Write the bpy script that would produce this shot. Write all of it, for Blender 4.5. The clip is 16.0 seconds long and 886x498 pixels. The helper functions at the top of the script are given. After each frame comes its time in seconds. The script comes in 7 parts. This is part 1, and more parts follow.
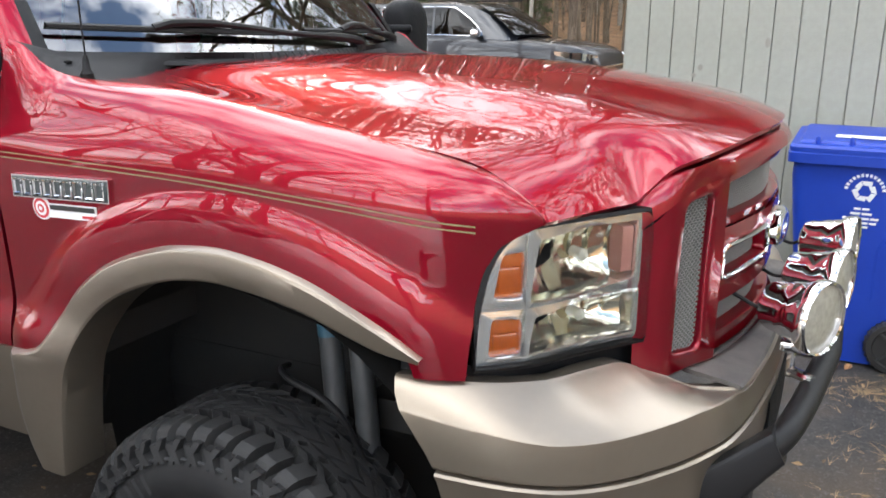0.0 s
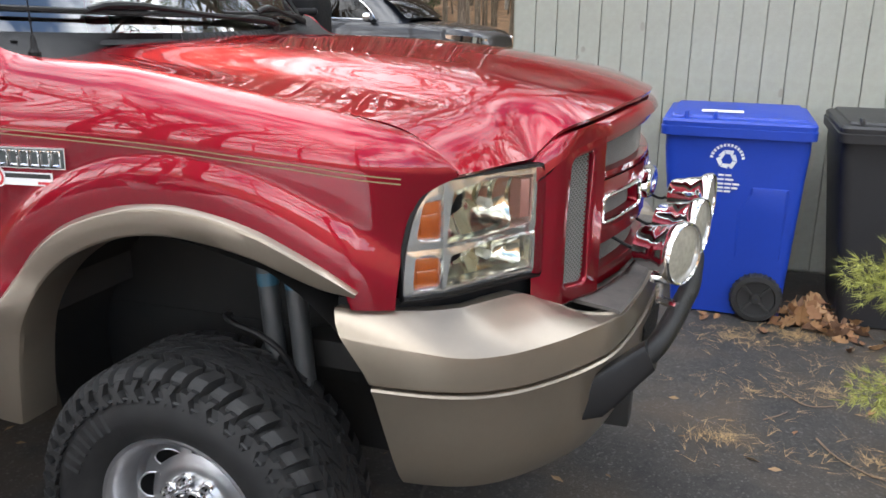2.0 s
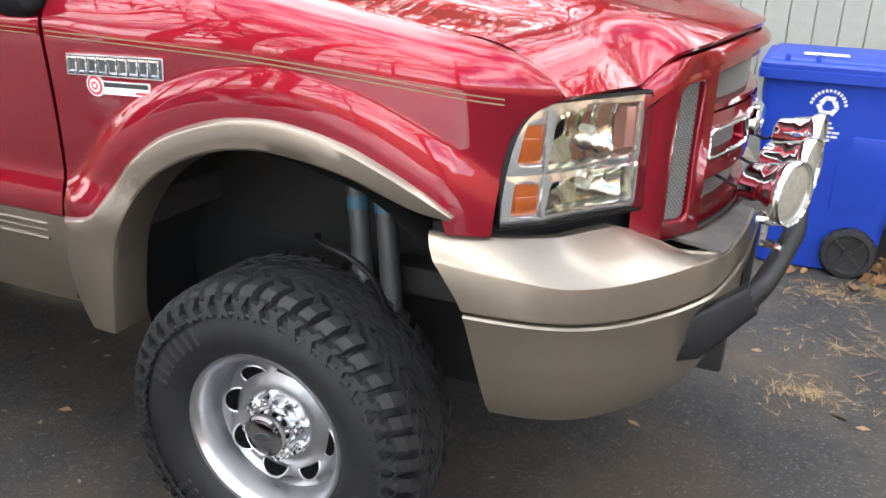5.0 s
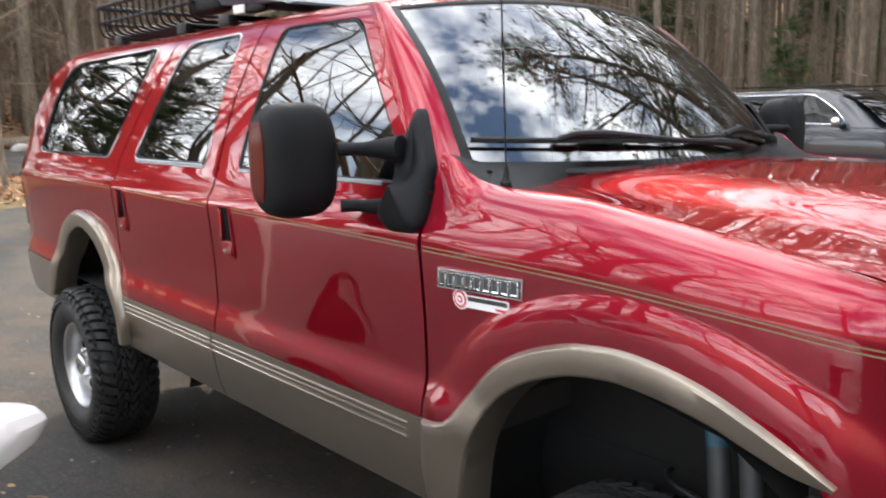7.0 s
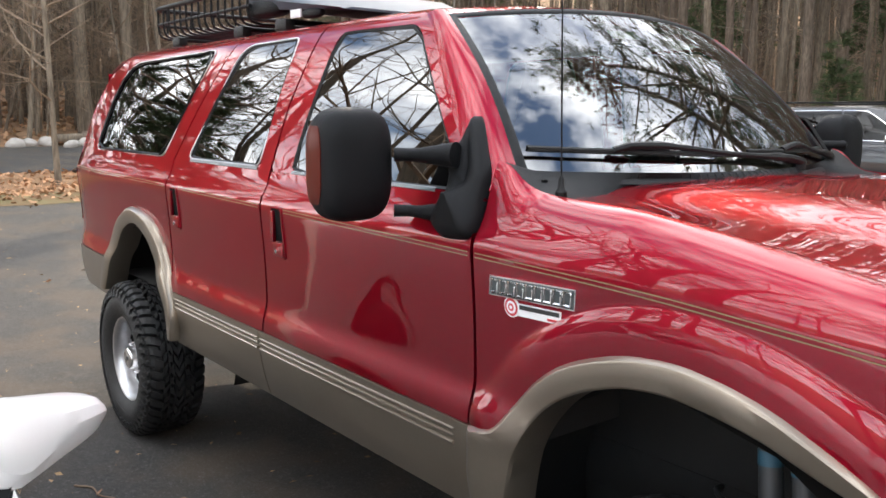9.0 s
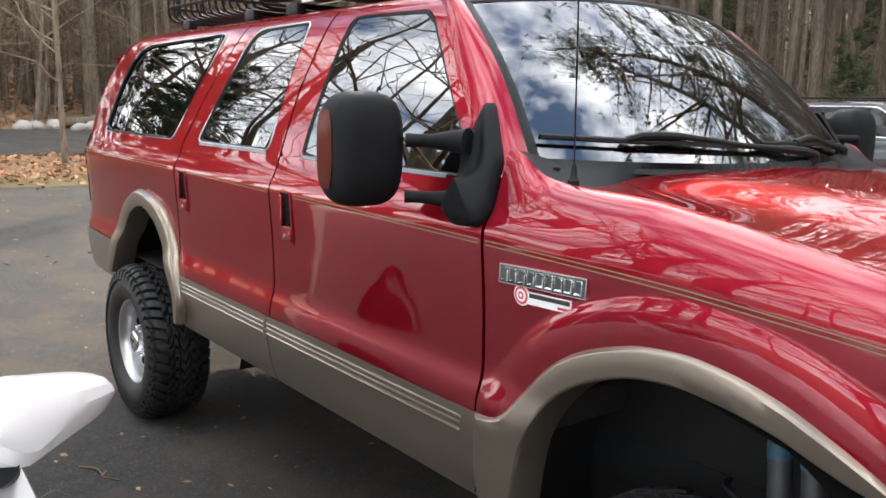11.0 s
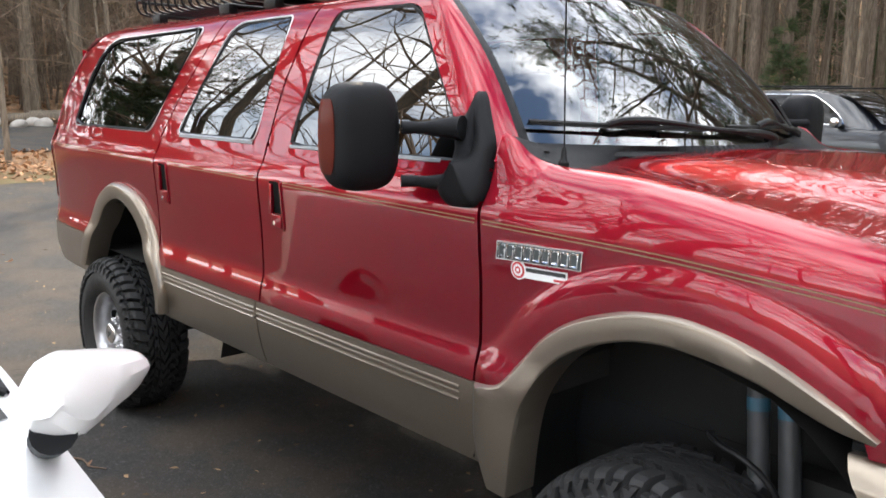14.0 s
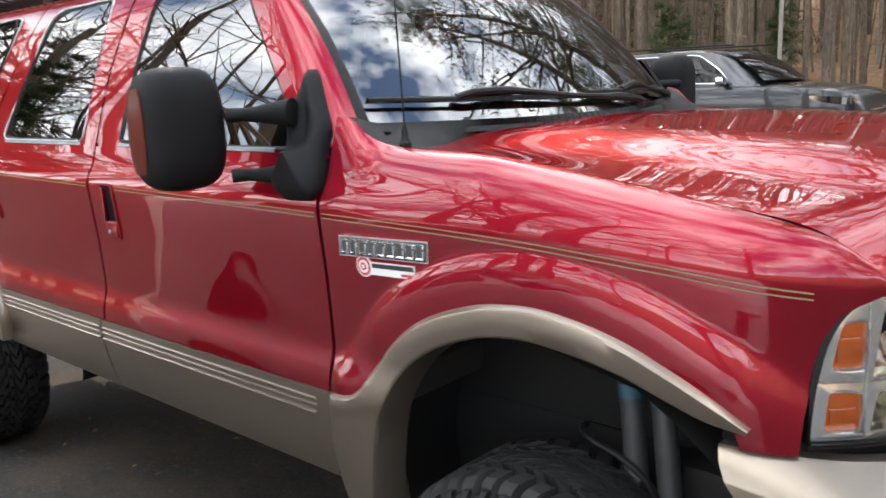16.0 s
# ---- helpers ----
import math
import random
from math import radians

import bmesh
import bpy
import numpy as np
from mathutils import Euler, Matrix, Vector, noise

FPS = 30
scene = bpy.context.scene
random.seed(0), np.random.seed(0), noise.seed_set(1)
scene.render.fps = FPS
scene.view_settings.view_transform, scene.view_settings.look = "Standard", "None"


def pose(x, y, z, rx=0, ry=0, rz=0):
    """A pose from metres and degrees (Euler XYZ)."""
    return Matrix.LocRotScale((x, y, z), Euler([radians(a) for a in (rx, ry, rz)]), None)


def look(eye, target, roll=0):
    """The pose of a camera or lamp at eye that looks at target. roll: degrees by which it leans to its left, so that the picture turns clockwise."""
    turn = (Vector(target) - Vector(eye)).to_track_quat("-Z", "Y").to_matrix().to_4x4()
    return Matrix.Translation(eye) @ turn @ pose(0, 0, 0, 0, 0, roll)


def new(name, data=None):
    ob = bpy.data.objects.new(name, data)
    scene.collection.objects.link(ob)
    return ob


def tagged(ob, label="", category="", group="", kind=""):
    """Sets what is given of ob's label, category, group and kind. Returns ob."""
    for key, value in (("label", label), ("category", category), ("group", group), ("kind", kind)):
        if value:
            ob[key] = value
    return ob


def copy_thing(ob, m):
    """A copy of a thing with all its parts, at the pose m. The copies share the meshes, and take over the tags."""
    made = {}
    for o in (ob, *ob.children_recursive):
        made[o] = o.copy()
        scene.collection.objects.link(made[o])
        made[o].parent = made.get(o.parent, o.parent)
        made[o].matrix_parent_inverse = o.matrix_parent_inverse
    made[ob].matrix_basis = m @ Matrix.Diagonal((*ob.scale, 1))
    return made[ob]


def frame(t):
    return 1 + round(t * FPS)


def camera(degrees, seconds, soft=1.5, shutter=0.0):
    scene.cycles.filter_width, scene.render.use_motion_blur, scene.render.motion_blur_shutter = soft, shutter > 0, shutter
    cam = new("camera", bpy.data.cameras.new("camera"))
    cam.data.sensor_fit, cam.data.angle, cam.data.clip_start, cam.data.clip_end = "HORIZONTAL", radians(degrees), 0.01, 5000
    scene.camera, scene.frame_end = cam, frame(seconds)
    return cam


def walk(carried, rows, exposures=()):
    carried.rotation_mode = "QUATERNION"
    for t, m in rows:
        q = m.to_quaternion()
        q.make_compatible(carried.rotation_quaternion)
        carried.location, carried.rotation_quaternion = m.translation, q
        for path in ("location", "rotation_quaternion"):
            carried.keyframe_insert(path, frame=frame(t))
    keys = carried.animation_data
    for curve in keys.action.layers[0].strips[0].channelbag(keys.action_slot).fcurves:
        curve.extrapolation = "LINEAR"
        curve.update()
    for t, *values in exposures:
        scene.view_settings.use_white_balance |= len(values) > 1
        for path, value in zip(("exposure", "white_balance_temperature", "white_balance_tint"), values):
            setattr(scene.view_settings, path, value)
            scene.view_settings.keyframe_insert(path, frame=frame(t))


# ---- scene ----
cam = camera(56.1, 16.0, soft=1.6, shutter=0.4)
PATH = [
    (0, (1.149, -2.204, 1.691), (0.304, -0.471, 1.159), 0.3),
    (0.5, (1.199, -2.214, 1.69), (0.323, -0.509, 1.12), -0.2),
    (1, (1.178, -2.324, 1.69), (0.33, -0.6, 1.134), -0.6),
    (1.5, (1.183, -2.451, 1.685), (0.471, -0.669, 1.12), -0.1),
    (2, (1.208, -2.502, 1.695), (0.6, -0.682, 1.129), 0.7),
    (2.5, (1.209, -2.511, 1.69), (0.551, -0.723, 1.082), 0.4),
    (3, (1.187, -2.488, 1.652), (0.519, -0.74, 0.946), 0.8),
    (3.2, (1.176, -2.497, 1.64), (0.509, -0.761, 0.902), 1.2),
    (5.3, (1.128, -2.489, 1.635), (0.385, -0.755, 0.971), 2.0),
    (5.5, (1.125, -2.494, 1.641), (0.377, -0.742, 1.035), 1.9),
    (6, (1.1, -2.438, 1.65), (0.138, -0.791, 1.047), -0.2),
    (6.5, (1.061, -2.393, 1.722), (-0.227, -0.957, 1.191), -1.8),
    (7, (1.066, -2.36, 1.756), (-0.413, -1.055, 1.424), -0.9),
    (7.5, (1.06, -2.371, 1.762), (-0.481, -1.128, 1.475), -0.0),
    (8, (1.063, -2.378, 1.76), (-0.485, -1.146, 1.469), 0.1),
    (8.5, (1.058, -2.388, 1.762), (-0.488, -1.156, 1.46), 0.2),
    (9, (1.048, -2.393, 1.758), (-0.492, -1.157, 1.442), 0.5),
    (11.5, (1.023, -2.402, 1.747), (-0.522, -1.179, 1.404), 1.5),
    (12, (1.015, -2.436, 1.747), (-0.533, -1.217, 1.406), 1.2),
    (12.5, (1.022, -2.51, 1.745), (-0.504, -1.26, 1.413), 0.9),
    (13, (1.045, -2.578, 1.747), (-0.448, -1.287, 1.426), 0.8),
    (13.5, (1.054, -2.601, 1.745), (-0.416, -1.284, 1.425), 0.9),
    (14, (1.051, -2.602, 1.734), (-0.407, -1.28, 1.379), 0.9),
    (14.5, (1.027, -2.571, 1.72), (-0.414, -1.248, 1.301), 0.5),
    (15, (1.032, -2.554, 1.725), (-0.368, -1.186, 1.315), -1.3),
    (15.5, (1.018, -2.469, 1.725), (-0.326, -1.037, 1.343), -2.5),
    (16, (1.015, -2.31, 1.72), (-0.293, -0.851, 1.318), -2.7),
]
walk(cam, [(t, look(eye, target, roll)) for t, eye, target, roll in PATH],
     exposures=((0, 1.72), (1, 1.62), (2, 1.59), (3, 1.64), (3.2, 1.70), (5.3, 2.10), (5.5, 2.12), (6, 2.08), (6.5, 2.16), (7, 1.48), (7.5, 1.40), (9, 1.40), (11.5, 1.38), (12.5, 1.31), (13.5, 1.39), (15.5, 1.50), (16, 1.48)))

# ---- world, sun, exposure ----
SUN_EL, SUN_AZ = radians(30), radians(128)  # azimuth of the sun, counted from +x towards +y
world = bpy.data.worlds.new("sky")
scene.world = world
world.use_nodes = True
wn, wl = world.node_tree.nodes, world.node_tree.links
wn.clear()
sky = wn.new("ShaderNodeTexSky")
sky.sky_type, sky.sun_disc = "NISHITA", False
sky.sun_elevation, sky.sun_rotation = SUN_EL, math.pi / 2 - SUN_AZ
sky.air_density, sky.dust_density, sky.ozone_density = 1.0, 1.2, 1.6
w_co = wn.new("ShaderNodeTexCoord")
w_map = wn.new("ShaderNodeMapping")
w_map.inputs["Scale"].default_value = (1.0, 1.0, 1.8)
w_map.inputs["Location"].default_value = (2.3, 0.7, 1.1)
w_noise = wn.new("ShaderNodeTexNoise")
w_noise.inputs["Scale"].default_value, w_noise.inputs["Detail"].default_value = 2.6, 9
w_noise.inputs["Roughness"].default_value = 0.58
w_ramp = wn.new("ShaderNodeValToRGB")
w_ramp.color_ramp.elements[0].position, w_ramp.color_ramp.elements[1].position = 0.41, 0.60
w_str = wn.new("ShaderNodeMix")
w_str.data_type = "RGBA"
w_str.inputs[7].default_value = (15.5, 15.8, 16.2, 1)
w_bg = wn.new("ShaderNodeBackground")
w_bg.inputs["Strength"].default_value = 0.15
w_out = wn.new("ShaderNodeOutputWorld")
wl.new(w_co.outputs["Generated"], w_map.inputs["Vector"])
wl.new(w_map.outputs["Vector"], w_noise.inputs["Vector"])
wl.new(w_noise.outputs["Fac"], w_ramp.inputs["Fac"])
wl.new(w_ramp.outputs["Color"], w_str.inputs[0])
wl.new(sky.outputs["Color"], w_str.inputs[6])
wl.new(w_str.outputs[2], w_bg.inputs["Color"])
wl.new(w_bg.outputs["Background"], w_out.inputs["Surface"])
sun = new("sun", bpy.data.lights.new("sun", "SUN"))
sun.data.energy, sun.data.angle, sun.data.color = 2.0, radians(0.6), (1.0, 0.84, 0.64)
sun.matrix_world = look((0, 0, 0), (-math.cos(SUN_EL) * math.cos(SUN_AZ), -math.cos(SUN_EL) * math.sin(SUN_AZ), -math.sin(SUN_EL)))

# ---- materials ----
def material(name, color, rough=0.5, metal=0.0, coat=0.0, coat_rough=0.03, var=0.0, var_scale=8.0, var2=0.0, var2_scale=80.0,
             bump=0.0, bump_scale=200.0, rough_var=0.0, spec=0.5, dark=(0.5, 0.5, 0.5), island=0.0, stretch=None):
    """A surface with colour variation at two scales, relief and uneven gloss, in object space metres."""
    mat = bpy.data.materials.new(name)
    mat.use_nodes = True
    nt = mat.node_tree
    n, l = nt.nodes, nt.links
    b = n["Principled BSDF"]
    b.inputs["Base Color"].default_value = (*color, 1)
    b.inputs["Roughness"].default_value, b.inputs["Metallic"].default_value = rough, metal
    b.inputs["Coat Weight"].default_value, b.inputs["Coat Roughness"].default_value = coat, coat_rough
    b.inputs["Specular IOR Level"].default_value = spec
    co = n.new("ShaderNodeTexCoord")
    space = co.outputs["Object"]
    if stretch:
        grain = n.new("ShaderNodeMapping")
        grain.inputs["Scale"].default_value = stretch
        l.new(space, grain.inputs["Vector"])
        space = grain.outputs["Vector"]
    last = None
    for amount, scale in ((var, var_scale), (var2, var2_scale)):
        if not amount:
            continue
        tex = n.new("ShaderNodeTexNoise")
        tex.inputs["Scale"].default_value, tex.inputs["Detail"].default_value = scale, 6
        l.new(space, tex.inputs["Vector"])
        ramp = n.new("ShaderNodeMapRange")
        ramp.inputs[1].default_value, ramp.inputs[2].default_value = 0.35, 0.7
        ramp.inputs[3].default_value, ramp.inputs[4].default_value = 0.0, amount
        l.new(tex.outputs["Fac"], ramp.inputs[0])
        mix = n.new("ShaderNodeMix")
        mix.data_type = "RGBA"
        l.new(ramp.outputs[0], mix.inputs[0])
        if last:
            l.new(last, mix.inputs[6])
        else:
            mix.inputs[6].default_value = (*color, 1)
        mix.inputs[7].default_value = (*[c * d for c, d in zip(color, dark)], 1)
        last = mix.outputs[2]
    if island:
        geo = n.new("ShaderNodeNewGeometry")
        ramp = n.new("ShaderNodeMapRange")
        ramp.inputs[3].default_value, ramp.inputs[4].default_value = 1 - island, 1 + island
        l.new(geo.outputs["Random Per Island"], ramp.inputs[0])
        mul = n.new("ShaderNodeMix")
        mul.data_type, mul.blend_type = "RGBA", "MULTIPLY"
        mul.inputs[0].default_value = 1
        if last:
            l.new(last, mul.inputs[6])
        else:
            mul.inputs[6].default_value = (*color, 1)
        l.new(ramp.outputs[0], mul.inputs[7])
        last = mul.outputs[2]
    if last:
        l.new(last, b.inputs["Base Color"])
    if bump or rough_var:
        tex = n.new("ShaderNodeTexNoise")
        tex.inputs["Scale"].default_value, tex.inputs["Detail"].default_value = bump_scale, 4
        l.new(space, tex.inputs["Vector"])
        if bump:
            bm = n.new("ShaderNodeBump")
            bm.inputs["Strength"].default_value, bm.inputs["Distance"].default_value = bump, 0.004
            l.new(tex.outputs["Fac"], bm.inputs["Height"])
            l.new(bm.outputs["Normal"], b.inputs["Normal"])
        if rough_var:
            rr = n.new("ShaderNodeMapRange")
            rr.inputs[3].default_value, rr.inputs[4].default_value = rough - rough_var, rough + rough_var
            l.new(tex.outputs["Fac"], rr.inputs[0])
            l.new(rr.outputs[0], b.inputs["Roughness"])
    return mat


def glass(name, tint, gloss_rough=0.0, ior=1.5):
    """A thin pane: tinted see-through with a Fresnel mirror on it."""
    mat = bpy.data.materials.new(name)
    mat.use_nodes = True
    n, l = mat.node_tree.nodes, mat.node_tree.links
    n.clear()
    out, mix, fr = n.new("ShaderNodeOutputMaterial"), n.new("ShaderNodeMixShader"), n.new("ShaderNodeFresnel")
    tr, gl = n.new("ShaderNodeBsdfTransparent"), n.new("ShaderNodeBsdfGlossy")
    tr.inputs["Color"].default_value = (*tint, 1)
    gl.inputs["Roughness"].default_value = gloss_rough
    fr.inputs["IOR"].default_value = ior
    l.new(fr.outputs[0], mix.inputs[0])
    l.new(tr.outputs[0], mix.inputs[1])
    l.new(gl.outputs[0], mix.inputs[2])
    l.new(mix.outputs[0], out.inputs["Surface"])
    return mat


RED = material("red_paint", (0.255, 0.0035, 0.016), 0.42, 0.85, 1.0, 0.012, var=0.12, var_scale=2.5, spec=0.5)
RED.node_tree.nodes["Principled BSDF"].inputs["Coat IOR"].default_value = 1.53
RED.node_tree.nodes["Principled BSDF"].inputs["Specular Tint"].default_value = (0.9, 0.12, 0.18, 1)
TAN = material("champagne_paint", (0.300, 0.254, 0.200), 0.32, 0.80, 0.40, 0.08, var=0.15, var_scale=3, var2=0.06, var2_scale=60)
BLACK_PLASTIC = material("black_plastic", (0.0055, 0.006, 0.007), 0.55, spec=0.2, var=0.3, var_scale=12, bump=0.25, bump_scale=900, dark=(1.3, 1.3, 1.3))
BLACK_SATIN = material("black_satin_metal", (0.009, 0.009, 0.0095), 0.42, spec=0.22, bump=0.15, bump_scale=500)
DARK_GAP = material("dark_gap", (0.006, 0.006, 0.006), 0.9, spec=0.1)
RUBBER = material("tyre_rubber", (0.018, 0.018, 0.0185), 0.55, var=0.5, var_scale=18, bump=0.3, bump_scale=350, dark=(1.9, 1.85, 1.75), spec=0.35)
CHROME = material("chrome", (0.86, 0.86, 0.87), 0.06, 1.0)
ALLOY = material("brushed_alloy", (0.62, 0.62, 0.63), 0.32, 0.9, var=0.25, var_scale=20, rough_var=0.1, bump_scale=90)
STEEL = material("grey_steel", (0.30, 0.32, 0.33), 0.42, 0.6, var=0.4, var_scale=25)
GREY_MESH = material("grey_grille_mesh", (0.20, 0.195, 0.18), 0.7, spec=0.2)
AMBER = material("amber_lens", (0.52, 0.105, 0.012), 0.12, coat=1.0, var=0.3, var_scale=60)
CREAM_STRIPE = material("gold_pinstripe", (0.26, 0.19, 0.10), 0.5)
WHITE_STICKER = material("white_sticker", (0.8, 0.8, 0.8), 0.4)
RED_INK = material("red_ink", (0.55, 0.03, 0.04), 0.4)
BLACK_INK = material("black_ink", (0.03, 0.03, 0.03), 0.5)
BADGE_GREY = material("badge_grey", (0.09, 0.105, 0.105), 0.35, 0.5)
BLUE_OVAL = material("blue_enamel", (0.01, 0.03, 0.22), 0.15, coat=1.0)
TINT = glass("privacy_glass", (0.035, 0.03, 0.025), 0.0, 2.7)
CLEAR = glass("windshield_glass", (0.50, 0.57, 0.53), 0.0, 3.1)
LENS = glass("clear_lens", (0.93, 0.95, 0.95), 0.0, 1.35)
INTERIOR = material("beige_interior", (0.32, 0.27, 0.2), 0.8, var=0.3, var_scale=10)
INTERIOR_DARK = material("dark_interior", (0.03, 0.028, 0.026), 0.8)
UNDER = material("underbody", (0.009, 0.0088, 0.0085), 0.8, var=0.5, var_scale=9, dark=(2, 1.8, 1.5))

# ---- mesh helpers ----
def pchip(pts):
    """A smooth curve through (x, y) points that never overshoots them."""
    xs, ys = np.array([p[0] for p in pts], float), np.array([p[1] for p in pts], float)
    order = np.argsort(xs)
    xs, ys = xs[order], ys[order]
    d = np.diff(ys) / np.diff(xs)
    m = np.zeros(len(xs))
    m[0], m[-1] = d[0], d[-1]
    for i in range(1, len(xs) - 1):
        m[i] = 0 if d[i - 1] * d[i] <= 0 else 2 * d[i - 1] * d[i] / (d[i - 1] + d[i])

    def f(x):
        x = min(max(x, xs[0]), xs[-1])
        i = min(max(int(np.searchsorted(xs, x)) - 1, 0), len(xs) - 2)
        h = xs[i + 1] - xs[i]
        t = (x - xs[i]) / h
        return float((1 + 2 * t) * (1 - t) ** 2 * ys[i] + t * (1 - t) ** 2 * h * m[i] + t * t * (3 - 2 * t) * ys[i + 1] + t * t * (t - 1) * h * m[i + 1])

    return f


def spline(pts):
    """A curve with continuous curvature through (x, y) points."""
    x, y = np.array([p[0] for p in pts], float), np.array([p[1] for p in pts], float)
    n, h = len(x), np.diff(x)
    a, b = np.eye(n), np.zeros(n)
    for i in range(1, n - 1):
        a[i, i - 1:i + 2] = h[i - 1], 2 * (h[i - 1] + h[i]), h[i]
        b[i] = 6 * ((y[i + 1] - y[i]) / h[i] - (y[i] - y[i - 1]) / h[i - 1])
    m = np.linalg.solve(a, b)

    def f(v):
        v = min(max(v, x[0]), x[-1])
        i = min(max(int(np.searchsorted(x, v)) - 1, 0), n - 2)
        t, u = x[i + 1] - v, v - x[i]
        return float(m[i] * t ** 3 / (6 * h[i]) + m[i + 1] * u ** 3 / (6 * h[i]) + (y[i] / h[i] - m[i] * h[i] / 6) * t + (y[i + 1] / h[i] - m[i + 1] * h[i] / 6) * u)

    return f


def eased(f, lo, hi, width, n=600):
    """The curve f between lo and hi with its bends rounded over about this width."""
    xs = np.linspace(lo, hi, n)
    ys = np.array([f(v) for v in xs])
    k = max(1, int(round(width / (hi - lo) * n)))
    w = np.exp(-0.5 * (np.arange(-3 * k, 3 * k + 1) / k) ** 2)
    ys = np.convolve(np.pad(ys, 3 * k, mode="edge"), w / w.sum(), mode="valid")
    return lambda v: float(np.interp(v, xs, ys))


def smooth_line(pts, n):
    """n points along a smooth curve through the given points."""
    pts = [Vector(p) for p in pts]
    s = [0.0]
    for a, b in zip(pts, pts[1:]):
        s.append(s[-1] + (b - a).length)
    dims = [pchip([(si, p[k]) for si, p in zip(s, pts)]) for k in range(len(pts[0]))]
    return [Vector([f(s[-1] * i / (n - 1)) for f in dims]) for i in range(n)]


def finish(name, bm, mat, sharp=35):
    me = bpy.data.meshes.new(name)
    bmesh.ops.recalc_face_normals(bm, faces=bm.faces)
    bm.edges.index_update()
    rim = [e.index for e in bm.edges if e.is_boundary]
    bm.to_mesh(me)
    bm.free()
    for m in mat if isinstance(mat, (list, tuple)) else (mat,):
        me.materials.append(m)
    me.shade_smooth()
    me.set_sharp_from_angle(angle=radians(sharp))
    for i in rim:
        me.edges[i].use_edge_sharp = True
    return me


def thing(name, label, category, at=(0, 0, 0), group="", kind=""):
    ob = new(name)
    ob.empty_display_size = 0.1
    ob.location = at
    return tagged(ob, label, category, group, kind)


def part(name, bm, mat, parent=None, label="", sharp=35, thick=0.0, kind=""):
    """Links a bmesh, built in world metres, as one mesh object under a thing or a part."""
    ob = new(name, finish(name, bm, mat, sharp))
    if parent:
        ob.parent = parent
        if parent.data is None:
            ob.matrix_parent_inverse = Matrix.Translation(-parent.location)
    if thick:
        m = ob.modifiers.new("thickness", "SOLIDIFY")
        m.thickness, m.offset = thick, -1
    return tagged(ob, label, kind=kind)


def solo(name, bm, mat, label, category, group="", kind="", sharp=35):
    return tagged(part(name, bm, mat, sharp=sharp), label, category, group, kind)


def grid(bm, rows, close_u=False, close_v=False):
    """Quads between rows of points."""
    vs = [[bm.verts.new(p) for p in row] for row in rows]
    nr, nc = len(vs), len(vs[0])
    for i in range(nr if close_u else nr - 1):
        for j in range(nc if close_v else nc - 1):
            q = [vs[i][j], vs[i][(j + 1) % nc], vs[(i + 1) % nr][(j + 1) % nc], vs[(i + 1) % nr][j]]
            try:
                bm.faces.new(q)
            except ValueError:
                pass
    return vs


def box(bm, c, size, bevel=0.0, m=None, seg=2):
    r = bmesh.ops.create_cube(bm, size=1.0, matrix=(m or Matrix()) @ Matrix.Translation(c) @ Matrix.Diagonal((*size, 1)))
    if bevel:
        edges = list({e for v in r["verts"] for e in v.link_edges})
        bmesh.ops.bevel(bm, geom=edges, offset=bevel, segments=seg, affect="EDGES", profile=0.6)
    return bm


def frames_along(pts, up=(0, 0, 1)):
    out = []
    for i, p in enumerate(pts):
        d = (pts[min(i + 1, len(pts) - 1)] - pts[max(i - 1, 0)]).normalized()
        s = d.cross(Vector(up))
        s = s.normalized() if s.length > 1e-4 else d.orthogonal().normalized()
        out.append((p, d, s, s.cross(d)))
    return out


def tube(bm, pts, r, n=8, caps=True, r_end=None):
    """A round rod along points; r may be a list of radii."""
    pts = [Vector(p) for p in pts]
    radii = r if isinstance(r, (list, tuple)) else [r + ((r_end if r_end is not None else r) - r) * i / max(len(pts) - 1, 1) for i in range(len(pts))]
    rows, prev = [], None
    for (p, d, s, u), rad in zip(frames_along(pts), radii):
        if prev is not None:
            s = (prev - d * prev.dot(d))
            s = s.normalized() if s.length > 1e-4 else d.orthogonal().normalized()
            u = s.cross(d)
        prev = s
        rows.append([p + (s * math.cos(a) + u * math.sin(a)) * rad for a in (2 * math.pi * k / n for k in range(n))])
    vs = grid(bm, rows, close_v=True)
    if caps:
        bm.faces.new(vs[0][::-1])
        bm.faces.new(vs[-1])
    return bm


def lathe(bm, profile, m=None, n=32, close=False):
    """Turns (radius, along) points about the local z axis."""
    m = m or Matrix()
    rows = [[m @ Vector((r * math.cos(a), r * math.sin(a), z)) for a in (2 * math.pi * k / n for k in range(n))] for r, z in profile]
    vs = grid(bm, rows, close_v=True)
    if close:
        bm.faces.new(vs[0][::-1])
        bm.faces.new(vs[-1])
    return vs


def rounded(pts, r, n=4):
    """A closed outline with its corners rounded."""
    out, k = [], len(pts)
    for i in range(k):
        a, b, c = Vector(pts[i - 1]), Vector(pts[i]), Vector(pts[(i + 1) % k])
        rr = r[i] if isinstance(r, (list, tuple)) else r
        rr = min(rr, (a - b).length * 0.49, (c - b).length * 0.49)
        p, q = b + (a - b).normalized() * rr, b + (c - b).normalized() * rr
        for j in range(n + 1):
            t = j / n
            out.append(p * (1 - t) ** 2 + b * 2 * t * (1 - t) + q * t * t)
    return out


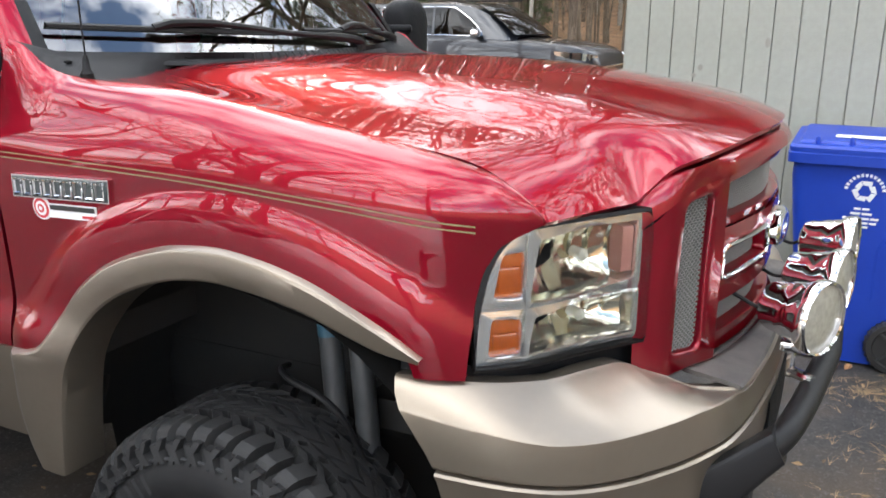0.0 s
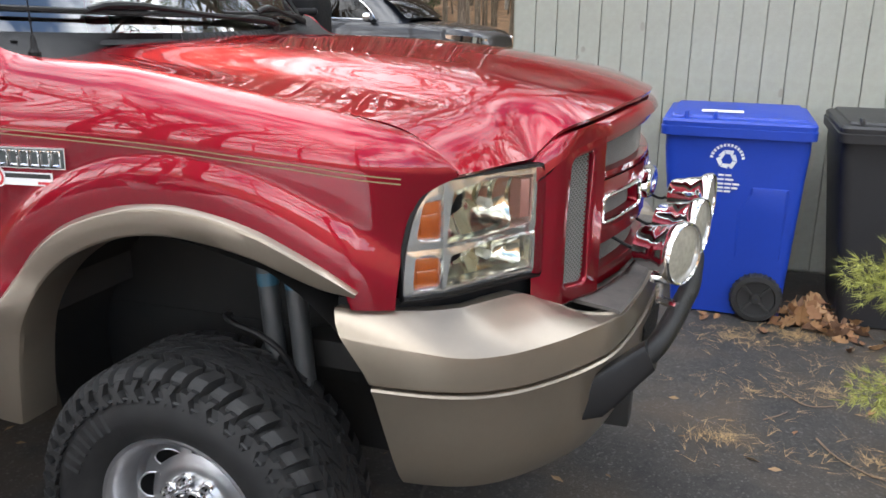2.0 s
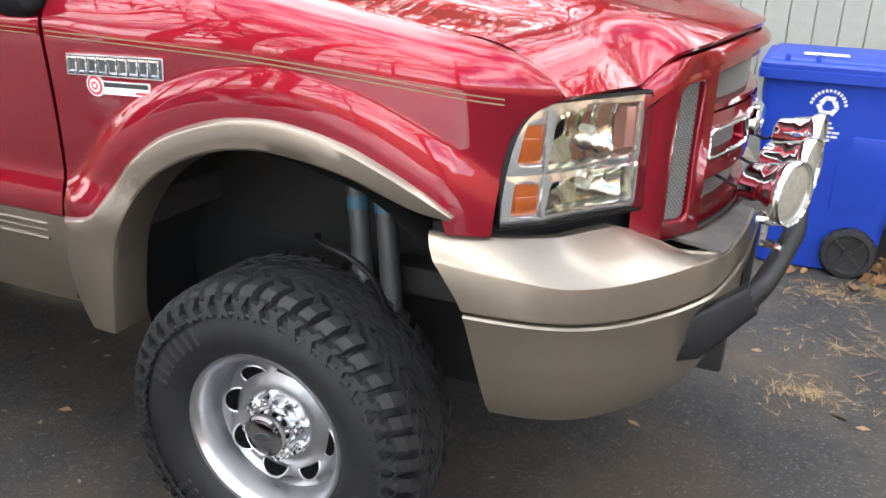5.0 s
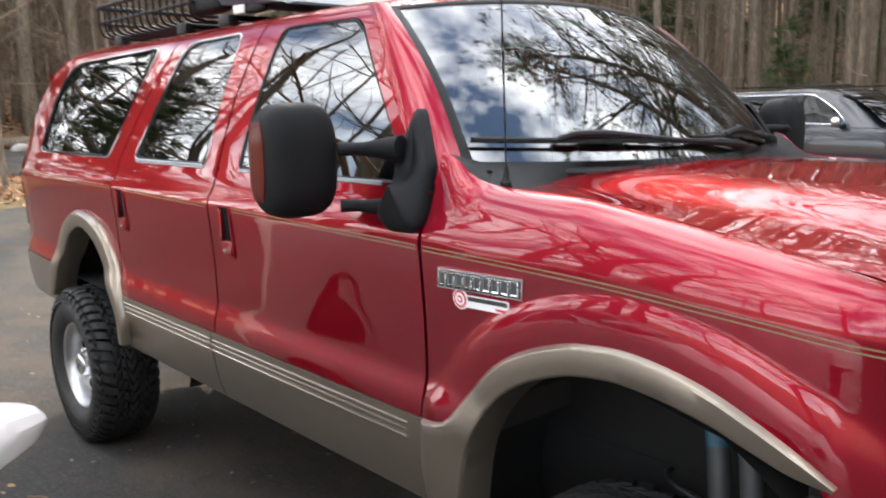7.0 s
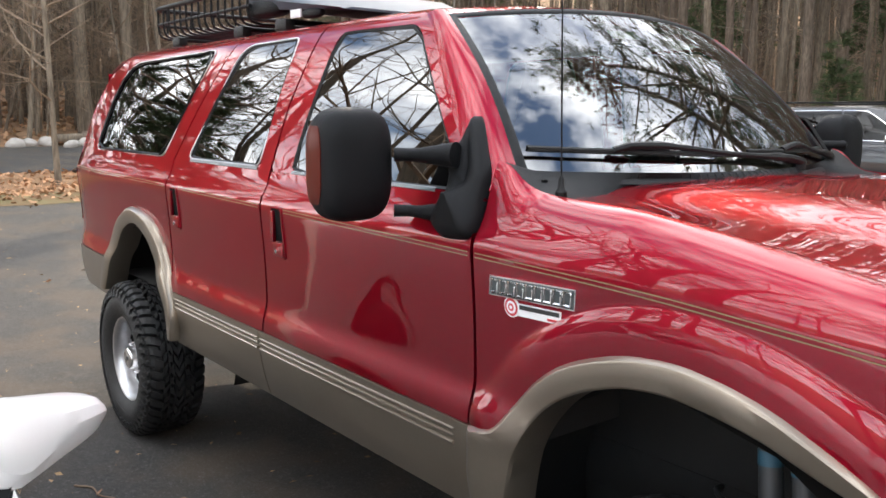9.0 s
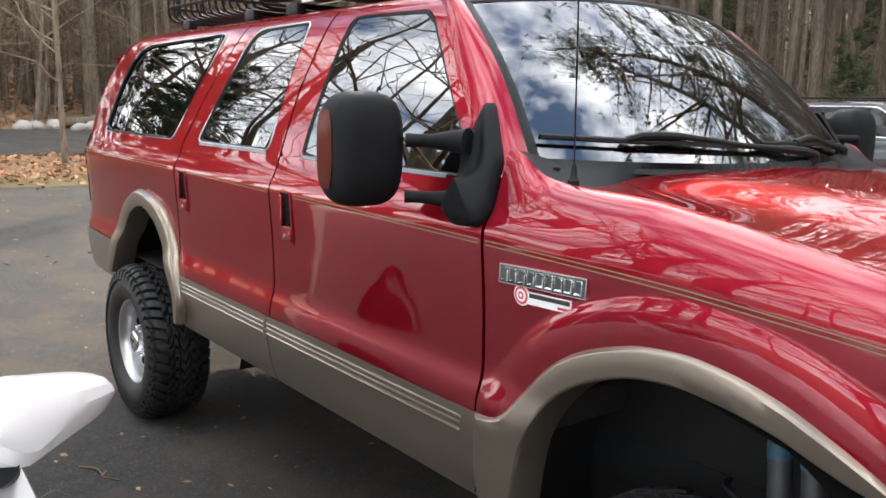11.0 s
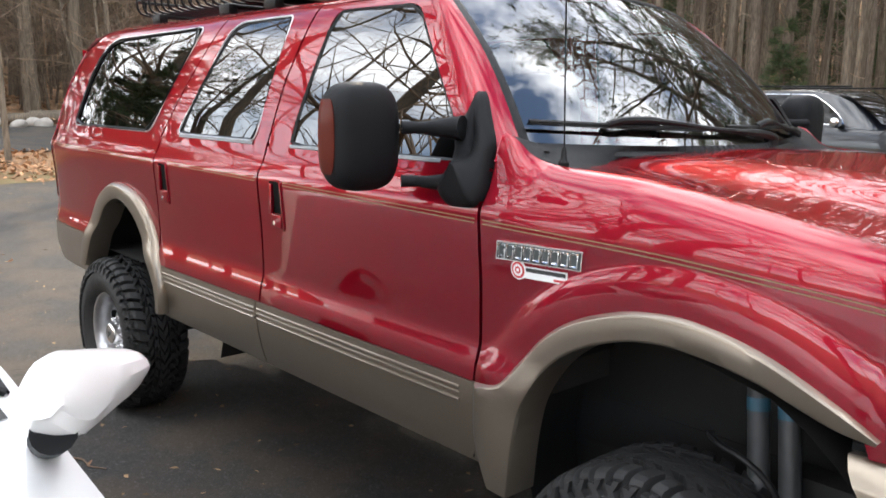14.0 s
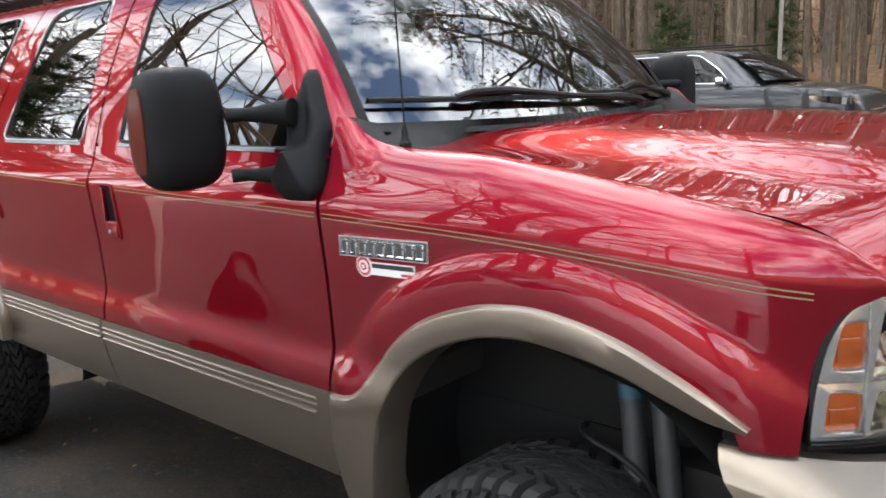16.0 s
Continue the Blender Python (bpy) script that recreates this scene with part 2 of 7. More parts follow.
def resample(pts, n, closed=True):
    pts = [Vector(p) for p in pts]
    loop = pts + [pts[0]] if closed else pts
    s = [0.0]
    for a, b in zip(loop, loop[1:]):
        s.append(s[-1] + (b - a).length)
    out, k = [], 0
    for i in range(n):
        d = s[-1] * i / (n if closed else n - 1)
        while k < len(s) - 2 and s[k + 1] < d:
            k += 1
        t = (d - s[k]) / max(s[k + 1] - s[k], 1e-9)
        out.append(loop[k].lerp(loop[k + 1], t))
    return out


# ---- the red sport utility truck: front axle at x = 0, nose towards +x, its seen flank towards -y ----
truck = thing("sport_utility_truck", "lifted red truck with champagne lower body, flares and off-road tyres", "truck", (-1.74, 0, 0))
side_z = eased(pchip([(0.60, 0.915), (0.68, 0.945), (0.76, 0.968), (0.86, 0.984), (0.94, 0.987), (0.975, 0.984), (1.05, 0.966), (1.2, 0.970), (1.36, 0.982),
                (1.415, 0.986), (1.445, 0.982), (1.475, 0.962), (1.555, 0.936), (1.7, 0.895), (1.88, 0.835), (2.05, 0.764), (2.085, 0.735), (2.12, 0.68)]), 0.60, 2.12, 0.011)
front_in = pchip([(-0.6, 0), (0.18, 0.0), (0.32, 0.005), (0.42, 0.014), (0.50, 0.028), (0.58, 0.060), (0.64, 0.098), (0.70, 0.15)])
rear_in = pchip([(-4.55, 0.14), (-4.45, 0.07), (-4.3, 0.034), (-4.0, 0.012), (-3.6, 0), (-3.0, 0)])


def half(x, z):
    """Half width of the body at x and height z."""
    return side_z(z) - front_in(x) - rear_in(x)


def on_side(x, z, sg, out=0.0):
    return Vector((x, sg * (half(x, z) + out), z))


FRONT_OUT = [(-0.512, 0.648), (-0.552, 0.72), (-0.578, 0.82), (-0.580, 0.93), (-0.485, 0.955), (-0.413, 1.037), (-0.337, 1.122), (-0.248, 1.185), (-0.148, 1.227), (-0.037, 1.256), (0.066, 1.264), (0.166, 1.253), (0.262, 1.229), (0.353, 1.190), (0.444, 1.140), (0.503, 1.098)]
FRONT_IN = [(-0.428, 0.638), (-0.415, 0.774), (-0.395, 0.884), (-0.360, 0.965), (-0.318, 1.035), (-0.240, 1.100), (-0.135, 1.150), (-0.04, 1.176), (0.05, 1.184), (0.148, 1.176), (0.26, 1.154), (0.352, 1.122), (0.43, 1.096), (0.495, 1.086)]
REAR_OUT = [(-2.70, 0.70), (-2.695, 0.80), (-2.722, 0.905), (-2.79, 1.036), (-2.891, 1.178), (-3.043, 1.262), (-3.239, 1.287), (-3.44, 1.225), (-3.62, 1.068), (-3.745, 0.90), (-3.80, 0.78)]
REAR_IN = [(-2.76, 0.70), (-2.775, 0.80), (-2.837, 0.905), (-2.94, 1.04), (-3.058, 1.150), (-3.217, 1.203), (-3.375, 1.160), (-3.53, 1.02), (-3.64, 0.87), (-3.70, 0.78)]
front_arch = pchip([(x, z - 0.03) for x, z in FRONT_OUT[3:]])
rear_arch = pchip([(x, z - 0.03) for x, z in REAR_OUT[2:]])


def panel(name, xs, bottom, top, sg, label="", nv=26, mat=None, thick=0.012, out=0.0, parent=None):
    """A piece of the flank between two heights that may change with x."""
    bm = bmesh.new()
    grid(bm, [[on_side(x, bottom(x) + (top(x) - bottom(x)) * v / nv, sg, out) for v in range(nv + 1)] for x in xs])
    return part(name, bm, mat or RED, parent or truck, label, thick=thick)


def on_glasshouse(p, sg, out=0.0):
    return on_side(p[0], p[1], sg, out)


def ring(bm, outer, inner, sg, n=96, steps=5, out=0.0, inner_out=None):
    """A band of the flank between two closed outlines of (x, z)."""
    o, i = resample(outer, n), resample(inner, n)
    inner_out = out if inner_out is None else inner_out
    rows = []
    for k in range(steps + 1):
        t = k / steps
        rows.append([on_glasshouse(a.lerp(b, t), sg, out + (inner_out - out) * t) for a, b in zip(o, i)])
    grid(bm, rows, close_v=True)


def pane(bm, outline, sg, out, n=64, steps=6):
    o = resample(outline, n)
    c = sum(o, Vector((0, 0))) / n
    rows = [[on_glasshouse(p.lerp(c, k / (steps + 0.0) * 0.98), sg, out) for p in o] for k in range(steps + 1)]
    vs = grid(bm, rows, close_v=True)
    bm.faces.new(vs[-1])


WIN_FRONT = rounded([(-0.70, 1.556), (-0.735, 1.62), (-1.075, 2.020), (-1.125, 2.046), (-1.575, 2.052), (-1.655, 1.556)], [0.03, 0.03, 0.05, 0.05, 0.05, 0.035])
WIN_REAR = rounded([(-1.905, 1.560), (-1.865, 2.052), (-2.33, 2.046), (-2.605, 1.560)], [0.04, 0.035, 0.09, 0.05])
WIN_CARGO = rounded([(-2.905, 1.556), (-2.615, 2.046), (-3.70, 2.030), (-3.86, 1.93), (-3.985, 1.556)], [0.05, 0.06, 0.10, 0.14, 0.05])
FRAME_FRONT = [(-0.60, 1.545), (-0.66, 1.63), (-1.045, 2.062), (-1.11, 2.082), (-1.70, 2.088), (-1.775, 1.80), (-1.80, 1.545)]
FRAME_REAR = [(-1.812, 1.545), (-1.787, 1.80), (-1.712, 2.088), (-2.42, 2.086), (-2.58, 1.85), (-2.765, 1.545)]
FRAME_CARGO = [(-2.777, 1.545), (-2.592, 1.85), (-2.432, 2.086), (-3.85, 2.078), (-4.10, 1.98), (-4.30, 1.75), (-4.40, 1.545)]


def span(a, b, n):
    return [a + (b - a) * i / n for i in range(n + 1)]


seam_y = pchip([(-0.585, 0.897), (-0.50, 0.887), (-0.42, 0.868), (-0.2, 0.862), (0.26, 0.862), (0.44, 0.861), (0.575, 0.857), (0.69, 0.848)])
seam_z = pchip([(-0.585, 1.646), (-0.544, 1.633), (-0.486, 1.588), (-0.435, 1.567), (-0.36, 1.560), (-0.147, 1.550), (0.0, 1.534), (0.142, 1.513), (0.298, 1.489), (0.465, 1.460), (0.590, 1.427), (0.655, 1.386), (0.692, 1.347)])
ARCH = smooth_line(FRONT_OUT[4:] + [(0.57, 1.03), (0.64, 0.95)], 60)


def fender(sg):
    stripe = pchip([(-0.6, 1.385), (-0.05, 1.384), (0.336, 1.362), (0.607, 1.331), (0.7, 1.30)])
    nose = pchip([(1.02, 0.572), (1.21, 0.586), (1.30, 0.618), (1.345, 0.688)])
    rows = []
    for i in range(65):
        s = i / 64
        x0 = -0.58 + 1.14 * s
        col = []
        zb = front_arch(x0) if x0 < 0.47 else 1.055
        zt = stripe(x0) + 0.005
        for v in range(31):
            z = zb + (zt - zb) * v / 30
            x = -0.58 + (nose(z) + 0.58) * s
            col.append(on_side(x, z, sg))
        xe = -0.58 + 1.268 * s
        xs_ = -0.58 + (nose(zt) + 0.58) * s
        a = Vector((xs_, half(xs_, zt), zt))
        b = Vector((xe, seam_y(xe), seam_z(xe)))
        # the shoulder leaves the flank upright and rolls in to the hood gap, flatter towards the cowl
        r = min(max((xe + 0.58) / 0.50, 0.0), 1.0)
        r = r * r * (3 - 2 * r)
        pw = 1.28 + 0.62 * r
        for v in range(1, 23):
            q = math.pi / 2 * v / 22
            f = math.sin(q) ** (2 / pw)
            g = math.cos(q) ** (2 / pw)
            z = a.z + (b.z - a.z) * f
            y = b.y + (a.y - b.y) * g
            y += (half(a.x, z) - 0.010 * f - y) * (1 - r) * (1 - f ** 4)
            col.append(Vector((a.x + (b.x - a.x) * f, sg * y, z)))
        # the broad swelling over the wheel arch
        out = []
        for k, p in enumerate(col):
            if k <= 30:
                d = min((q.x - p.x) ** 2 + (q.y - p.z) ** 2 for q in ARCH) ** 0.5
                lift = 0.020 * max(0.0, 1 - (d / 0.105) ** 2.6)
                p = Vector((p.x, p.y + sg * lift, p.z))
            out.append(p)
        rows.append(out)
    bm = bmesh.new()
    grid(bm, rows)
    return part("front_fender", bm, RED, truck, "red fender with a swollen wheel arch", thick=0.01, sharp=40)


def flare(name, out_pts, in_pts, sg):
    n = 60
    o, i = smooth_line(out_pts, n), smooth_line(in_pts, n)
    prof = [(0.0, -0.012), (0.0, 0.010), (0.05, 0.022), (0.15, 0.032), (0.24, 0.035), (0.6, 0.033), (0.90, 0.030), (0.97, 0.026), (1.0, 0.016), (1.0, -0.09)]
    rows = []
    for a, b in zip(o, i):
        row = []
        for t, off in prof:
            p = a.lerp(b, t)
            h = half(min(max(p.x, -4.2), 0.50), max(p.y, 0.88)) if p.y > 0.86 else half(p.x, 0.88)
            row.append(Vector((p.x, sg * (h + off), p.y)))
        rows.append(row)
    bm = bmesh.new()
    grid(bm, rows)
    return part(name, bm, TAN, truck, "champagne plastic wheel-arch flare", sharp=28)


for sg in (-1, 1):
    fender(sg)
    flare("front_flare", FRONT_OUT, FRONT_IN, sg)
    flare("rear_flare", REAR_OUT, REAR_IN, sg)
    fd = panel("front_door", span(-1.80, -0.592, 40), lambda x: 0.932, lambda x: 1.545, sg)
    rd = panel("rear_door", span(-2.765, -1.812, 34), lambda x: 0.932, lambda x: 1.545, sg)
    panel("rear_quarter_panel", span(-4.50, -2.777, 60), lambda x: max(rear_arch(x), 0.96) if x > -4.0 else 0.96, lambda x: 1.545, sg)
    panel("rear_lower_trim", span(-4.50, -3.775, 14), lambda x: 0.72, lambda x: 0.955, sg, "champagne lower panel", mat=TAN, out=0.004)
    sill_f = panel("sill_cladding", span(-1.828, -0.545, 24), lambda x: 0.665, lambda x: 0.930, sg, "champagne sill cladding with ribs", mat=TAN, out=0.004)
    sill_r = panel("sill_cladding", span(-2.80, -1.836, 24), lambda x: 0.665, lambda x: 0.930, sg, "champagne sill cladding with ribs", mat=TAN, out=0.004)
    for own, x0, x1 in ((sill_f, -1.82, -0.645), (sill_r, -2.755, -1.845)):
        for z, w in ((0.902, 0.004), (0.884, 0.004), (0.862, 0.006)):
            bm = bmesh.new()
            tube(bm, [on_side(x, z, sg, 0.006) for x in span(x0, x1, 14)], w, 8)
            part("rib", bm, TAN, own)
    for nm, outer, win, own in (("door_frame", FRAME_FRONT, WIN_FRONT, fd), ("door_frame", FRAME_REAR, WIN_REAR, rd), ("window_surround", FRAME_CARGO, WIN_CARGO, truck)):
        bm = bmesh.new()
        o = resample(outer, 120)
        # begin both outlines at the same corner
        w = resample(win, 120)
        k = min(range(120), key=lambda q: (w[q] - o[0]).length)
        if sum((o[i] - o[i - 1]).cross(o[(i + 1) % 120] - o[i]) for i in range(120)) * sum((w[i] - w[i - 1]).cross(w[(i + 1) % 120] - w[i]) for i in range(120)) < 0:
            w = w[::-1]
            k = min(range(120), key=lambda q: (w[q] - o[0]).length)
        w = w[k:] + w[:k]
        ring(bm, o, w, sg, n=120)
        fr = part(nm, bm, RED, own, thick=0.012)
        bm = bmesh.new()
        big = [Vector(p) for p in win]
        c = sum(big, Vector((0, 0))) / len(big)
        ring(bm, win, [p + (c - p).normalized() * 0.013 for p in big], sg, n=len(big), steps=2, out=0.002, inner_out=-0.004)
        part("window_seal", bm, BLACK_SATIN if own is not truck else BLACK_SATIN, own if own is not truck else truck, thick=0.008)
        bm = bmesh.new()
        if nm == "window_surround" or own is rd:
            rim_bm = bmesh.new()
            tube(rim_bm, [on_glasshouse(p, sg, 0.002) for p in big] + [on_glasshouse(big[0], sg, 0.002)], 0.0038, 6, caps=False)
            part("bright_trim", rim_bm, ALLOY, own, "thin bright trim round the glass")
        pane(bm, [p + (c - p).normalized() * 0.010 for p in big], sg, -0.006)
        part("window_glass", bm, TINT, own if own is not truck else truck, "dark privacy glass")

# hood
side_w = pchip([(-0.372, 0.858), (-0.2, 0.854), (0.22, 0.854), (0.45, 0.853), (0.63, 0.850), (0.69, 0.848)])
hood_front = spline([(0, 1.000), (0.15, 0.996), (0.32, 0.981), (0.55, 0.955), (0.70, 0.934), (0.855, 0.897), (0.925, 0.866), (0.968, 0.834), (1, 0.808)])
hood_rear = pchip([(0, -0.345), (0.3, -0.395), (0.45, -0.455), (0.56, -0.475), (0.68, -0.458), (0.8, -0.405), (1, -0.372)])
# lines along the hood: its middle, the raised panel's edge, the foot of that panel, and the fender's gap
HOOD_LINES = ([(-0.345, 1.588), (-0.01, 1.594), (0.26, 1.589), (0.489, 1.572), (0.664, 1.550), (0.81, 1.522), (0.92, 1.495), (1.0, 1.472)],
              [(-0.475, 1.577), (-0.175, 1.580), (0.14, 1.575), (0.447, 1.552), (0.633, 1.526), (0.78, 1.500), (0.95, 1.462)],
              [(-0.41, 1.553), (-0.32, 1.549), (-0.13, 1.535), (0.16, 1.511), (0.448, 1.479), (0.62, 1.457), (0.75, 1.447), (0.90, 1.438)],
              [(-0.372, 1.558), (-0.16, 1.549), (-0.006, 1.533), (0.135, 1.512), (0.289, 1.488), (0.454, 1.459), (0.59, 1.434), (0.70, 1.418), (0.85, 1.404)])
line_c, line_i, line_o, line_b = (np.polyfit([p[0] for p in pts], [p[1] for p in pts], 4) for pts in HOOD_LINES)
LIGHT_A, LIGHT_B = Vector((0.690, 0.848)), Vector((0.808, 0.620))
lip_z = pchip([(0, 1.462), (0.32, 1.459), (0.55, 1.453), (0.70, 1.446), (0.855, 1.434), (0.925, 1.424), (0.968, 1.405), (0.988, 1.382), (1, 1.357)])


def hood_sheet(x, y):
    """The hood's height before its edges roll over: a flat raised panel, a slope and a shoulder."""
    y = abs(y)
    c, zi, zo, zb = (float(np.polyval(f, x)) for f in (line_c, line_i, line_o, line_b))
    slope = 0.5 + 0.5 * math.tanh((y - 0.565) / 0.095)
    shoulder = max(0.0, (y - 0.66) / 0.21) ** 2
    return zi + (c - zi) * math.exp(-(y / 0.27) ** 2) - (zi - zo) * slope + (zb - zo) * shoulder


FRONT_RIM = [(hood_front(a), 0.62 * a, lip_z(a)) for a in np.sin(np.linspace(0, 1, 90) * math.pi / 2)]
LIGHT_RIM = [(LIGHT_A.x + (LIGHT_B.x - LIGHT_A.x) * t, LIGHT_A.y + (LIGHT_B.y - LIGHT_A.y) * t, 1.347 + 0.010 * t) for t in np.linspace(0, 1, 60)]
RIM = np.array(FRONT_RIM + LIGHT_RIM[::-1])


def nose_x(y):
    """Where the hood ends in front: at the grille's lip or over the headlight."""
    return float(np.interp(abs(y), RIM[:, 1], RIM[:, 0]))


class Nose:
    """The hood's front as one bending sheet: it keeps to the panel lines behind and runs down to its edges."""
    x0, y0, h, nx, ny = 0.34, -0.054, 0.018, 42, 54

    def weights(self, x, y):
        """The sixteen coefficients that act at a point, and their cubic weights."""
        a, b = (x - self.x0) / self.h, (y - self.y0) / self.h
        i, j = int(a), int(b)
        w = [[(1 - t) ** 3 / 6, (3 * t ** 3 - 6 * t * t + 4) / 6, (-3 * t ** 3 + 3 * t * t + 3 * t + 1) / 6, t ** 3 / 6] for t in (a - i, b - j)]
        at = [(i - 1 + p) * self.ny + j - 1 + q for p in range(4) for q in range(4)]
        return np.array(at), np.outer(w[0], w[1]).ravel()

    def __init__(self):
        n = self.nx * self.ny
        m, r = np.zeros((n, n)), np.zeros(n)

        def want(at, w, value, weight):
            m[np.ix_(at, at)] += weight * np.outer(w, w)
            r[at] += weight * value * w

        stiff = 0.040 ** 4 / self.h ** 4
        for i in range(self.nx):
            for j in range(self.ny):
                k = i * self.ny + j
                if 0 < i < self.nx - 1:
                    want(np.array([k - self.ny, k, k + self.ny]), np.array([1.0, -2.0, 1.0]), 0.0, stiff)
                if 0 < j < self.ny - 1:
                    want(np.array([k - 1, k, k + 1]), np.array([1.0, -2.0, 1.0]), 0.0, stiff)
                if i < self.nx - 1 and j < self.ny - 1:
                    want(np.array([k, k + 1, k + self.ny, k + self.ny + 1]), np.array([1.0, -1.0, -1.0, 1.0]), 0.0, 2 * stiff)
                x, y = self.x0 + i * self.h, self.y0 + j * self.h
                if 0 < i < self.nx - 2 and 0 < j < self.ny - 2 and (x < LIGHT_A.x and abs(y) < 0.88 or abs(y) < 0.85 and x < nose_x(y)):
                    gap = np.hypot(RIM[:, 0] - x, RIM[:, 1] - abs(y))
                    wide = 0.085 + 0.095 * max(0.0, (RIM[gap.argmin(), 1] - 0.62) / 0.228) ** 0.7
                    far = min(max((float(gap.min()) - 0.014) / wide, 0.0), 1.0)
                    want(*self.weights(x, y), hood_sheet(x, y), 2.5 * far * far)
        for x, y, z in RIM:
            want(*self.weights(x, y), z, 30.0)
        self.c = np.linalg.solve(m + 1e-7 * np.eye(n), r)

    def z(self, x, y):
        at, w = self.weights(x, y)
        return float(self.c[at] @ w)


NOSE = Nose()


def hood_at(x, y):
    y = abs(y)
    k = min(max((x - 0.40) / 0.12, 0.0), 1.0)
    k = k * k * (3 - 2 * k)
    return hood_sheet(x, y) * (1 - k) + (NOSE.z(x, y) * k if k else 0.0)


def hood_rim(u):
    """The rear edge of the hood."""
    x = hood_rear(abs(u))
    return Vector((x, u * 0.858, hood_at(x, u * 0.858)))


bm = bmesh.new()
across = sorted({round(float(u), 4) for u in [*np.sin(np.linspace(-1, 1, 141) * math.pi / 2), *np.linspace(0.66, 0.76, 26), *np.linspace(-0.76, -0.66, 26)]})
rows = []
for X in np.linspace(-0.372, 0.62, 60):
    k = min(max((0.15 - X) / 0.52, 0.0), 1.0)
    row = []
    for u in across:
        x = X + (hood_rear(abs(u)) + 0.372) * k * k * (3 - 2 * k)
        row.append(Vector((x, u * side_w(X), hood_at(x, u * side_w(X)))))
    rows.append(row)
for v in np.sin(np.linspace(0, 1, 33)[1:] * math.pi / 2):
    row = []
    for u in across:
        y = u * (side_w(0.62) * (1 - v) + LIGHT_A.y * v)
        x = 0.62 + (nose_x(u * LIGHT_A.y) - 0.62) * v
        row.append(Vector((x, y, hood_at(x, y))))
    rows.append(row)
grid(bm, rows)
hood = part("hood", bm, RED, truck, "red hood with a raised centre", thick=0.012, sharp=50)

# roof
roof_z = pchip([(0, 2.158), (0.4, 2.150), (0.7, 2.132), (0.86, 2.112), (0.95, 2.098), (1, 2.080)])
bm = bmesh.new()
rows = []
for i in range(50):
    t = i / 49
    row = []
    for u in np.sin(np.linspace(-1, 1, 41) * math.pi / 2):
        a = abs(u)
        x0 = -0.905 - 0.13 * a * a
        x = x0 + (-4.38 - x0) * t
        fall = 0.035 * max(0, (0.12 - t) / 0.12) ** 1.6 + 0.085 * max(0, (t - 0.80) / 0.20) ** 2
        row.append(Vector((x, u * (0.745 - 0.012 * max(0, (0.08 - t) / 0.08) - rear_in(x)), roof_z(a) - fall)))
    rows.append(row)
grid(bm, rows)
part("roof", bm, RED, truck, thick=0.012)

# windshield with its black border, and the pillars beside it
def shield(u, v, out=0.0):
    b = Vector((-0.36 - 0.20 * u * u, 0.845 * u, 1.575 + 0.02 * u * u))
    t = Vector((-0.905 - 0.115 * u * u, 0.722 * u, 2.118 - 0.050 * u * u))
    p = b.lerp(t, v)
    bulge = 0.03 * math.sin(math.pi * v)
    return p + Vector((0.7, 0, 0.7)) * (bulge + out)


bm = bmesh.new()
grid(bm, [[shield(u, v) for u in np.linspace(-0.972, 0.972, 37)] for v in np.linspace(0.028, 0.965, 23)])
part("windshield", bm, CLEAR, truck, "clear windshield glass")
bm = bmesh.new()
outer = [(-1, -0.02)] + [(u, -0.02) for u in np.linspace(-0.9, 0.9, 19)] + [(1, -0.02)] + [(1, v) for v in np.linspace(0.1, 0.9, 9)] + [(1, 1.0)] + [(u, 1.0) for u in np.linspace(0.9, -0.9, 19)] + [(-1, 1.0)] + [(-1, v) for v in np.linspace(0.9, 0.1, 9)]
rows = []
for k in range(4):
    f = k / 3
    rows.append([shield(u * (1 - 0.036 * f), 0.5 + (v - 0.5) * (1 - 0.060 * f), 0.004 if k < 3 else 0.0) for u, v in outer])
grid(bm, rows, close_v=True)
part("windshield_border", bm, BLACK_SATIN, truck, "black windshield seal")
pillar_x = pchip([(1.545, -0.60), (1.63, -0.66), (1.846, -0.8525), (2.062, -1.045), (2.085, -1.10)])
for sg in (-1, 1):
    bm = bmesh.new()
    rows = []
    for v in np.linspace(-0.02, 1.03, 22):
        a = shield(sg * 1.0, v, 0.004)
        fz = 1.548 + 0.527 * (v + 0.02) / 1.05
        fx = pillar_x(fz)
        b = Vector((fx - 0.022, sg * (half(fx, fz) + 0.004), fz))
        m = (a + b) / 2 + Vector((0.03, sg * 0.022, 0.012)) * min(1.0, 0.7 + max(0.0, v))
        rows.append([a * (1 - t) ** 2 + m * 2 * t * (1 - t) + b * t * t for t in np.linspace(0, 1, 8)])
    grid(bm, rows)
    part("windshield_pillar", bm, RED, truck, thick=0.01, sharp=60)


# ---- nose of the truck ----
class Plan:
    """A smooth line on the ground plan, from the seen flank to the far one, with an outward normal."""

    def __init__(self, pts, n=160):
        pts = [(x, y) for x, y in pts]
        self.p = smooth_line(pts, n)

    def at(self, s):
        k = s * (len(self.p) - 1)
        i = min(max(int(k), 0), len(self.p) - 2)
        a, b = self.p[i], self.p[i + 1]
        d = (self.p[min(i + 2, len(self.p) - 1)] - self.p[max(i - 1, 0)]).normalized()
        return a.lerp(b, k - i), Vector((d.y, -d.x))

    def __call__(self, s, z, out=0.0):
        p, n = self.at(s)
        return Vector((p.x + n.x * out, p.y + n.y * out, z))

    def s_of_y(self, y):
        return min(range(len(self.p)), key=lambda i: abs(self.p[i].y - y)) / (len(self.p) - 1)


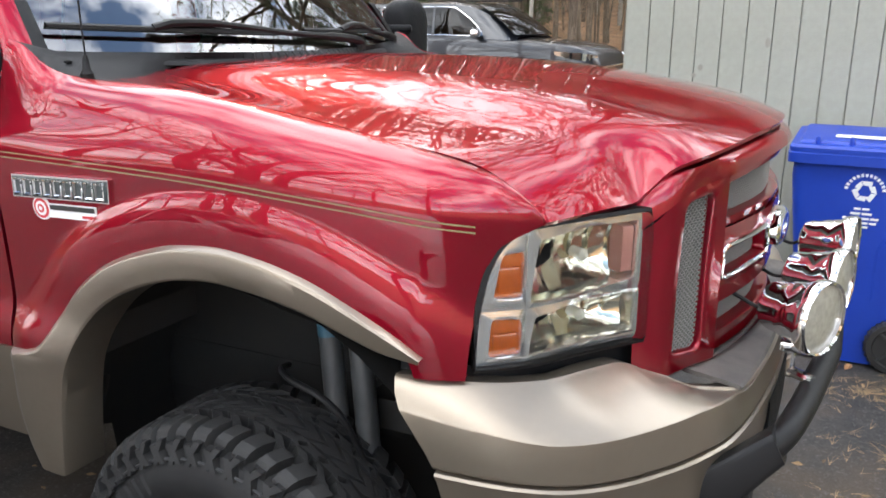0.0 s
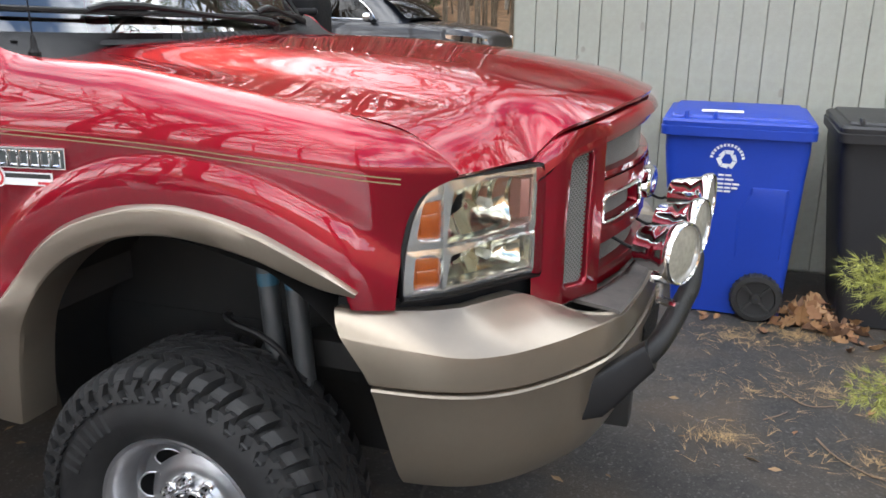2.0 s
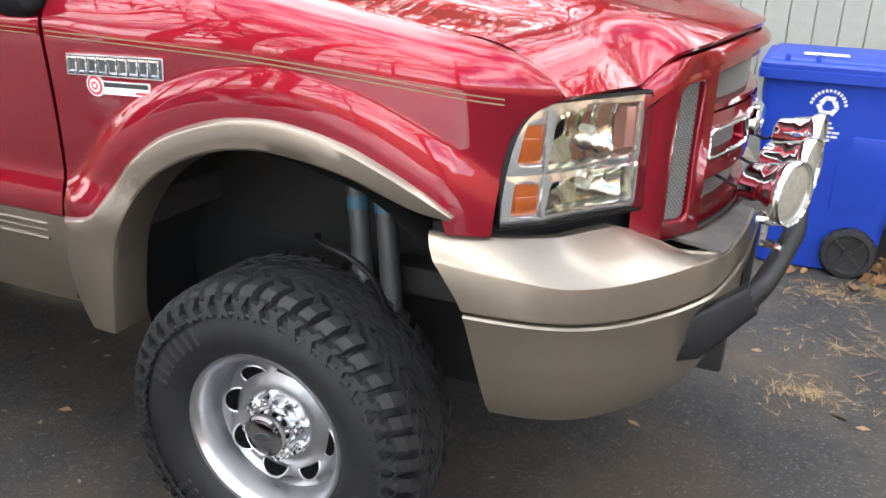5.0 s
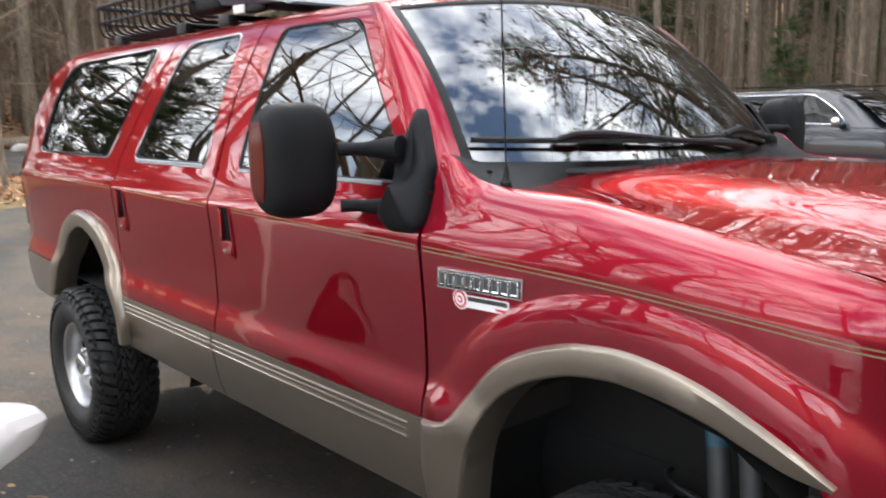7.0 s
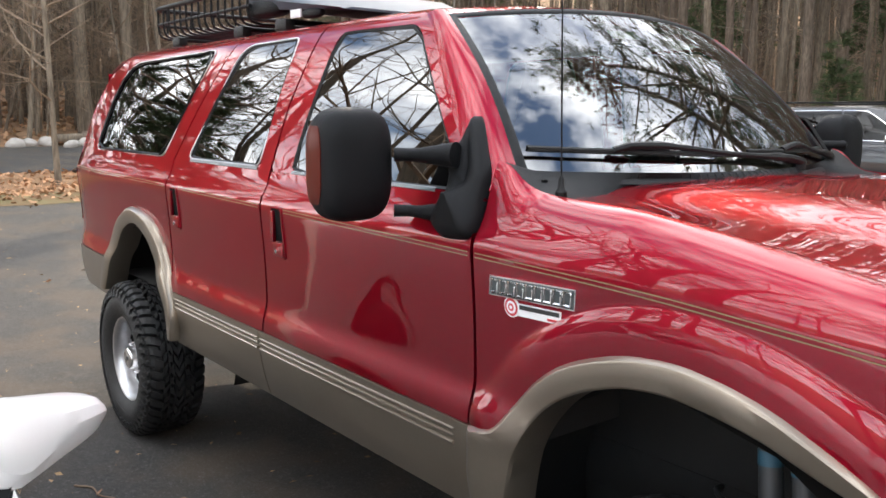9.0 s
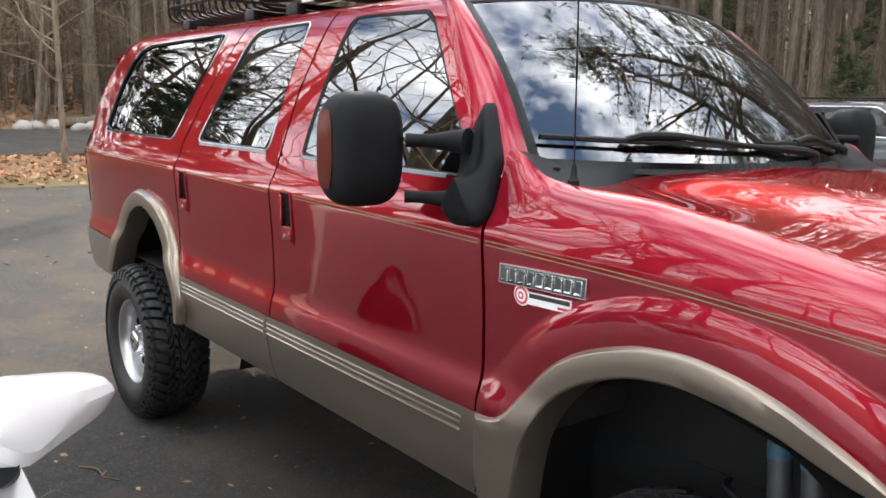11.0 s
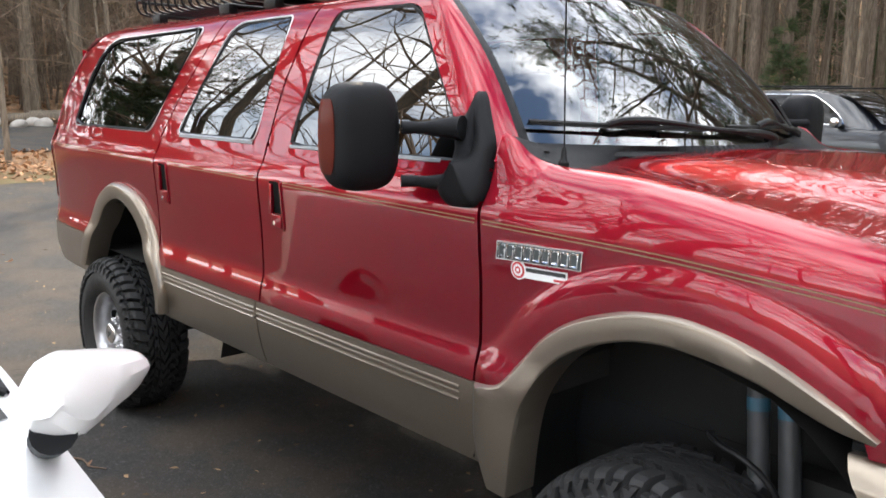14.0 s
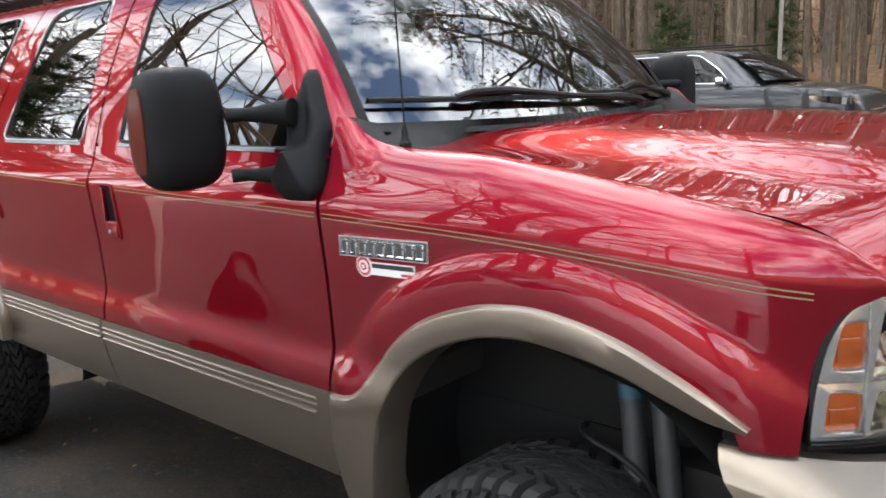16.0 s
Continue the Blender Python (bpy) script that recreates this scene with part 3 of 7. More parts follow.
def slab(bm, f, s0, s1, z0, z1, front, back, r=0.006, n=12):
    """A bar with rounded front edges that follows a plan line."""
    prof = [(z0, back), (z0, front - r), (z0 + 0.3 * r, front - 0.3 * r), (z0 + r, front), (z1 - r, front), (z1 - 0.3 * r, front - 0.3 * r), (z1, front - r), (z1, back)]
    rows = [[f(s, z, o) for z, o in prof] for s in span(s0, s1, n)]
    vs = grid(bm, rows, close_v=True)
    bm.faces.new(vs[0][::-1])
    bm.faces.new(vs[-1])


def both(pts):
    return pts + [(x, -y) for x, y in pts[::-1]]


BUMP = Plan(both([(0.40, -0.998), (0.543, -0.990), (0.654, -0.979), (0.745, -0.955), (0.826, -0.905), (0.90, -0.822), (0.968, -0.715), (1.015, -0.60), (1.045, -0.42), (1.062, -0.22), (1.066, -0.06)]), 240)
cut = pchip([(0.60, 0.606), (0.663, 0.596), (0.893, 0.540), (1.055, 0.447), (1.1, 0.44)])
def even(pts):
    f = pchip(pts)
    return lambda s: f(min(s, 1 - s))


bump_top = even([(0, 1.056), (0.10, 1.046), (0.200, 1.043), (0.215, 1.036), (0.245, 1.004), (0.282, 0.966), (0.30, 0.960), (0.5, 0.956)])
bump_inset = even([(0, 0.03), (0.05, 0.062), (0.105, 0.115), (0.16, 0.150), (0.205, 0.158), (0.225, 0.145), (0.26, 0.105), (0.285, 0.070), (0.305, 0.022), (0.33, 0.016), (0.5, 0.016)])
bump_bend = even([(0, 1.003), (0.06, 0.988), (0.105, 0.977), (0.16, 0.978), (0.22, 0.976), (0.285, 0.958), (0.31, 0.950), (0.5, 0.945)])
bump_fold = even([(0, 0.0), (0.105, 0.0015), (0.16, 0.006), (0.22, 0.014), (0.28, 0.020), (0.305, 0.012), (0.33, 0.010), (0.5, 0.010)])


def bump_point(s, z, out):
    i = min(k for k in range(240) if BUMP.p[k].x >= cut(z))
    a, b = BUMP.p[max(i - 1, 0)].x, BUMP.p[i].x
    lo = (i - 1 + (cut(z) - a) / max(b - a, 1e-6)) / 239.0
    s = lo + (1 - 2 * lo) * s
    return BUMP(s, z, out)


bm = bmesh.new()
rows = []
for s in span(0, 1, 220):
    t, b = bump_top(s), bump_bend(s)
    d = bump_inset(s)
    k = bump_fold(s)
    prof = [(t - 0.004, -0.05 - d), (t, -0.008 - d), (t - 0.005, -d), (t + (b - t) * 0.5, -0.5 * (d + k) + 0.002), (b + 0.003, -k - 0.04 * (d - k)), (b, -k - 0.0005), (b - 0.003, -0.98 * k), (0.925, -0.4 * k), (0.902, 0.0), (0.897, -0.004), (0.893, -0.018)]
    rows.append([bump_point(s, z, o) for z, o in prof])
grid(bm, rows)
bumper = part("front_bumper", bm, TAN, truck, "champagne plastic front bumper", thick=0.006, sharp=24)
bm = bmesh.new()
rows = []
for s in span(0, 1, 90):
    prof = [(0.892, -0.02), (0.890, -0.002), (0.886, 0.004), (0.879, 0.002), (0.872, 0.0), (0.80, -0.002), (0.72, -0.014), (0.67, -0.030), (0.64, -0.050), (0.626, -0.080), (0.626, -0.13)]
    rows.append([bump_point(s, z, o) for z, o in prof])
grid(bm, rows)
part("bumper_valance", bm, TAN, bumper, "champagne lower bumper skin", thick=0.006, sharp=24)
bm = bmesh.new()
rows = []
for s in span(0.302, 0.698, 40):
    z = bump_top(s)
    rows.append([bump_point(s, z + dz, o) for o, dz in ((-0.018, 0.000), (-0.024, 0.006), (-0.06, 0.011), (-0.18, 0.020))])
grid(bm, rows)
part("step_pad", bm, material("grey_step_pad", (0.075, 0.07, 0.065), 0.55, var=0.6, var_scale=14, bump=0.3, bump_scale=300, dark=(2.4, 2.3, 2.2)), bumper, "dark grey textured step pad", thick=0.01)
bm = bmesh.new()
slab(bm, BUMP, BUMP.s_of_y(-0.30), BUMP.s_of_y(0.30), 0.70, 0.85, 0.004, -0.05, 0.008, 16)
part("bumper_grille", bm, BLACK_PLASTIC, bumper, "black lower intake")

# push bar in black tube with end arms, and three chrome driving lamps on it
bar = thing("push_bar", "black tubular push bar bolted to the front bumper", "push bar", (1.06, 0, 0.62))
for sg in (-1, 1):
    bm = bmesh.new()
    rows = []
    for x, y, zc, w, h in ((0.930, 0.690, 0.785, 0.022, 0.046), (0.985, 0.676, 0.803, 0.023, 0.050), (1.030, 0.650, 0.838, 0.026, 0.044), (1.070, 0.620, 0.872, 0.029, 0.038), (1.100, 0.592, 0.893, 0.030, 0.034)):
        o = rounded([(-w, -h), (w, -h), (w, h), (-w, h)], 0.014, 3)
        rows.append([Vector((x - 0.45 * p.y, sg * (y + p.x), zc + 0.9 * p.y)) for p in o])
    vs = grid(bm, rows, close_v=True)
    bm.faces.new(vs[0][::-1])
    bm.faces.new(vs[-1])
    part("mounting_arm", bm, BLACK_SATIN, bar, sharp=30)
bm = bmesh.new()
arm = [(1.080, -0.606, 0.880), (1.106, -0.55, 0.896), (1.128, -0.45, 0.910), (1.150, -0.30, 0.926), (1.168, -0.12, 0.935)]
low = smooth_line(arm + [(x, -y, z) for x, y, z in arm[::-1]], 60)
tube(bm, low, 0.0275, 16)
part("tube", bm, BLACK_SATIN, bar)


def driving_lamp(x, y, z, turn):
    """The middle of the lens is at x, y, z."""
    lamp = thing("driving_lamp", "round chrome driving lamp on the push bar", "lamp", (x - 0.03, y, z - 0.10), "driving lamps")
    m = Matrix.Translation((x, y, z)) @ Matrix.Rotation(radians(turn), 4, "Z") @ Matrix.Rotation(radians(90), 4, "Y")
    bm = bmesh.new()
    lathe(bm, [(0.001, -0.128), (0.034, -0.126), (0.050, -0.118), (0.056, -0.104), (0.058, -0.080), (0.062, -0.072), (0.066, -0.050), (0.070, -0.030), (0.078, -0.022), (0.0825, -0.010), (0.0835, 0.004), (0.080, 0.011), (0.075, 0.008), (0.073, -0.004)], m, 40)
    part("housing", bm, CHROME, lamp, "polished chrome housing")
    bm = bmesh.new()
    lathe(bm, [(0.073, -0.002), (0.066, -0.026), (0.042, -0.05), (0.001, -0.06)], m, 40)
    part("reflector", bm, CHROME, lamp)
    bm = bmesh.new()
    lathe(bm, [(0.074, 0.001), (0.056, 0.006), (0.03, 0.009), (0.001, 0.010)], m, 40)
    part("lens", bm, LAMP_LENS, lamp, "pale ribbed glass lens")
    back = m @ Vector((0, 0, -0.055))
    bm = bmesh.new()
    box(bm, (back.x, back.y, z - 0.078), (0.05, 0.045, 0.022), 0.005)
    tube(bm, [(back.x, back.y, z - 0.15), (back.x, back.y, z - 0.06)], 0.009, 8)
    tube(bm, [(back.x, back.y, z - 0.138), (x, y, z - 0.142)], 0.012, 8)
    part("bracket", bm, CHROME, lamp, "bright bracket")
    rear = m @ Vector((0, 0.02, -0.122))
    bm = bmesh.new()
    tube(bm, smooth_line([rear, rear + Vector((-0.03, 0.0, -0.018)), rear + Vector((-0.07, 0.01, -0.005)), rear + Vector((-0.115, 0.02, 0.012))], 10), 0.0045, 6)
    part("cable", bm, BLACK_SATIN, lamp, "black cable")
    return lamp


LAMP_LENS = material("ribbed_lens", (0.34, 0.32, 0.26), 0.35, coat=0.35, var=0.6, var_scale=70)
for x, y, z, turn in ((1.142, -0.37, 1.088, -27), (1.172, -0.115, 1.098, -16), (1.188, 0.20, 1.112, -9)):
    driving_lamp(x, y, z, turn)

# headlights
HEAD = {}
for sg in (-1, 1):
    pts = [(0.584, -0.915), (0.608, -0.899), (0.638, -0.872), (0.668, -0.842), (0.742, -0.730), (0.828, -0.610)]
    HEAD[sg] = Plan(pts) if sg < 0 else Plan([(x, -y) for x, y in pts][::-1])


def framed(bm, outer, hole, out=0.0, deep=0.045, n=112, lip=0.007, at=None):
    """A face between an outline and a round-cornered hole, with walls into the hole."""
    at = at or gpt
    o, h = resample(outer, n), resample(hole, n)
    c = sum(h, Vector((0, 0))) / n
    area = sum(h[i].cross(h[(i + 1) % n]) for i in range(n)) * sum(o[i].cross(o[(i + 1) % n]) for i in range(n))
    if area < 0:
        h = h[::-1]
    k = min(range(n), key=lambda q: sum((h[(q + i) % n] - c).normalized().dot((c - o[i]).normalized()) for i in range(0, n, 4)))
    h = h[k:] + h[:k]
    big = [p + (p - c).normalized() * lip for p in h]
    rows = [[at(p.x, p.y, out) for p in o]]
    for t in (0.35, 0.7):
        rows.append([at(*(p.lerp(q, t)), out + 0.003 * t) for p, q in zip(o, big)])
    rows.append([at(p.x, p.y, out + 0.003) for p in big])
    rows.append([at(*(p.lerp(q, 0.6)), out + 0.001) for p, q in zip(big, h)])
    rows.append([at(p.x, p.y, out - 0.006) for p in h])
    rows.append([at(p.x, p.y, out - deep) for p in h])
    grid(bm, rows, close_v=True)


def headlight(sg):
    pl = HEAD[sg]
    f = (lambda s, z, o=0.0: pl(s, z, o)) if sg < 0 else (lambda s, z, o=0.0: pl(1 - s, z, o))
    outline = rounded([(0.0, 1.072), (0.012, 1.165), (0.060, 1.262), (0.140, 1.312), (0.25, 1.334), (0.985, 1.338), (1.0, 1.30), (1.0, 1.070)], [0.006, 0.04, 0.05, 0.06, 0.1, 0.02, 0.02, 0.01])
    o = resample(outline, 110)
    c = Vector((0.55, 1.19))
    bm = bmesh.new()
    rows = []
    for k, (sc, dep) in enumerate(((1.0, 0.001), (0.97, 0.004), (0.8, 0.004), (0.5, 0.004), (0.2, 0.004))):
        rows.append([f(min(max(c.x + (p.x - c.x) * sc, 0), 1), c.y + (p.y - c.y) * sc, dep) for p in o])
    vs = grid(bm, rows, close_v=True)
    bm.faces.new(vs[-1])
    unit = part("headlight", bm, LENS, truck, "clear headlight with two stacked reflectors and amber corners")
    # dark gasket round the lens
    bm = bmesh.new()
    rows = []
    for sc, dep in ((1.045, -0.03), (1.045, 0.0), (1.0, 0.003), (0.985, 0.0), (0.985, -0.02)):
        rows.append([f(min(max(c.x + (p.x - c.x) * (sc if p.x < 0.3 else 1 + (sc - 1) * 0.25), -0.0), 1), c.y + (p.y - c.y) * sc, dep - 0.001) for p in o])
    grid(bm, rows, close_v=True)
    part("gasket", bm, BLACK_SATIN, unit, "black rubber gasket")
    # bright carrier with two lamp pods and two amber openings
    bm = bmesh.new()
    panels = ((((0.262, 1.180), (0.262, 1.333), (0.23, 1.332), (0.14, 1.309), (0.062, 1.258), (0.022, 1.180)), ((0.098, 1.208), (0.238, 1.204), (0.240, 1.288), (0.140, 1.282)), 0.030),
              (((0.004, 1.076), (0.262, 1.076), (0.262, 1.180), (0.022, 1.180), (0.012, 1.14)), ((0.078, 1.094), (0.236, 1.094), (0.236, 1.158), (0.092, 1.162)), 0.030),
              (((0.262, 1.180), (0.6, 1.180), (0.994, 1.180), (0.994, 1.30), (0.985, 1.335), (0.6, 1.336), (0.262, 1.333)), ((0.285, 1.190), (0.60, 1.190), (0.925, 1.205), (0.930, 1.318), (0.60, 1.316), (0.330, 1.306)), 0.055),
              (((0.262, 1.076), (0.6, 1.076), (0.994, 1.076), (0.994, 1.180), (0.6, 1.180), (0.262, 1.180)), ((0.285, 1.090), (0.60, 1.090), (0.925, 1.095), (0.930, 1.174), (0.60, 1.172), (0.320, 1.160)), 0.055))
    for outer, hole, deep in panels:
        framed(bm, outer, rounded(hole, 0.014, 5), -0.012, deep, 112, 0.006, f)
    part("chrome_carrier", bm, material("bright_chrome", (0.96, 0.95, 0.93), 0.13, 0.86), unit, "bright silver carrier", sharp=50)
    for k, (z0, z1) in enumerate(((1.186, 1.322), (1.084, 1.178))):
        bm = bmesh.new()
        rows = []
        for i in range(61):
            s = 0.275 + 0.665 * i / 60
            row = []
            for j in range(13):
                v = j / 12
                t = i / 60
                bowl = math.sin(math.pi * (0.06 + 0.88 * t)) ** 0.6 * math.sin(math.pi * (0.08 + 0.84 * v)) ** 0.7
                flute = 0.010 * (((t * 7.0) % 1.0) - 0.5) * (1 if v > 0.42 else 0.12)
                row.append(f(s, z0 + (z1 - z0) * v, -0.024 - 0.066 * bowl - flute * bowl))
            rows.append(row)
        grid(bm, rows)
        part("reflector_bowl", bm, SILVERED, unit, "fluted silver reflector", sharp=25)
        bm = bmesh.new()
        p = f(0.66, (z0 + z1) / 2, -0.055)
        n = (f(0.66, z0, 0.0) - f(0.66, z0, -1.0)).normalized()
        tube(bm, [p - n * 0.02, p + n * 0.012, p + n * 0.022], [0.012, 0.012, 0.004], 12)
        part("bulb", bm, BULB, unit)
    for s0, s1, z0, z1 in ((0.095, 0.245, 1.202, 1.290), (0.074, 0.240, 1.090, 1.163)):
        bm = bmesh.new()
        slab(bm, f, s0, s1, z0, z1, -0.020, -0.05, 0.006, 6)
        slab(bm, f, s0 + 0.03, s1 - 0.02, z0 + 0.012, z1 - 0.030, -0.016, -0.05, 0.004, 6)
        part("amber_marker", bm, AMBER, unit, "amber marker lens")
    bm = bmesh.new()
    slab(bm, f, 0.855, 0.922, 1.212, 1.306, -0.022, -0.06, 0.006, 4)
    part("side_reflector", bm, PINK_REFLECTOR, unit)
    # dark housing behind
    bm = bmesh.new()
    grid(bm, [[f(s, z, -0.11) for z in span(1.05, 1.34, 3)] for s in span(0, 1, 8)])
    part("back_shell", bm, DARK_GAP, unit)


SILVERED = material("silvered_bowl", (0.80, 0.76, 0.62), 0.12, 1.0)
BULB = material("bulb_glass", (0.75, 0.72, 0.6), 0.1, coat=1)
PINK_REFLECTOR = material("pale_pink_reflector", (0.55, 0.25, 0.20), 0.25, coat=1.0)
for sg in (-1, 1):
    headlight(sg)

# grille shell: a proud frame with an upright slot at each side, and three rows of slots set back between
GRILLE = Plan(both([(0.790, -0.624), (0.826, -0.614), (0.852, -0.601), (0.868, -0.584), (0.880, -0.556), (0.913, -0.480), (0.942, -0.425), (0.978, -0.30), (1.006, -0.16), (1.018, -0.04)]), 240)
plan_y, plan_s = np.array([p.y for p in GRILLE.p]), np.linspace(0, 1, 240)


def gpt(y, z, out=0.0):
    return GRILLE(float(np.interp(y, plan_y, plan_s)), z, out)


def gap_point(y):
    """The lip under the hood's front edge."""
    a = min(abs(y) / 0.62, 1.0)
    return Vector((hood_front(a) - 0.006, y, lip_z(a) - 0.019))


def shell_top(y):
    return gap_point(y).z - 0.030 - 0.016 * min(1.0, abs(y) / 0.6)


POST, SET_BACK = 0.430, -0.020
bm = bmesh.new()
rows = []
for y in np.linspace(-0.621, 0.621, 91):
    a, c = gpt(y, shell_top(y), 0.003), gap_point(y)
    b = Vector((a.x, a.y, c.z - 0.006)) * 0.75 + (a + c) / 2 * 0.25
    rows.append([a * (1 - t) ** 2 + b * 2 * t * (1 - t) + c * t * t for t in span(0, 1, 7)] + [c + Vector((-0.05, 0, -0.004))])
grid(bm, rows)
grille = part("grille_surround", bm, RED, truck, "red grille surround with slots", thick=0.004, sharp=60)
for sg in (-1, 1):
    bm = bmesh.new()
    outer = [(-0.620, 1.010)] + [(y, 0.985) for y in (-0.600, -0.54, -0.48)] + [(-POST, 0.985), (-POST, 1.2), (-POST, shell_top(-POST))] + [(y, shell_top(y)) for y in (-0.48, -0.54, -0.58, -0.600)] + [(-0.621, shell_top(-0.621)), (-0.621, 1.2)]
    hole = rounded([(-0.572, 1.030), (-0.478, 1.020), (-0.474, 1.354), (-0.562, 1.342)], [0.02, 0.02, 0.015, 0.03], 6)
    framed(bm, [(y * -sg, z) for y, z in outer], [(p[0] * -sg, p[1]) for p in hole], 0.0, 0.026)
    part("grille_cheek", bm, RED, grille, sharp=50)
    bm = bmesh.new()
    grid(bm, [[gpt(sg * POST, z, o) for o in (0.0, -0.004, -0.012, -0.05)] for z in span(0.985, shell_top(POST), 8)])
    part("cheek_step", bm, RED, grille, sharp=50)
bm = bmesh.new()
top_row = [(-POST, 1.268), (-0.2, 1.268), (0.2, 1.268), (POST, 1.268)] + [(y, shell_top(y)) for y in (POST, 0.3, 0.15, 0.0, -0.15, -0.3, -POST)]
framed(bm, top_row, rounded([(-0.415, 1.290), (0.415, 1.290), (0.408, 1.362), (0.2, 1.378), (-0.2, 1.378), (-0.408, 1.362)], [0.012, 0.012, 0.02, 0.2, 0.2, 0.02], 6), SET_BACK, 0.03, 160, 0.010)
for sg in (-1, 1):
    lo, hi = (-POST, 0.0) if sg < 0 else (0.0, POST)
    framed(bm, [(lo, 1.136), (hi, 1.136), (hi, 1.268), (lo, 1.268)], rounded([(sg * 0.410, 1.160), (sg * 0.12, 1.160), (sg * 0.14, 1.222), (sg * 0.404, 1.222)], 0.016, 6), SET_BACK + 0.006, 0.04, 112, 0.010)
framed(bm, [(-POST, 0.985), (POST, 0.985), (POST, 1.136), (-POST, 1.136)], rounded([(-0.400, 1.030), (0.400, 1.030), (0.412, 1.098), (-0.412, 1.098)], 0.016, 6), SET_BACK, 0.04, 160, 0.010)
part("grille_bar", bm, RED, grille, sharp=50)
bm = bmesh.new()
rows = [[gpt(y, z, o) for z, o in ((0.986, -0.001), (0.974, -0.008), (0.967, -0.024), (0.966, -0.11))] for y in np.linspace(-0.600, 0.600, 60)]
grid(bm, rows)
part("grille_skirt", bm, RED, grille, sharp=50)
for sg in (-1, 1):
    loop = resample(rounded([(sg * 0.414, 1.157), (sg * 0.116, 1.157), (sg * 0.136, 1.226), (sg * 0.408, 1.226)], 0.018, 6), 80)
    bm = bmesh.new()
    tube(bm, [gpt(p.x, p.y, SET_BACK + 0.010) for p in loop + loop[:1]], 0.0055, 8, caps=False)
    part("chrome_frame", bm, CHROME, grille, "bright chrome slot frame")
SLOTS = ((-0.580, -0.466, 1.012, 1.364, -0.014), (0.466, 0.580, 1.012, 1.364, -0.014), (-0.418, 0.418, 1.282, 1.385, -0.044), (-0.418, 0.418, 1.150, 1.230, -0.044), (-0.418, 0.418, 1.022, 1.104, -0.050))
bm = bmesh.new()
for y0, y1, z0, z1, deep in SLOTS:
    grid(bm, [[gpt(y, z, deep - 0.004) for z in span(z0, z1, 2)] for y in span(y0, y1, 16)])
part("grille_backing", bm, material("grille_backing", (0.10, 0.097, 0.09), 0.95, spec=0.1), grille, "grey backing of the grille")
bm = bmesh.new()
for y0, y1, z0, z1, deep in SLOTS:
    k, z = 0, z0
    while z <= z1 + 1e-6:
        tube(bm, [gpt(y, z + (0.0018 if (i + k) % 2 else -0.0018), deep) for i, y in enumerate(span(y0, y1, max(4, int((y1 - y0) / 0.006))))], 0.0015, 4, caps=False)
        z += 0.0058
        k += 1
part("grille_mesh", bm, GREY_MESH, grille, "grey wire mesh in the slots", kind="stuff")
m = Matrix.Translation((1.020, 0, 1.196)) @ Matrix.Rotation(radians(90), 4, "Y") @ Matrix.Rotation(radians(90), 4, "Z")
bm = bmesh.new()
lathe(bm, [(0.001, 0.012), (0.06, 0.012), (0.078, 0.008), (0.088, 0.0), (0.088, -0.02), (0.001, -0.02)], m @ Matrix.Diagonal((1.25, 0.52, 1, 1)), 40)
part("badge_rim", bm, CHROME, grille, "chrome oval badge rim")
bm = bmesh.new()
lathe(bm, [(0.001, 0.0165), (0.05, 0.016), (0.072, 0.012), (0.072, 0.004)], m @ Matrix.Diagonal((1.25, 0.50, 1, 1)), 40)
part("badge_field", bm, BLUE_OVAL, grille, "blue enamel oval")

# black panel added behind the nose so that no daylight shows through, and the lip between hood and grille
bm = bmesh.new()
grid(bm, [[Vector((0.60 + 0.16 * (1 - (abs(y) / 0.86) ** 2), y, z)) for z in span(0.70, 1.37, 4)] for y in span(-0.86, 0.86, 20)])
part("radiator_panel", bm, DARK_GAP, truck)
for sg in (-1, 1):
    bm = bmesh.new()
    grid(bm, [[Vector((x, sg * y, z)) for z in (1.005, 1.07)] for x, y in ((0.44, 0.93), (0.55, 0.90), (0.62, 0.85), (0.80, 0.58), (0.86, 0.50))])
    part("filler_strip", bm, BLACK_PLASTIC, truck, "black filler strip under the headlights", thick=0.01)


# ---- wheels with off-road tyres, wheel housings and running gear ----
HUB_Z = 0.425


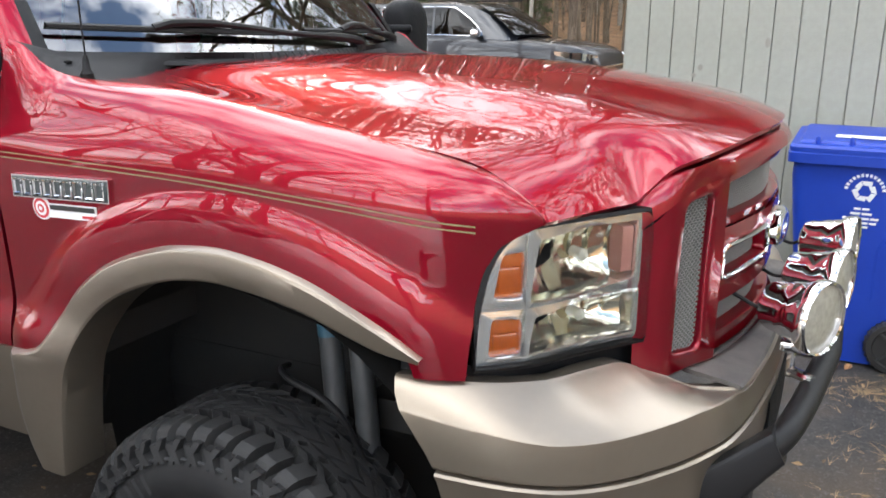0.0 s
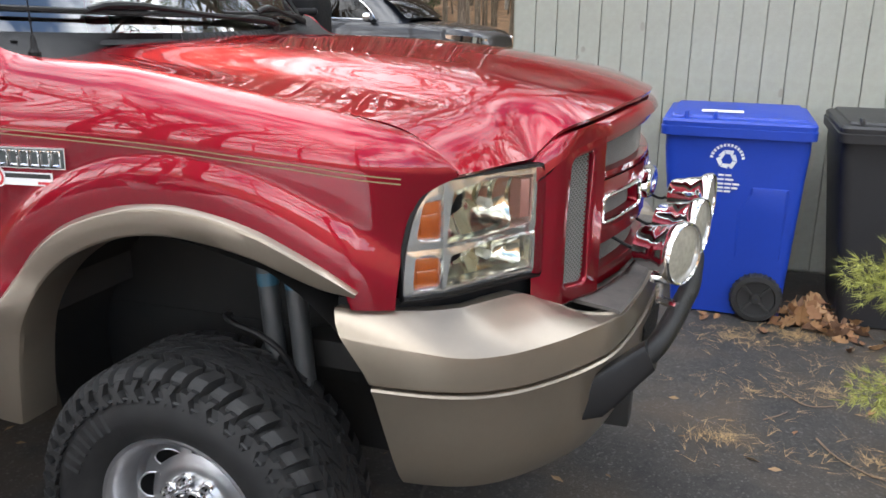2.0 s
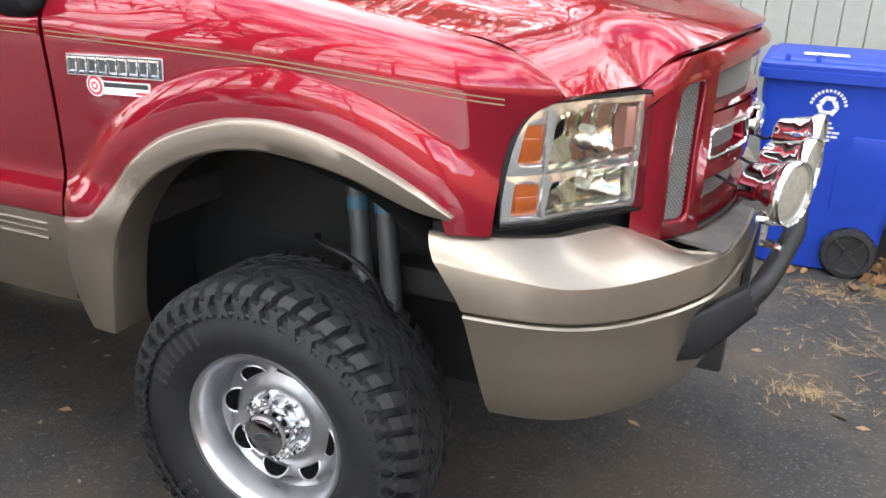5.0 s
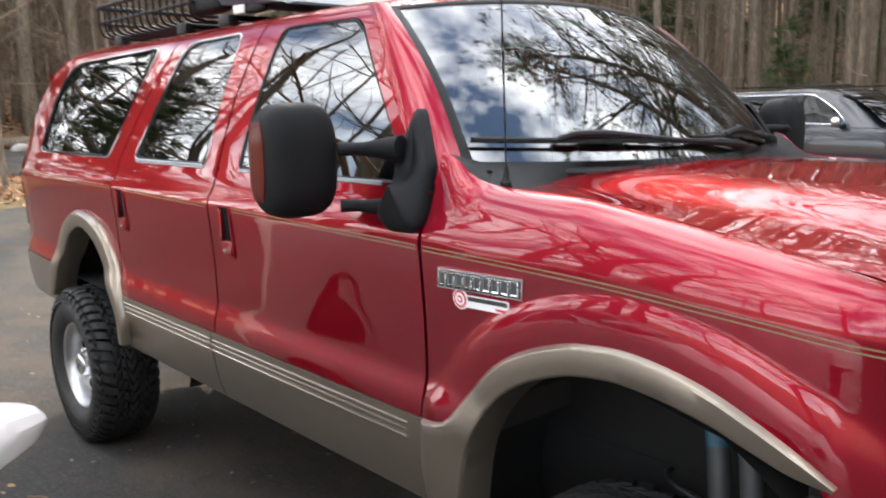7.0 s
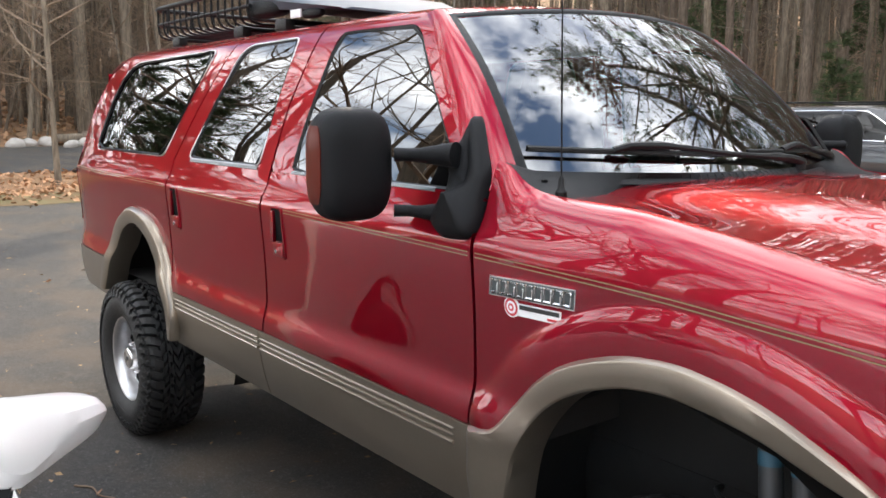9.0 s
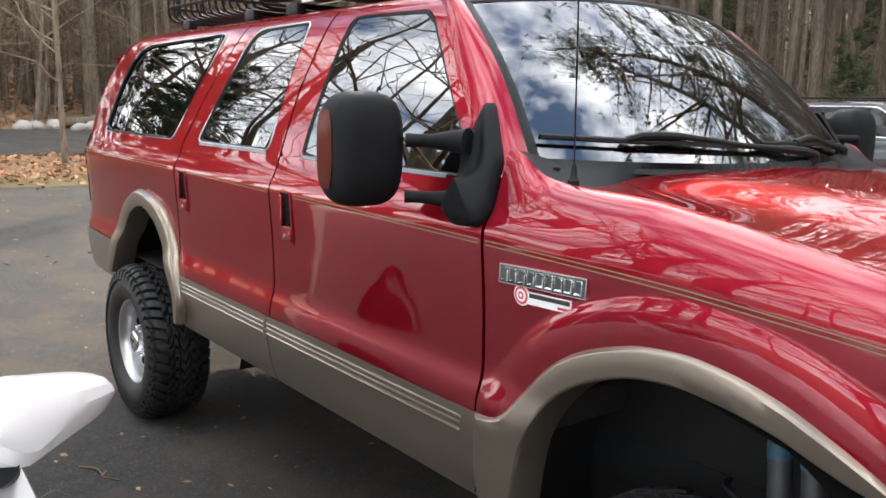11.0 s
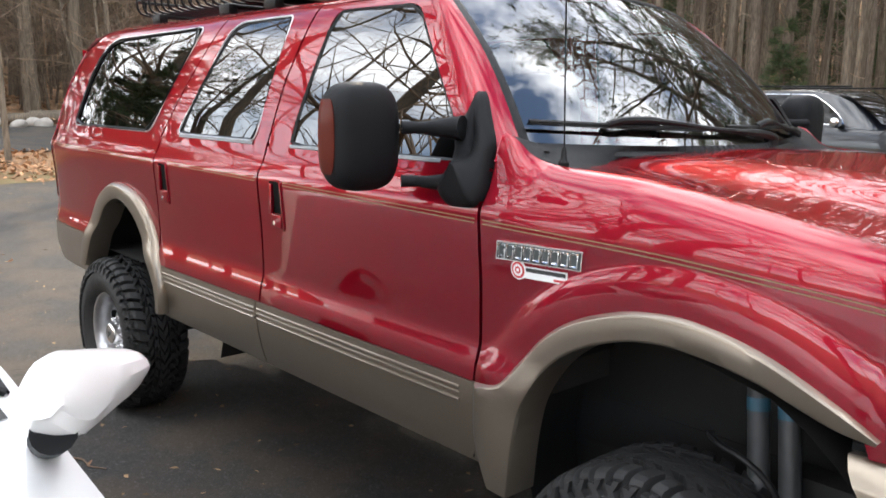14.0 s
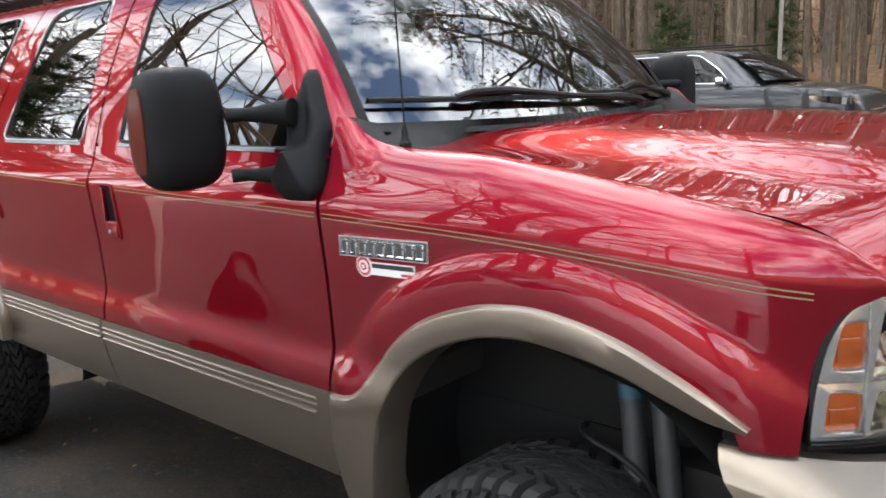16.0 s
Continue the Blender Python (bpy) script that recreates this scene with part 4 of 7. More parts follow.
def wheel():
    """A wheel about the local z axis, which points outward; the rim's lip is at z = 0."""
    w = thing("wheel", "", "")
    wd, zc = 0.31, -0.125
    prof = [(0.232, 0.006), (0.255, 0.030), (0.30, 0.042), (0.340, 0.039), (0.347, 0.033), (0.372, 0.020), (0.386, 0.004), (0.394, -0.016), (0.398, -0.05), (0.399, zc)]
    prof = prof + [(r, 2 * zc - z) for r, z in prof[-2::-1]]
    bm = bmesh.new()
    lathe(bm, prof, None, 72)
    tyre = part("tyre", bm, RUBBER, w, "black off-road tyre", sharp=50)
    # tread: shoulder lugs that run down the side, and staggered centre blocks
    bm = bmesh.new()

    def lug(a0, a1, pts, sk=1.1):
        """pts: (radius, z) pairs of the outer skin; sits on the carcass."""
        top = [[Vector((r * math.cos(a + sk * (z - pts[0][1])), r * math.sin(a + sk * (z - pts[0][1])), z)) for r, z in pts] for a in (a0, a1)]
        bot = [[Vector(((r - 0.030) * math.cos(a + sk * (z - pts[0][1])), (r - 0.030) * math.sin(a + sk * (z - pts[0][1])), z)) for r, z in pts] for a in (a0 - 0.006, a1 + 0.006)]
        grid(bm, [bot[0], top[0], top[1], bot[1]])
        vs = [[bm.verts.new(p) for p in (bot[0][k], top[0][k], top[1][k], bot[1][k])] for k in (0, -1)]
        bm.faces.new(vs[0])
        bm.faces.new(vs[1][::-1])

    n = 46
    step = 2 * math.pi / n
    for i in range(n):
        a = i * step
        for sgn in (1, -1):
            fz = (lambda z: z) if sgn > 0 else (lambda z: 2 * zc - z)
            b = a + (0 if sgn > 0 else step / 2)
            odd = i % 2
            # notched shoulder blocks that step down the side
            lug(b, b + step * (0.56 if odd else 0.66), [(0.403 if odd else 0.398, fz(0.019 if odd else 0.022)), (0.412, fz(0.014)), (0.421, fz(0.001)), (0.4255, fz(-0.018)), (0.4265, fz(-0.036 if odd else -0.046))], 0.9 * sgn)
            lug(b + step * 0.10, b + step * (0.50 if odd else 0.62), [(0.4262, fz(-0.038 if odd else -0.048)), (0.4268, fz(-0.055)), (0.427, fz(-0.066))], -2.6 * sgn)
            # two rows of hooked blocks between shoulder and middle
            lug(b + step * 0.30, b + step * 0.88, [(0.4265, fz(-0.072)), (0.4272, fz(-0.084)), (0.4272, fz(-0.098 if odd else -0.092))], 3.4 * sgn)
            lug(b - step * 0.16, b + step * 0.20, [(0.4265, fz(-0.070)), (0.427, fz(-0.082)), (0.427, fz(-0.094))], -3.4 * sgn)
        lug(a + step * 0.05, a + step * 0.78, [(0.4268, zc + 0.024), (0.4275, zc + 0.012), (0.427, zc - 0.002)], 4.2)
        lug(a + step * 0.48, a + step * 1.16, [(0.427, zc + 0.0), (0.4275, zc - 0.012), (0.4268, zc - 0.024)], -4.2)
    # zigzag biting edges round the top of the side wall
    for i in range(n):
        a = i * step
        for a0, a1, r0, r1, skew in ((0.0, 0.40, 0.350, 0.400, 0.040), (0.50, 0.90, 0.346, 0.390, -0.034)):
            rows = []
            for r, sk in ((r0, 0.0), (r0 + 0.5 * (r1 - r0), skew), (r1, 0.0)):
                top = 0.0475 - 0.30 * max(0.0, r - 0.352)
                rows.append([Vector((r * math.cos(q), r * math.sin(q), z)) for q, z in ((a + step * a0 + sk, 0.012), (a + step * a0 + sk + 0.006, top), (a + step * a1 + sk - 0.006, top), (a + step * a1 + sk, 0.012))])
            vs = grid(bm, rows)
            bm.faces.new(vs[0])
            bm.faces.new(vs[-1][::-1])
    part("tread", bm, RUBBER, tyre, sharp=20)
    bm = bmesh.new()
    # raised ring and worn side lettering as plain blocks
    lathe(bm, [(0.352, 0.037), (0.354, 0.0415), (0.358, 0.0415), (0.360, 0.036)], None, 72)
    for k, (c0, cnt) in enumerate(((1.9, 7), (5.0, 9), (3.6, 5))):
        for j in range(cnt):
            a0 = c0 + j * 0.105
            rows = [[Vector((r * math.cos(a), r * math.sin(a), z)) for a in span(a0, a0 + 0.040, 3)] for r, z in ((0.285, 0.039), (0.286, 0.0432), (0.335, 0.0422), (0.336, 0.039))]
            grid(bm, rows)
    part("sidewall_relief", bm, material("sidewall_relief", (0.030, 0.030, 0.031), 0.6), tyre)
    bm = bmesh.new()
    lathe(bm, [(0.222, -0.02), (0.230, 0.0), (0.2335, 0.006), (0.2300, 0.011), (0.222, 0.008), (0.214, -0.002), (0.206, -0.016), (0.202, -0.05), (0.199, -0.085), (0.186, -0.102), (0.170, -0.098),
               (0.150, -0.086), (0.120, -0.070), (0.104, -0.064), (0.090, -0.066), (0.084, -0.072), (0.001, -0.072)], None, 72)
    lathe(bm, [(0.222, -0.02), (0.208, -0.10), (0.205, -0.25)], None, 48)
    rim = part("rim", bm, ALLOY, w, "machined alloy rim with eight round holes", sharp=30)
    for k in range(8):
        a = (k + 0.5) * math.pi / 4
        c = Vector((0.145 * math.cos(a), 0.145 * math.sin(a), -0.083))
        tilt = Matrix.Translation(c) @ Matrix.Rotation(a, 4, "Z") @ Matrix.Rotation(radians(-28), 4, "Y")
        bm = bmesh.new()
        lathe(bm, [(0.042, 0.002), (0.0395, 0.0045), (0.035, 0.0015), (0.034, -0.004)], tilt @ Matrix.Diagonal((0.90, 1.0, 1, 1)), 22)
        part("hole_edge", bm, ALLOY, rim)
        # closed near-black disc on the rim paints the shade inside a hole
        bm = bmesh.new()
        lathe(bm, [(0.0365, 0.0022), (0.015, 0.0021), (0.0005, 0.002)], tilt @ Matrix.Diagonal((0.90, 1.0, 1, 1)), 22)
        part("hole", bm, DARK_GAP, rim, "black disc painted as a round hole")
        a = k * math.pi / 4
        bm = bmesh.new()
        mm = Matrix.Translation((0.0825 * math.cos(a), 0.0825 * math.sin(a), -0.068))
        lathe(bm, [(0.0165, 0), (0.0165, 0.008), (0.0125, 0.012), (0.012, 0.032), (0.009, 0.040), (0.001, 0.043)], mm, 12)
        part("lug_nut", bm, CHROME, rim)
    bm = bmesh.new()
    lathe(bm, [(0.062, -0.07), (0.062, -0.01), (0.058, 0.002), (0.050, 0.006), (0.044, 0.004), (0.038, 0.006), (0.001, 0.008)], None, 40)
    cap = part("hub_cap", bm, CHROME, rim, "chrome hub cap")
    bm = bmesh.new()
    lathe(bm, [(0.024, 0.0075), (0.023, 0.010), (0.001, 0.0105)], Matrix.Diagonal((1.0, 0.5, 1, 1)), 24)
    part("cap_emblem", bm, BADGE_GREY, rim)
    return w


LIP_Y = 0.972
proto = wheel()
kids = list(proto.children)
for n_, (x, sg, spin) in enumerate(((0.0, -1, 12), (-3.482, -1, 40), (0.0, 1, 5), (-3.482, 1, 33))):
    m = Matrix.Translation((x, sg * LIP_Y, HUB_Z)) @ Matrix.Rotation(radians(90 if sg < 0 else -90), 4, "X") @ Matrix.Rotation(radians(spin), 4, "Z")
    # tyre and rim turn together: one part of the truck, with the tyre as its mesh
    tyre_src = [k for k in kids if k.name.startswith("tyre")][0]
    rim_src = [k for k in kids if k.name.startswith("rim")][0]
    for src, nm in ((tyre_src, "tyre"), (rim_src, "rim")):
        ob = new(nm, src.data)
        ob.parent, ob.matrix_parent_inverse, ob.matrix_basis = truck, Matrix.Translation(-truck.location), m
        tagged(ob, src.get("label", ""))
        for c in src.children:
            sub = new(c.name.split(".")[0], c.data)
            sub.parent = ob
            tagged(sub, c.get("label", ""))
for ob in [proto, *proto.children_recursive]:
    bpy.data.objects.remove(ob)

# housings, suspension and floor
for x in (0.0, -3.26):
    for sg in (-1, 1):
        bm = bmesh.new()
        rows = []
        for k in range(25):
            a = math.pi * (-0.12 + 1.24 * k / 24)
            r = 0.60
            rows.append([Vector((x - 0.02 + r * math.cos(a), sg * y, 0.62 + r * 0.92 * math.sin(a))) for y in (0.70 if math.sin(a) < 0.08 else 0.985 - (0.06 if math.cos(a) > 0.4 else 0.03), 0.70 if math.sin(a) < 0.08 else 0.86, 0.60, 0.46)])
        grid(bm, rows)
        c = [bm.verts.new((x - 0.02 + 0.60 * math.cos(math.pi * (-0.12 + 1.24 * k / 24)), sg * 0.46, 0.62 + 0.55 * math.sin(math.pi * (-0.12 + 1.24 * k / 24)))) for k in range(25)]
        bm.faces.new(c)
        part("wheel_housing", bm, UNDER, truck, "black plastic wheel housing")
shock_body, shock_band = material("shock_grey", (0.075, 0.078, 0.08), 0.45, 0.4, var=0.3, var_scale=30), material("shock_blue", (0.03, 0.10, 0.15), 0.5)
for sg in (-1, 1):
    for x0 in (0.135, 0.215):
        bm = bmesh.new()
        top, low = Vector((x0 - 0.015, sg * 0.70, 1.09)), Vector((x0 + 0.045, sg * 0.74, 0.62))
        tube(bm, [top, top.lerp(low, 0.85)], 0.027, 16)
        tube(bm, [top.lerp(low, 0.8), low], 0.013, 10)
        sh = part("shock_absorber", bm, shock_body, truck, "grey shock absorber")
        bm = bmesh.new()
        tube(bm, [top.lerp(low, 0.14), top.lerp(low, 0.21)], 0.0285, 16)
        part("label_band", bm, shock_band, sh, "blue label band")
    bm = bmesh.new()
    tube(bm, smooth_line([(0.02, sg * 0.72, 0.90), (0.06, sg * 0.80, 0.925), (0.14, sg * 0.84, 0.92), (0.24, sg * 0.83, 0.86), (0.27, sg * 0.80, 0.76)], 14), 0.008, 8)
    part("brake_hose", bm, BLACK_SATIN, truck)
for x in (0.0, -3.482):
    bm = bmesh.new()
    tube(bm, [(x, -0.80, HUB_Z), (x, 0.80, HUB_Z)], 0.055, 14)
    lathe(bm, [(0.001, -0.14), (0.10, -0.10), (0.15, 0.0), (0.10, 0.10), (0.001, 0.14)], Matrix.Translation((x, 0.25 if x == 0 else 0.0, HUB_Z)) @ Matrix.Rotation(radians(90), 4, "X"), 20)
    part("axle", bm, UNDER, truck)
for sg in (-1, 1):
    bm = bmesh.new()
    box(bm, (-1.75, sg * 0.42, 0.70), (5.6, 0.09, 0.16), 0.01)
    part("frame_rail", bm, UNDER, truck)
    bm = bmesh.new()
    for k in range(4):
        tube(bm, smooth_line([(-2.85, sg * 0.52, 0.66 - 0.012 * k), (-3.48, sg * 0.52, 0.50 - 0.012 * k), (-4.15, sg * 0.52, 0.70 - 0.012 * k)], 10), 0.012, 6)
    part("leaf_spring", bm, UNDER, truck)
    bm = bmesh.new()
    box(bm, (0.36, sg * 0.62, 0.80), (0.32, 0.10, 0.08), 0.01)
    part("spring_mount", bm, UNDER, truck)
bm = bmesh.new()
box(bm, (-1.75, 0, 0.80), (2.2, 1.66, 0.06), 0.01)
box(bm, (-2.45, -0.62, 0.66), (0.30, 0.12, 0.06), 0.02)
box(bm, (-2.28, -0.70, 0.62), (0.06, 0.06, 0.06), 0.01)
tube(bm, [(-1.0, 0.25, 0.6), (-3.0, 0.3, 0.62), (-4.3, 0.6, 0.6)], 0.035, 10)
part("floor_pan", bm, UNDER, truck)
for sg in (-1, 1):
    bm = bmesh.new()
    grid(bm, [[Vector((x, sg * y, z)) for y, z in ((0.925, 0.666), (0.85, 0.655), (0.80, 0.80))] for x in span(-2.86, -0.5, 4)])
    part("sill_underside", bm, UNDER, truck, thick=0.01)


# ---- mirrors, cowl, wipers, aerial, handles, stripes, badge, rack, tail and cabin of the truck ----
def superbox(bm, c, half_size, p=3.2, n=(14, 24), m=None):
    """A soft-cornered box."""
    def sp(v, e):
        return math.copysign(abs(v) ** e, v)
    e = 2 / p
    rows = []
    for i in range(n[0] + 1):
        a = -math.pi / 2 + math.pi * i / n[0]
        a = min(max(a, -math.pi / 2 + 0.02), math.pi / 2 - 0.02)
        rows.append([Vector(c) + Vector((half_size[0] * sp(math.cos(a), e) * sp(math.cos(b), e), half_size[1] * sp(math.cos(a), e) * sp(math.sin(b), e), half_size[2] * sp(math.sin(a), e)))
                     for b in (2 * math.pi * j / n[1] for j in range(n[1]))])
    if m:
        rows = [[m @ v for v in r] for r in rows]
    vs = grid(bm, rows, close_v=True)
    bm.faces.new(vs[0][::-1])
    bm.faces.new(vs[-1])


for sg in (-1, 1):
    # the far mirror is drawn out and turned a little forward
    mx, my = (-0.936, 1.138) if sg < 0 else (-0.76, 1.30)
    bm = bmesh.new()
    superbox(bm, (mx, sg * my, 1.622), (0.080, 0.117, 0.158), 3.3, (22, 36))
    mir = part("towing_mirror", bm, BLACK_PLASTIC, truck, "large black towing mirror on two arms", sharp=60)
    bm = bmesh.new()
    rows = []
    for a in np.linspace(-0.54, 0.54, 15):
        row = []
        for q in np.radians(np.linspace(74 + 14 * (a / 0.54) ** 2, 140 - 14 * (a / 0.54) ** 2, 18)):
            w = [math.copysign(abs(v) ** 0.606, v) for v in (math.cos(a), math.cos(q), math.sin(q), math.sin(a))]
            row.append(Vector((mx + 0.0815 * w[0] * w[1], sg * (my + 0.1190 * w[0] * w[2]), 1.622 + 0.160 * w[3])))
        rows.append(row)
    grid(bm, rows)
    part("marker_lens", bm, material("smoked_amber", (0.085, 0.010, 0.004), 0.30, spec=0.15), mir, "dark amber marker lens", thick=0.004)
    bm = bmesh.new()
    box(bm, (mx - 0.078, sg * my, 1.622), (0.006, 0.150, 0.220), 0.002)
    part("mirror_glass", bm, CHROME, mir, "mirror glass")
    for z, r in ((1.650, 0.019), (1.492, 0.017)):
        bm = bmesh.new()
        rr = [r * 1.05, r, r, r * 1.1, r * 1.5, r * 1.9]
        pts = [(mx + 0.07, sg * (my - 0.102), z), (mx + 0.09, sg * (my - 0.132), z), (-0.835 + 0.4 * (mx + 0.955), sg * (1.005 + 0.4 * (my - 1.162)), z), (-0.80, sg * 0.99, z), (-0.745, sg * 0.975, z + 0.002), (-0.69, sg * 0.955, z + 0.004)]
        tube(bm, pts, rr, 14)
        part("arm", bm, BLACK_PLASTIC, mir, sharp=60)
    bm = bmesh.new()
    outline = rounded([(-0.700, 1.765), (-0.678, 1.745), (-0.600, 1.610), (-0.586, 1.480), (-0.594, 1.436), (-0.70, 1.430), (-0.775, 1.475), (-0.735, 1.53), (-0.728, 1.60), (-0.765, 1.655), (-0.722, 1.69)], 0.022, 3)
    o = resample(outline, 60)
    c = Vector((-0.665, 1.57))
    rows = []
    for sc, out in ((1.0, -0.02), (1.0, 0.010), (0.90, 0.024), (0.7, 0.034), (0.35, 0.040), (0.1, 0.041)):
        rows.append([Vector((c.x + (p.x - c.x) * sc, sg * (half(-0.7, min(max(p.y, 1.45), 1.8)) + out + 0.004), c.y + (p.y - c.y) * sc)) for p in o])
    vs = grid(bm, rows, close_v=True)
    bm.faces.new(vs[-1])
    part("mirror_foot", bm, BLACK_PLASTIC, mir, sharp=60)

# cowl
cowl_mat = material("black_cowl", (0.011, 0.0115, 0.0125), 0.58, spec=0.2, var=0.3, var_scale=14, bump=0.3, bump_scale=700, dark=(1.5, 1.5, 1.5))
bm = bmesh.new()
rows = []
for u in np.linspace(-1, 1, 41):
    a = hood_rim(u) + Vector((0.03, 0, -0.022))
    b = shield(u, 0.030, 0.008)
    if abs(u) > 0.999:
        a, b = Vector((-0.372, u * 0.868, 1.549)), Vector((-0.592, u * 0.890, 1.632))
    line = [a.lerp(b, t) + Vector((0, 0, 0.006 * math.sin(math.pi * t))) for t in (0, 0.12, 0.3, 0.5, 0.7, 0.88, 1)]
    if abs(u) > 0.999:
        line = [Vector((x, math.copysign(seam_y(x) - 0.003, u), seam_z(x) - 0.003)) for x in (-0.372, -0.40, -0.44, -0.48, -0.52, -0.555, -0.585)]
    rows.append(line)
grid(bm, rows)
cowl = part("cowl", bm, cowl_mat, truck, "matt black plastic cowl")
for k in range(26):
    u = -0.62 + 0.036 * k
    bm = bmesh.new()
    a, b = hood_rim(u) + Vector((0.03, 0, -0.022)), shield(u, 0.030, 0.008)
    tube(bm, [a.lerp(b, t) + Vector((0, 0, 0.006)) for t in (0.35, 0.55, 0.75)], 0.0035, 4)
    part("slat", bm, BLACK_SATIN, cowl)
bm = bmesh.new()
lathe(bm, [(0.001, 0.004), (0.008, 0.003), (0.010, 0.0)], Matrix.Translation((-0.485, -0.825, 1.592)), 12)
part("plug", bm, DARK_GAP, cowl)


def on_shield(y, v, out):
    u = y / (0.845 + (0.722 - 0.845) * v)
    return shield(u, v, out)


for y0, y1, yp, v0 in ((-0.80, -0.14, 0.30, 0.118), (-0.02, 0.60, 0.74, 0.108)):
    wiper = None
    bm = bmesh.new()
    line = [on_shield(y, v0 - 0.03 * (y - y0), 0.016) for y in span(y0, y1, 14)]
    rows = []
    for p in line:
        rows.append([p + Vector((0.7, 0, 0.7)) * o + Vector((-0.5, 0, 0.6)) * w for o, w in ((-0.006, 0), (0.004, 0.004), (0.010, 0.010), (0.012, 0), (0.008, -0.008))])
    grid(bm, rows, close_v=True)
    wiper = part("wiper_blade", bm, BLACK_SATIN, truck, "black wiper blade")
    bm = bmesh.new()
    ym = (y0 + y1) / 2 - 0.03
    pts = smooth_line([on_shield(ym - 0.05, v0 + 0.0, 0.02), on_shield(ym, v0 + 0.005, 0.036), on_shield(ym + 0.06, v0 + 0.01, 0.034), on_shield((ym + yp) / 2, v0 - 0.02, 0.022), on_shield(yp - 0.08, v0 - 0.06, 0.026), on_shield(yp, v0 - 0.08, 0.024)], 20)
    tube(bm, pts, [0.012] * 5 + [0.009] * 10 + [0.014] * 5, 8)
    lathe(bm, [(0.022, -0.02), (0.022, 0.008), (0.015, 0.014), (0.001, 0.015)], Matrix.Translation(on_shield(yp, v0 - 0.08, 0.012)), 16)
    part("wiper_arm", bm, BLACK_SATIN, wiper)

bm = bmesh.new()
base = Vector((-0.407, -0.843, 1.566))
lathe(bm, [(0.015, -0.01), (0.015, 0.004), (0.009, 0.012), (0.007, 0.035), (0.004, 0.045), (0.001, 0.046)], Matrix.Translation(base), 16)
aer = part("antenna", bm, BLACK_SATIN, truck, "thin black mast antenna")
bm = bmesh.new()
tube(bm, [base + Vector((0, 0, 0.04)), base + Vector((-0.03, 0.004, 0.80))], 0.0022, 8)
part("mast", bm, BLACK_SATIN, aer)

# door handles: upright pull in a recess with a paddle below
for sg in (-1, 1):
    for xc in (-1.675, -2.672):
        bm = bmesh.new()
        o = resample(rounded([(xc - 0.047, 1.235), (xc + 0.047, 1.235), (xc + 0.047, 1.428), (xc - 0.047, 1.428)], 0.012), 48)
        c = Vector((xc, 1.33))
        rows = [[on_side(c.x + (p.x - c.x) * sc, c.y + (p.y - c.y) * sc2, sg, out) for p in o] for sc, sc2, out in ((1.0, 1.0, 0.0), (0.97, 0.985, 0.006), (0.78, 0.93, 0.006), (0.74, 0.92, -0.006))]
        grid(bm, rows, close_v=True)
        h = part("door_handle", bm, RED, truck, "red upright door handle in a dark recess")
        bm = bmesh.new()
        grid(bm, [[on_side(x, z, sg, 0.003) for z in span(1.30, 1.42, 4)] for x in span(xc - 0.034, xc + 0.034, 3)])
        part("recess", bm, DARK_GAP, h)
        bm = bmesh.new()
        box(bm, (xc - 0.020, sg * (half(xc, 1.36) + 0.009), 1.355), (0.022, 0.014, 0.115), 0.004)
        part("grip", bm, RED, h)
        bm = bmesh.new()
        box(bm, (xc, sg * (half(xc, 1.27) + 0.004), 1.270), (0.074, 0.012, 0.052), 0.004)
        part("paddle", bm, RED, h)
        bm = bmesh.new()
        tube(bm, [(xc - 0.012, sg * (half(xc, 1.27) + 0.004), 1.262), (xc - 0.012, sg * (half(xc, 1.27) + 0.012), 1.262)], 0.008, 12)
        part("lock", bm, CHROME, h)

# pinstripes
stripe_z = pchip([(0.6, 1.331), (0.336, 1.360), (-0.05, 1.383), (-0.58, 1.394), (-1.6, 1.409), (-2.73, 1.423), (-4.4, 1.432)])
for sg in (-1, 1):
    for x0, x1 in ((0.585, -0.572), (-0.600, -1.622), (-1.82, -2.615), (-2.79, -4.42)):
        for dz in (0.0, 0.011):
            bm = bmesh.new()
            xs = span(x0, x1, 30)
            grid(bm, [[on_side(x, stripe_z(x) + dz + w, sg, 0.0022) for w in (-0.0015, 0.0015)] for x in xs])
            part("pinstripe", bm, CREAM_STRIPE, truck, "thin gold pinstripe")
    # bright strips under the windows and round the cargo glass
    for win, x0, x1 in ((1, -1.640, -0.80), (2, -2.575, -1.915)):
        bm = bmesh.new()
        grid(bm, [[on_side(x, z, sg, o) for z, o in ((1.546, 0.001), (1.548, 0.004), (1.557, 0.004), (1.560, -0.003))] for x in span(x0, x1, 12)])
        part("sill_strip", bm, STEEL, truck, "dull bright strip under the window")

# badge and sticker
def flank(x, z, sg, out):
    return on_side(x, z, sg, out)


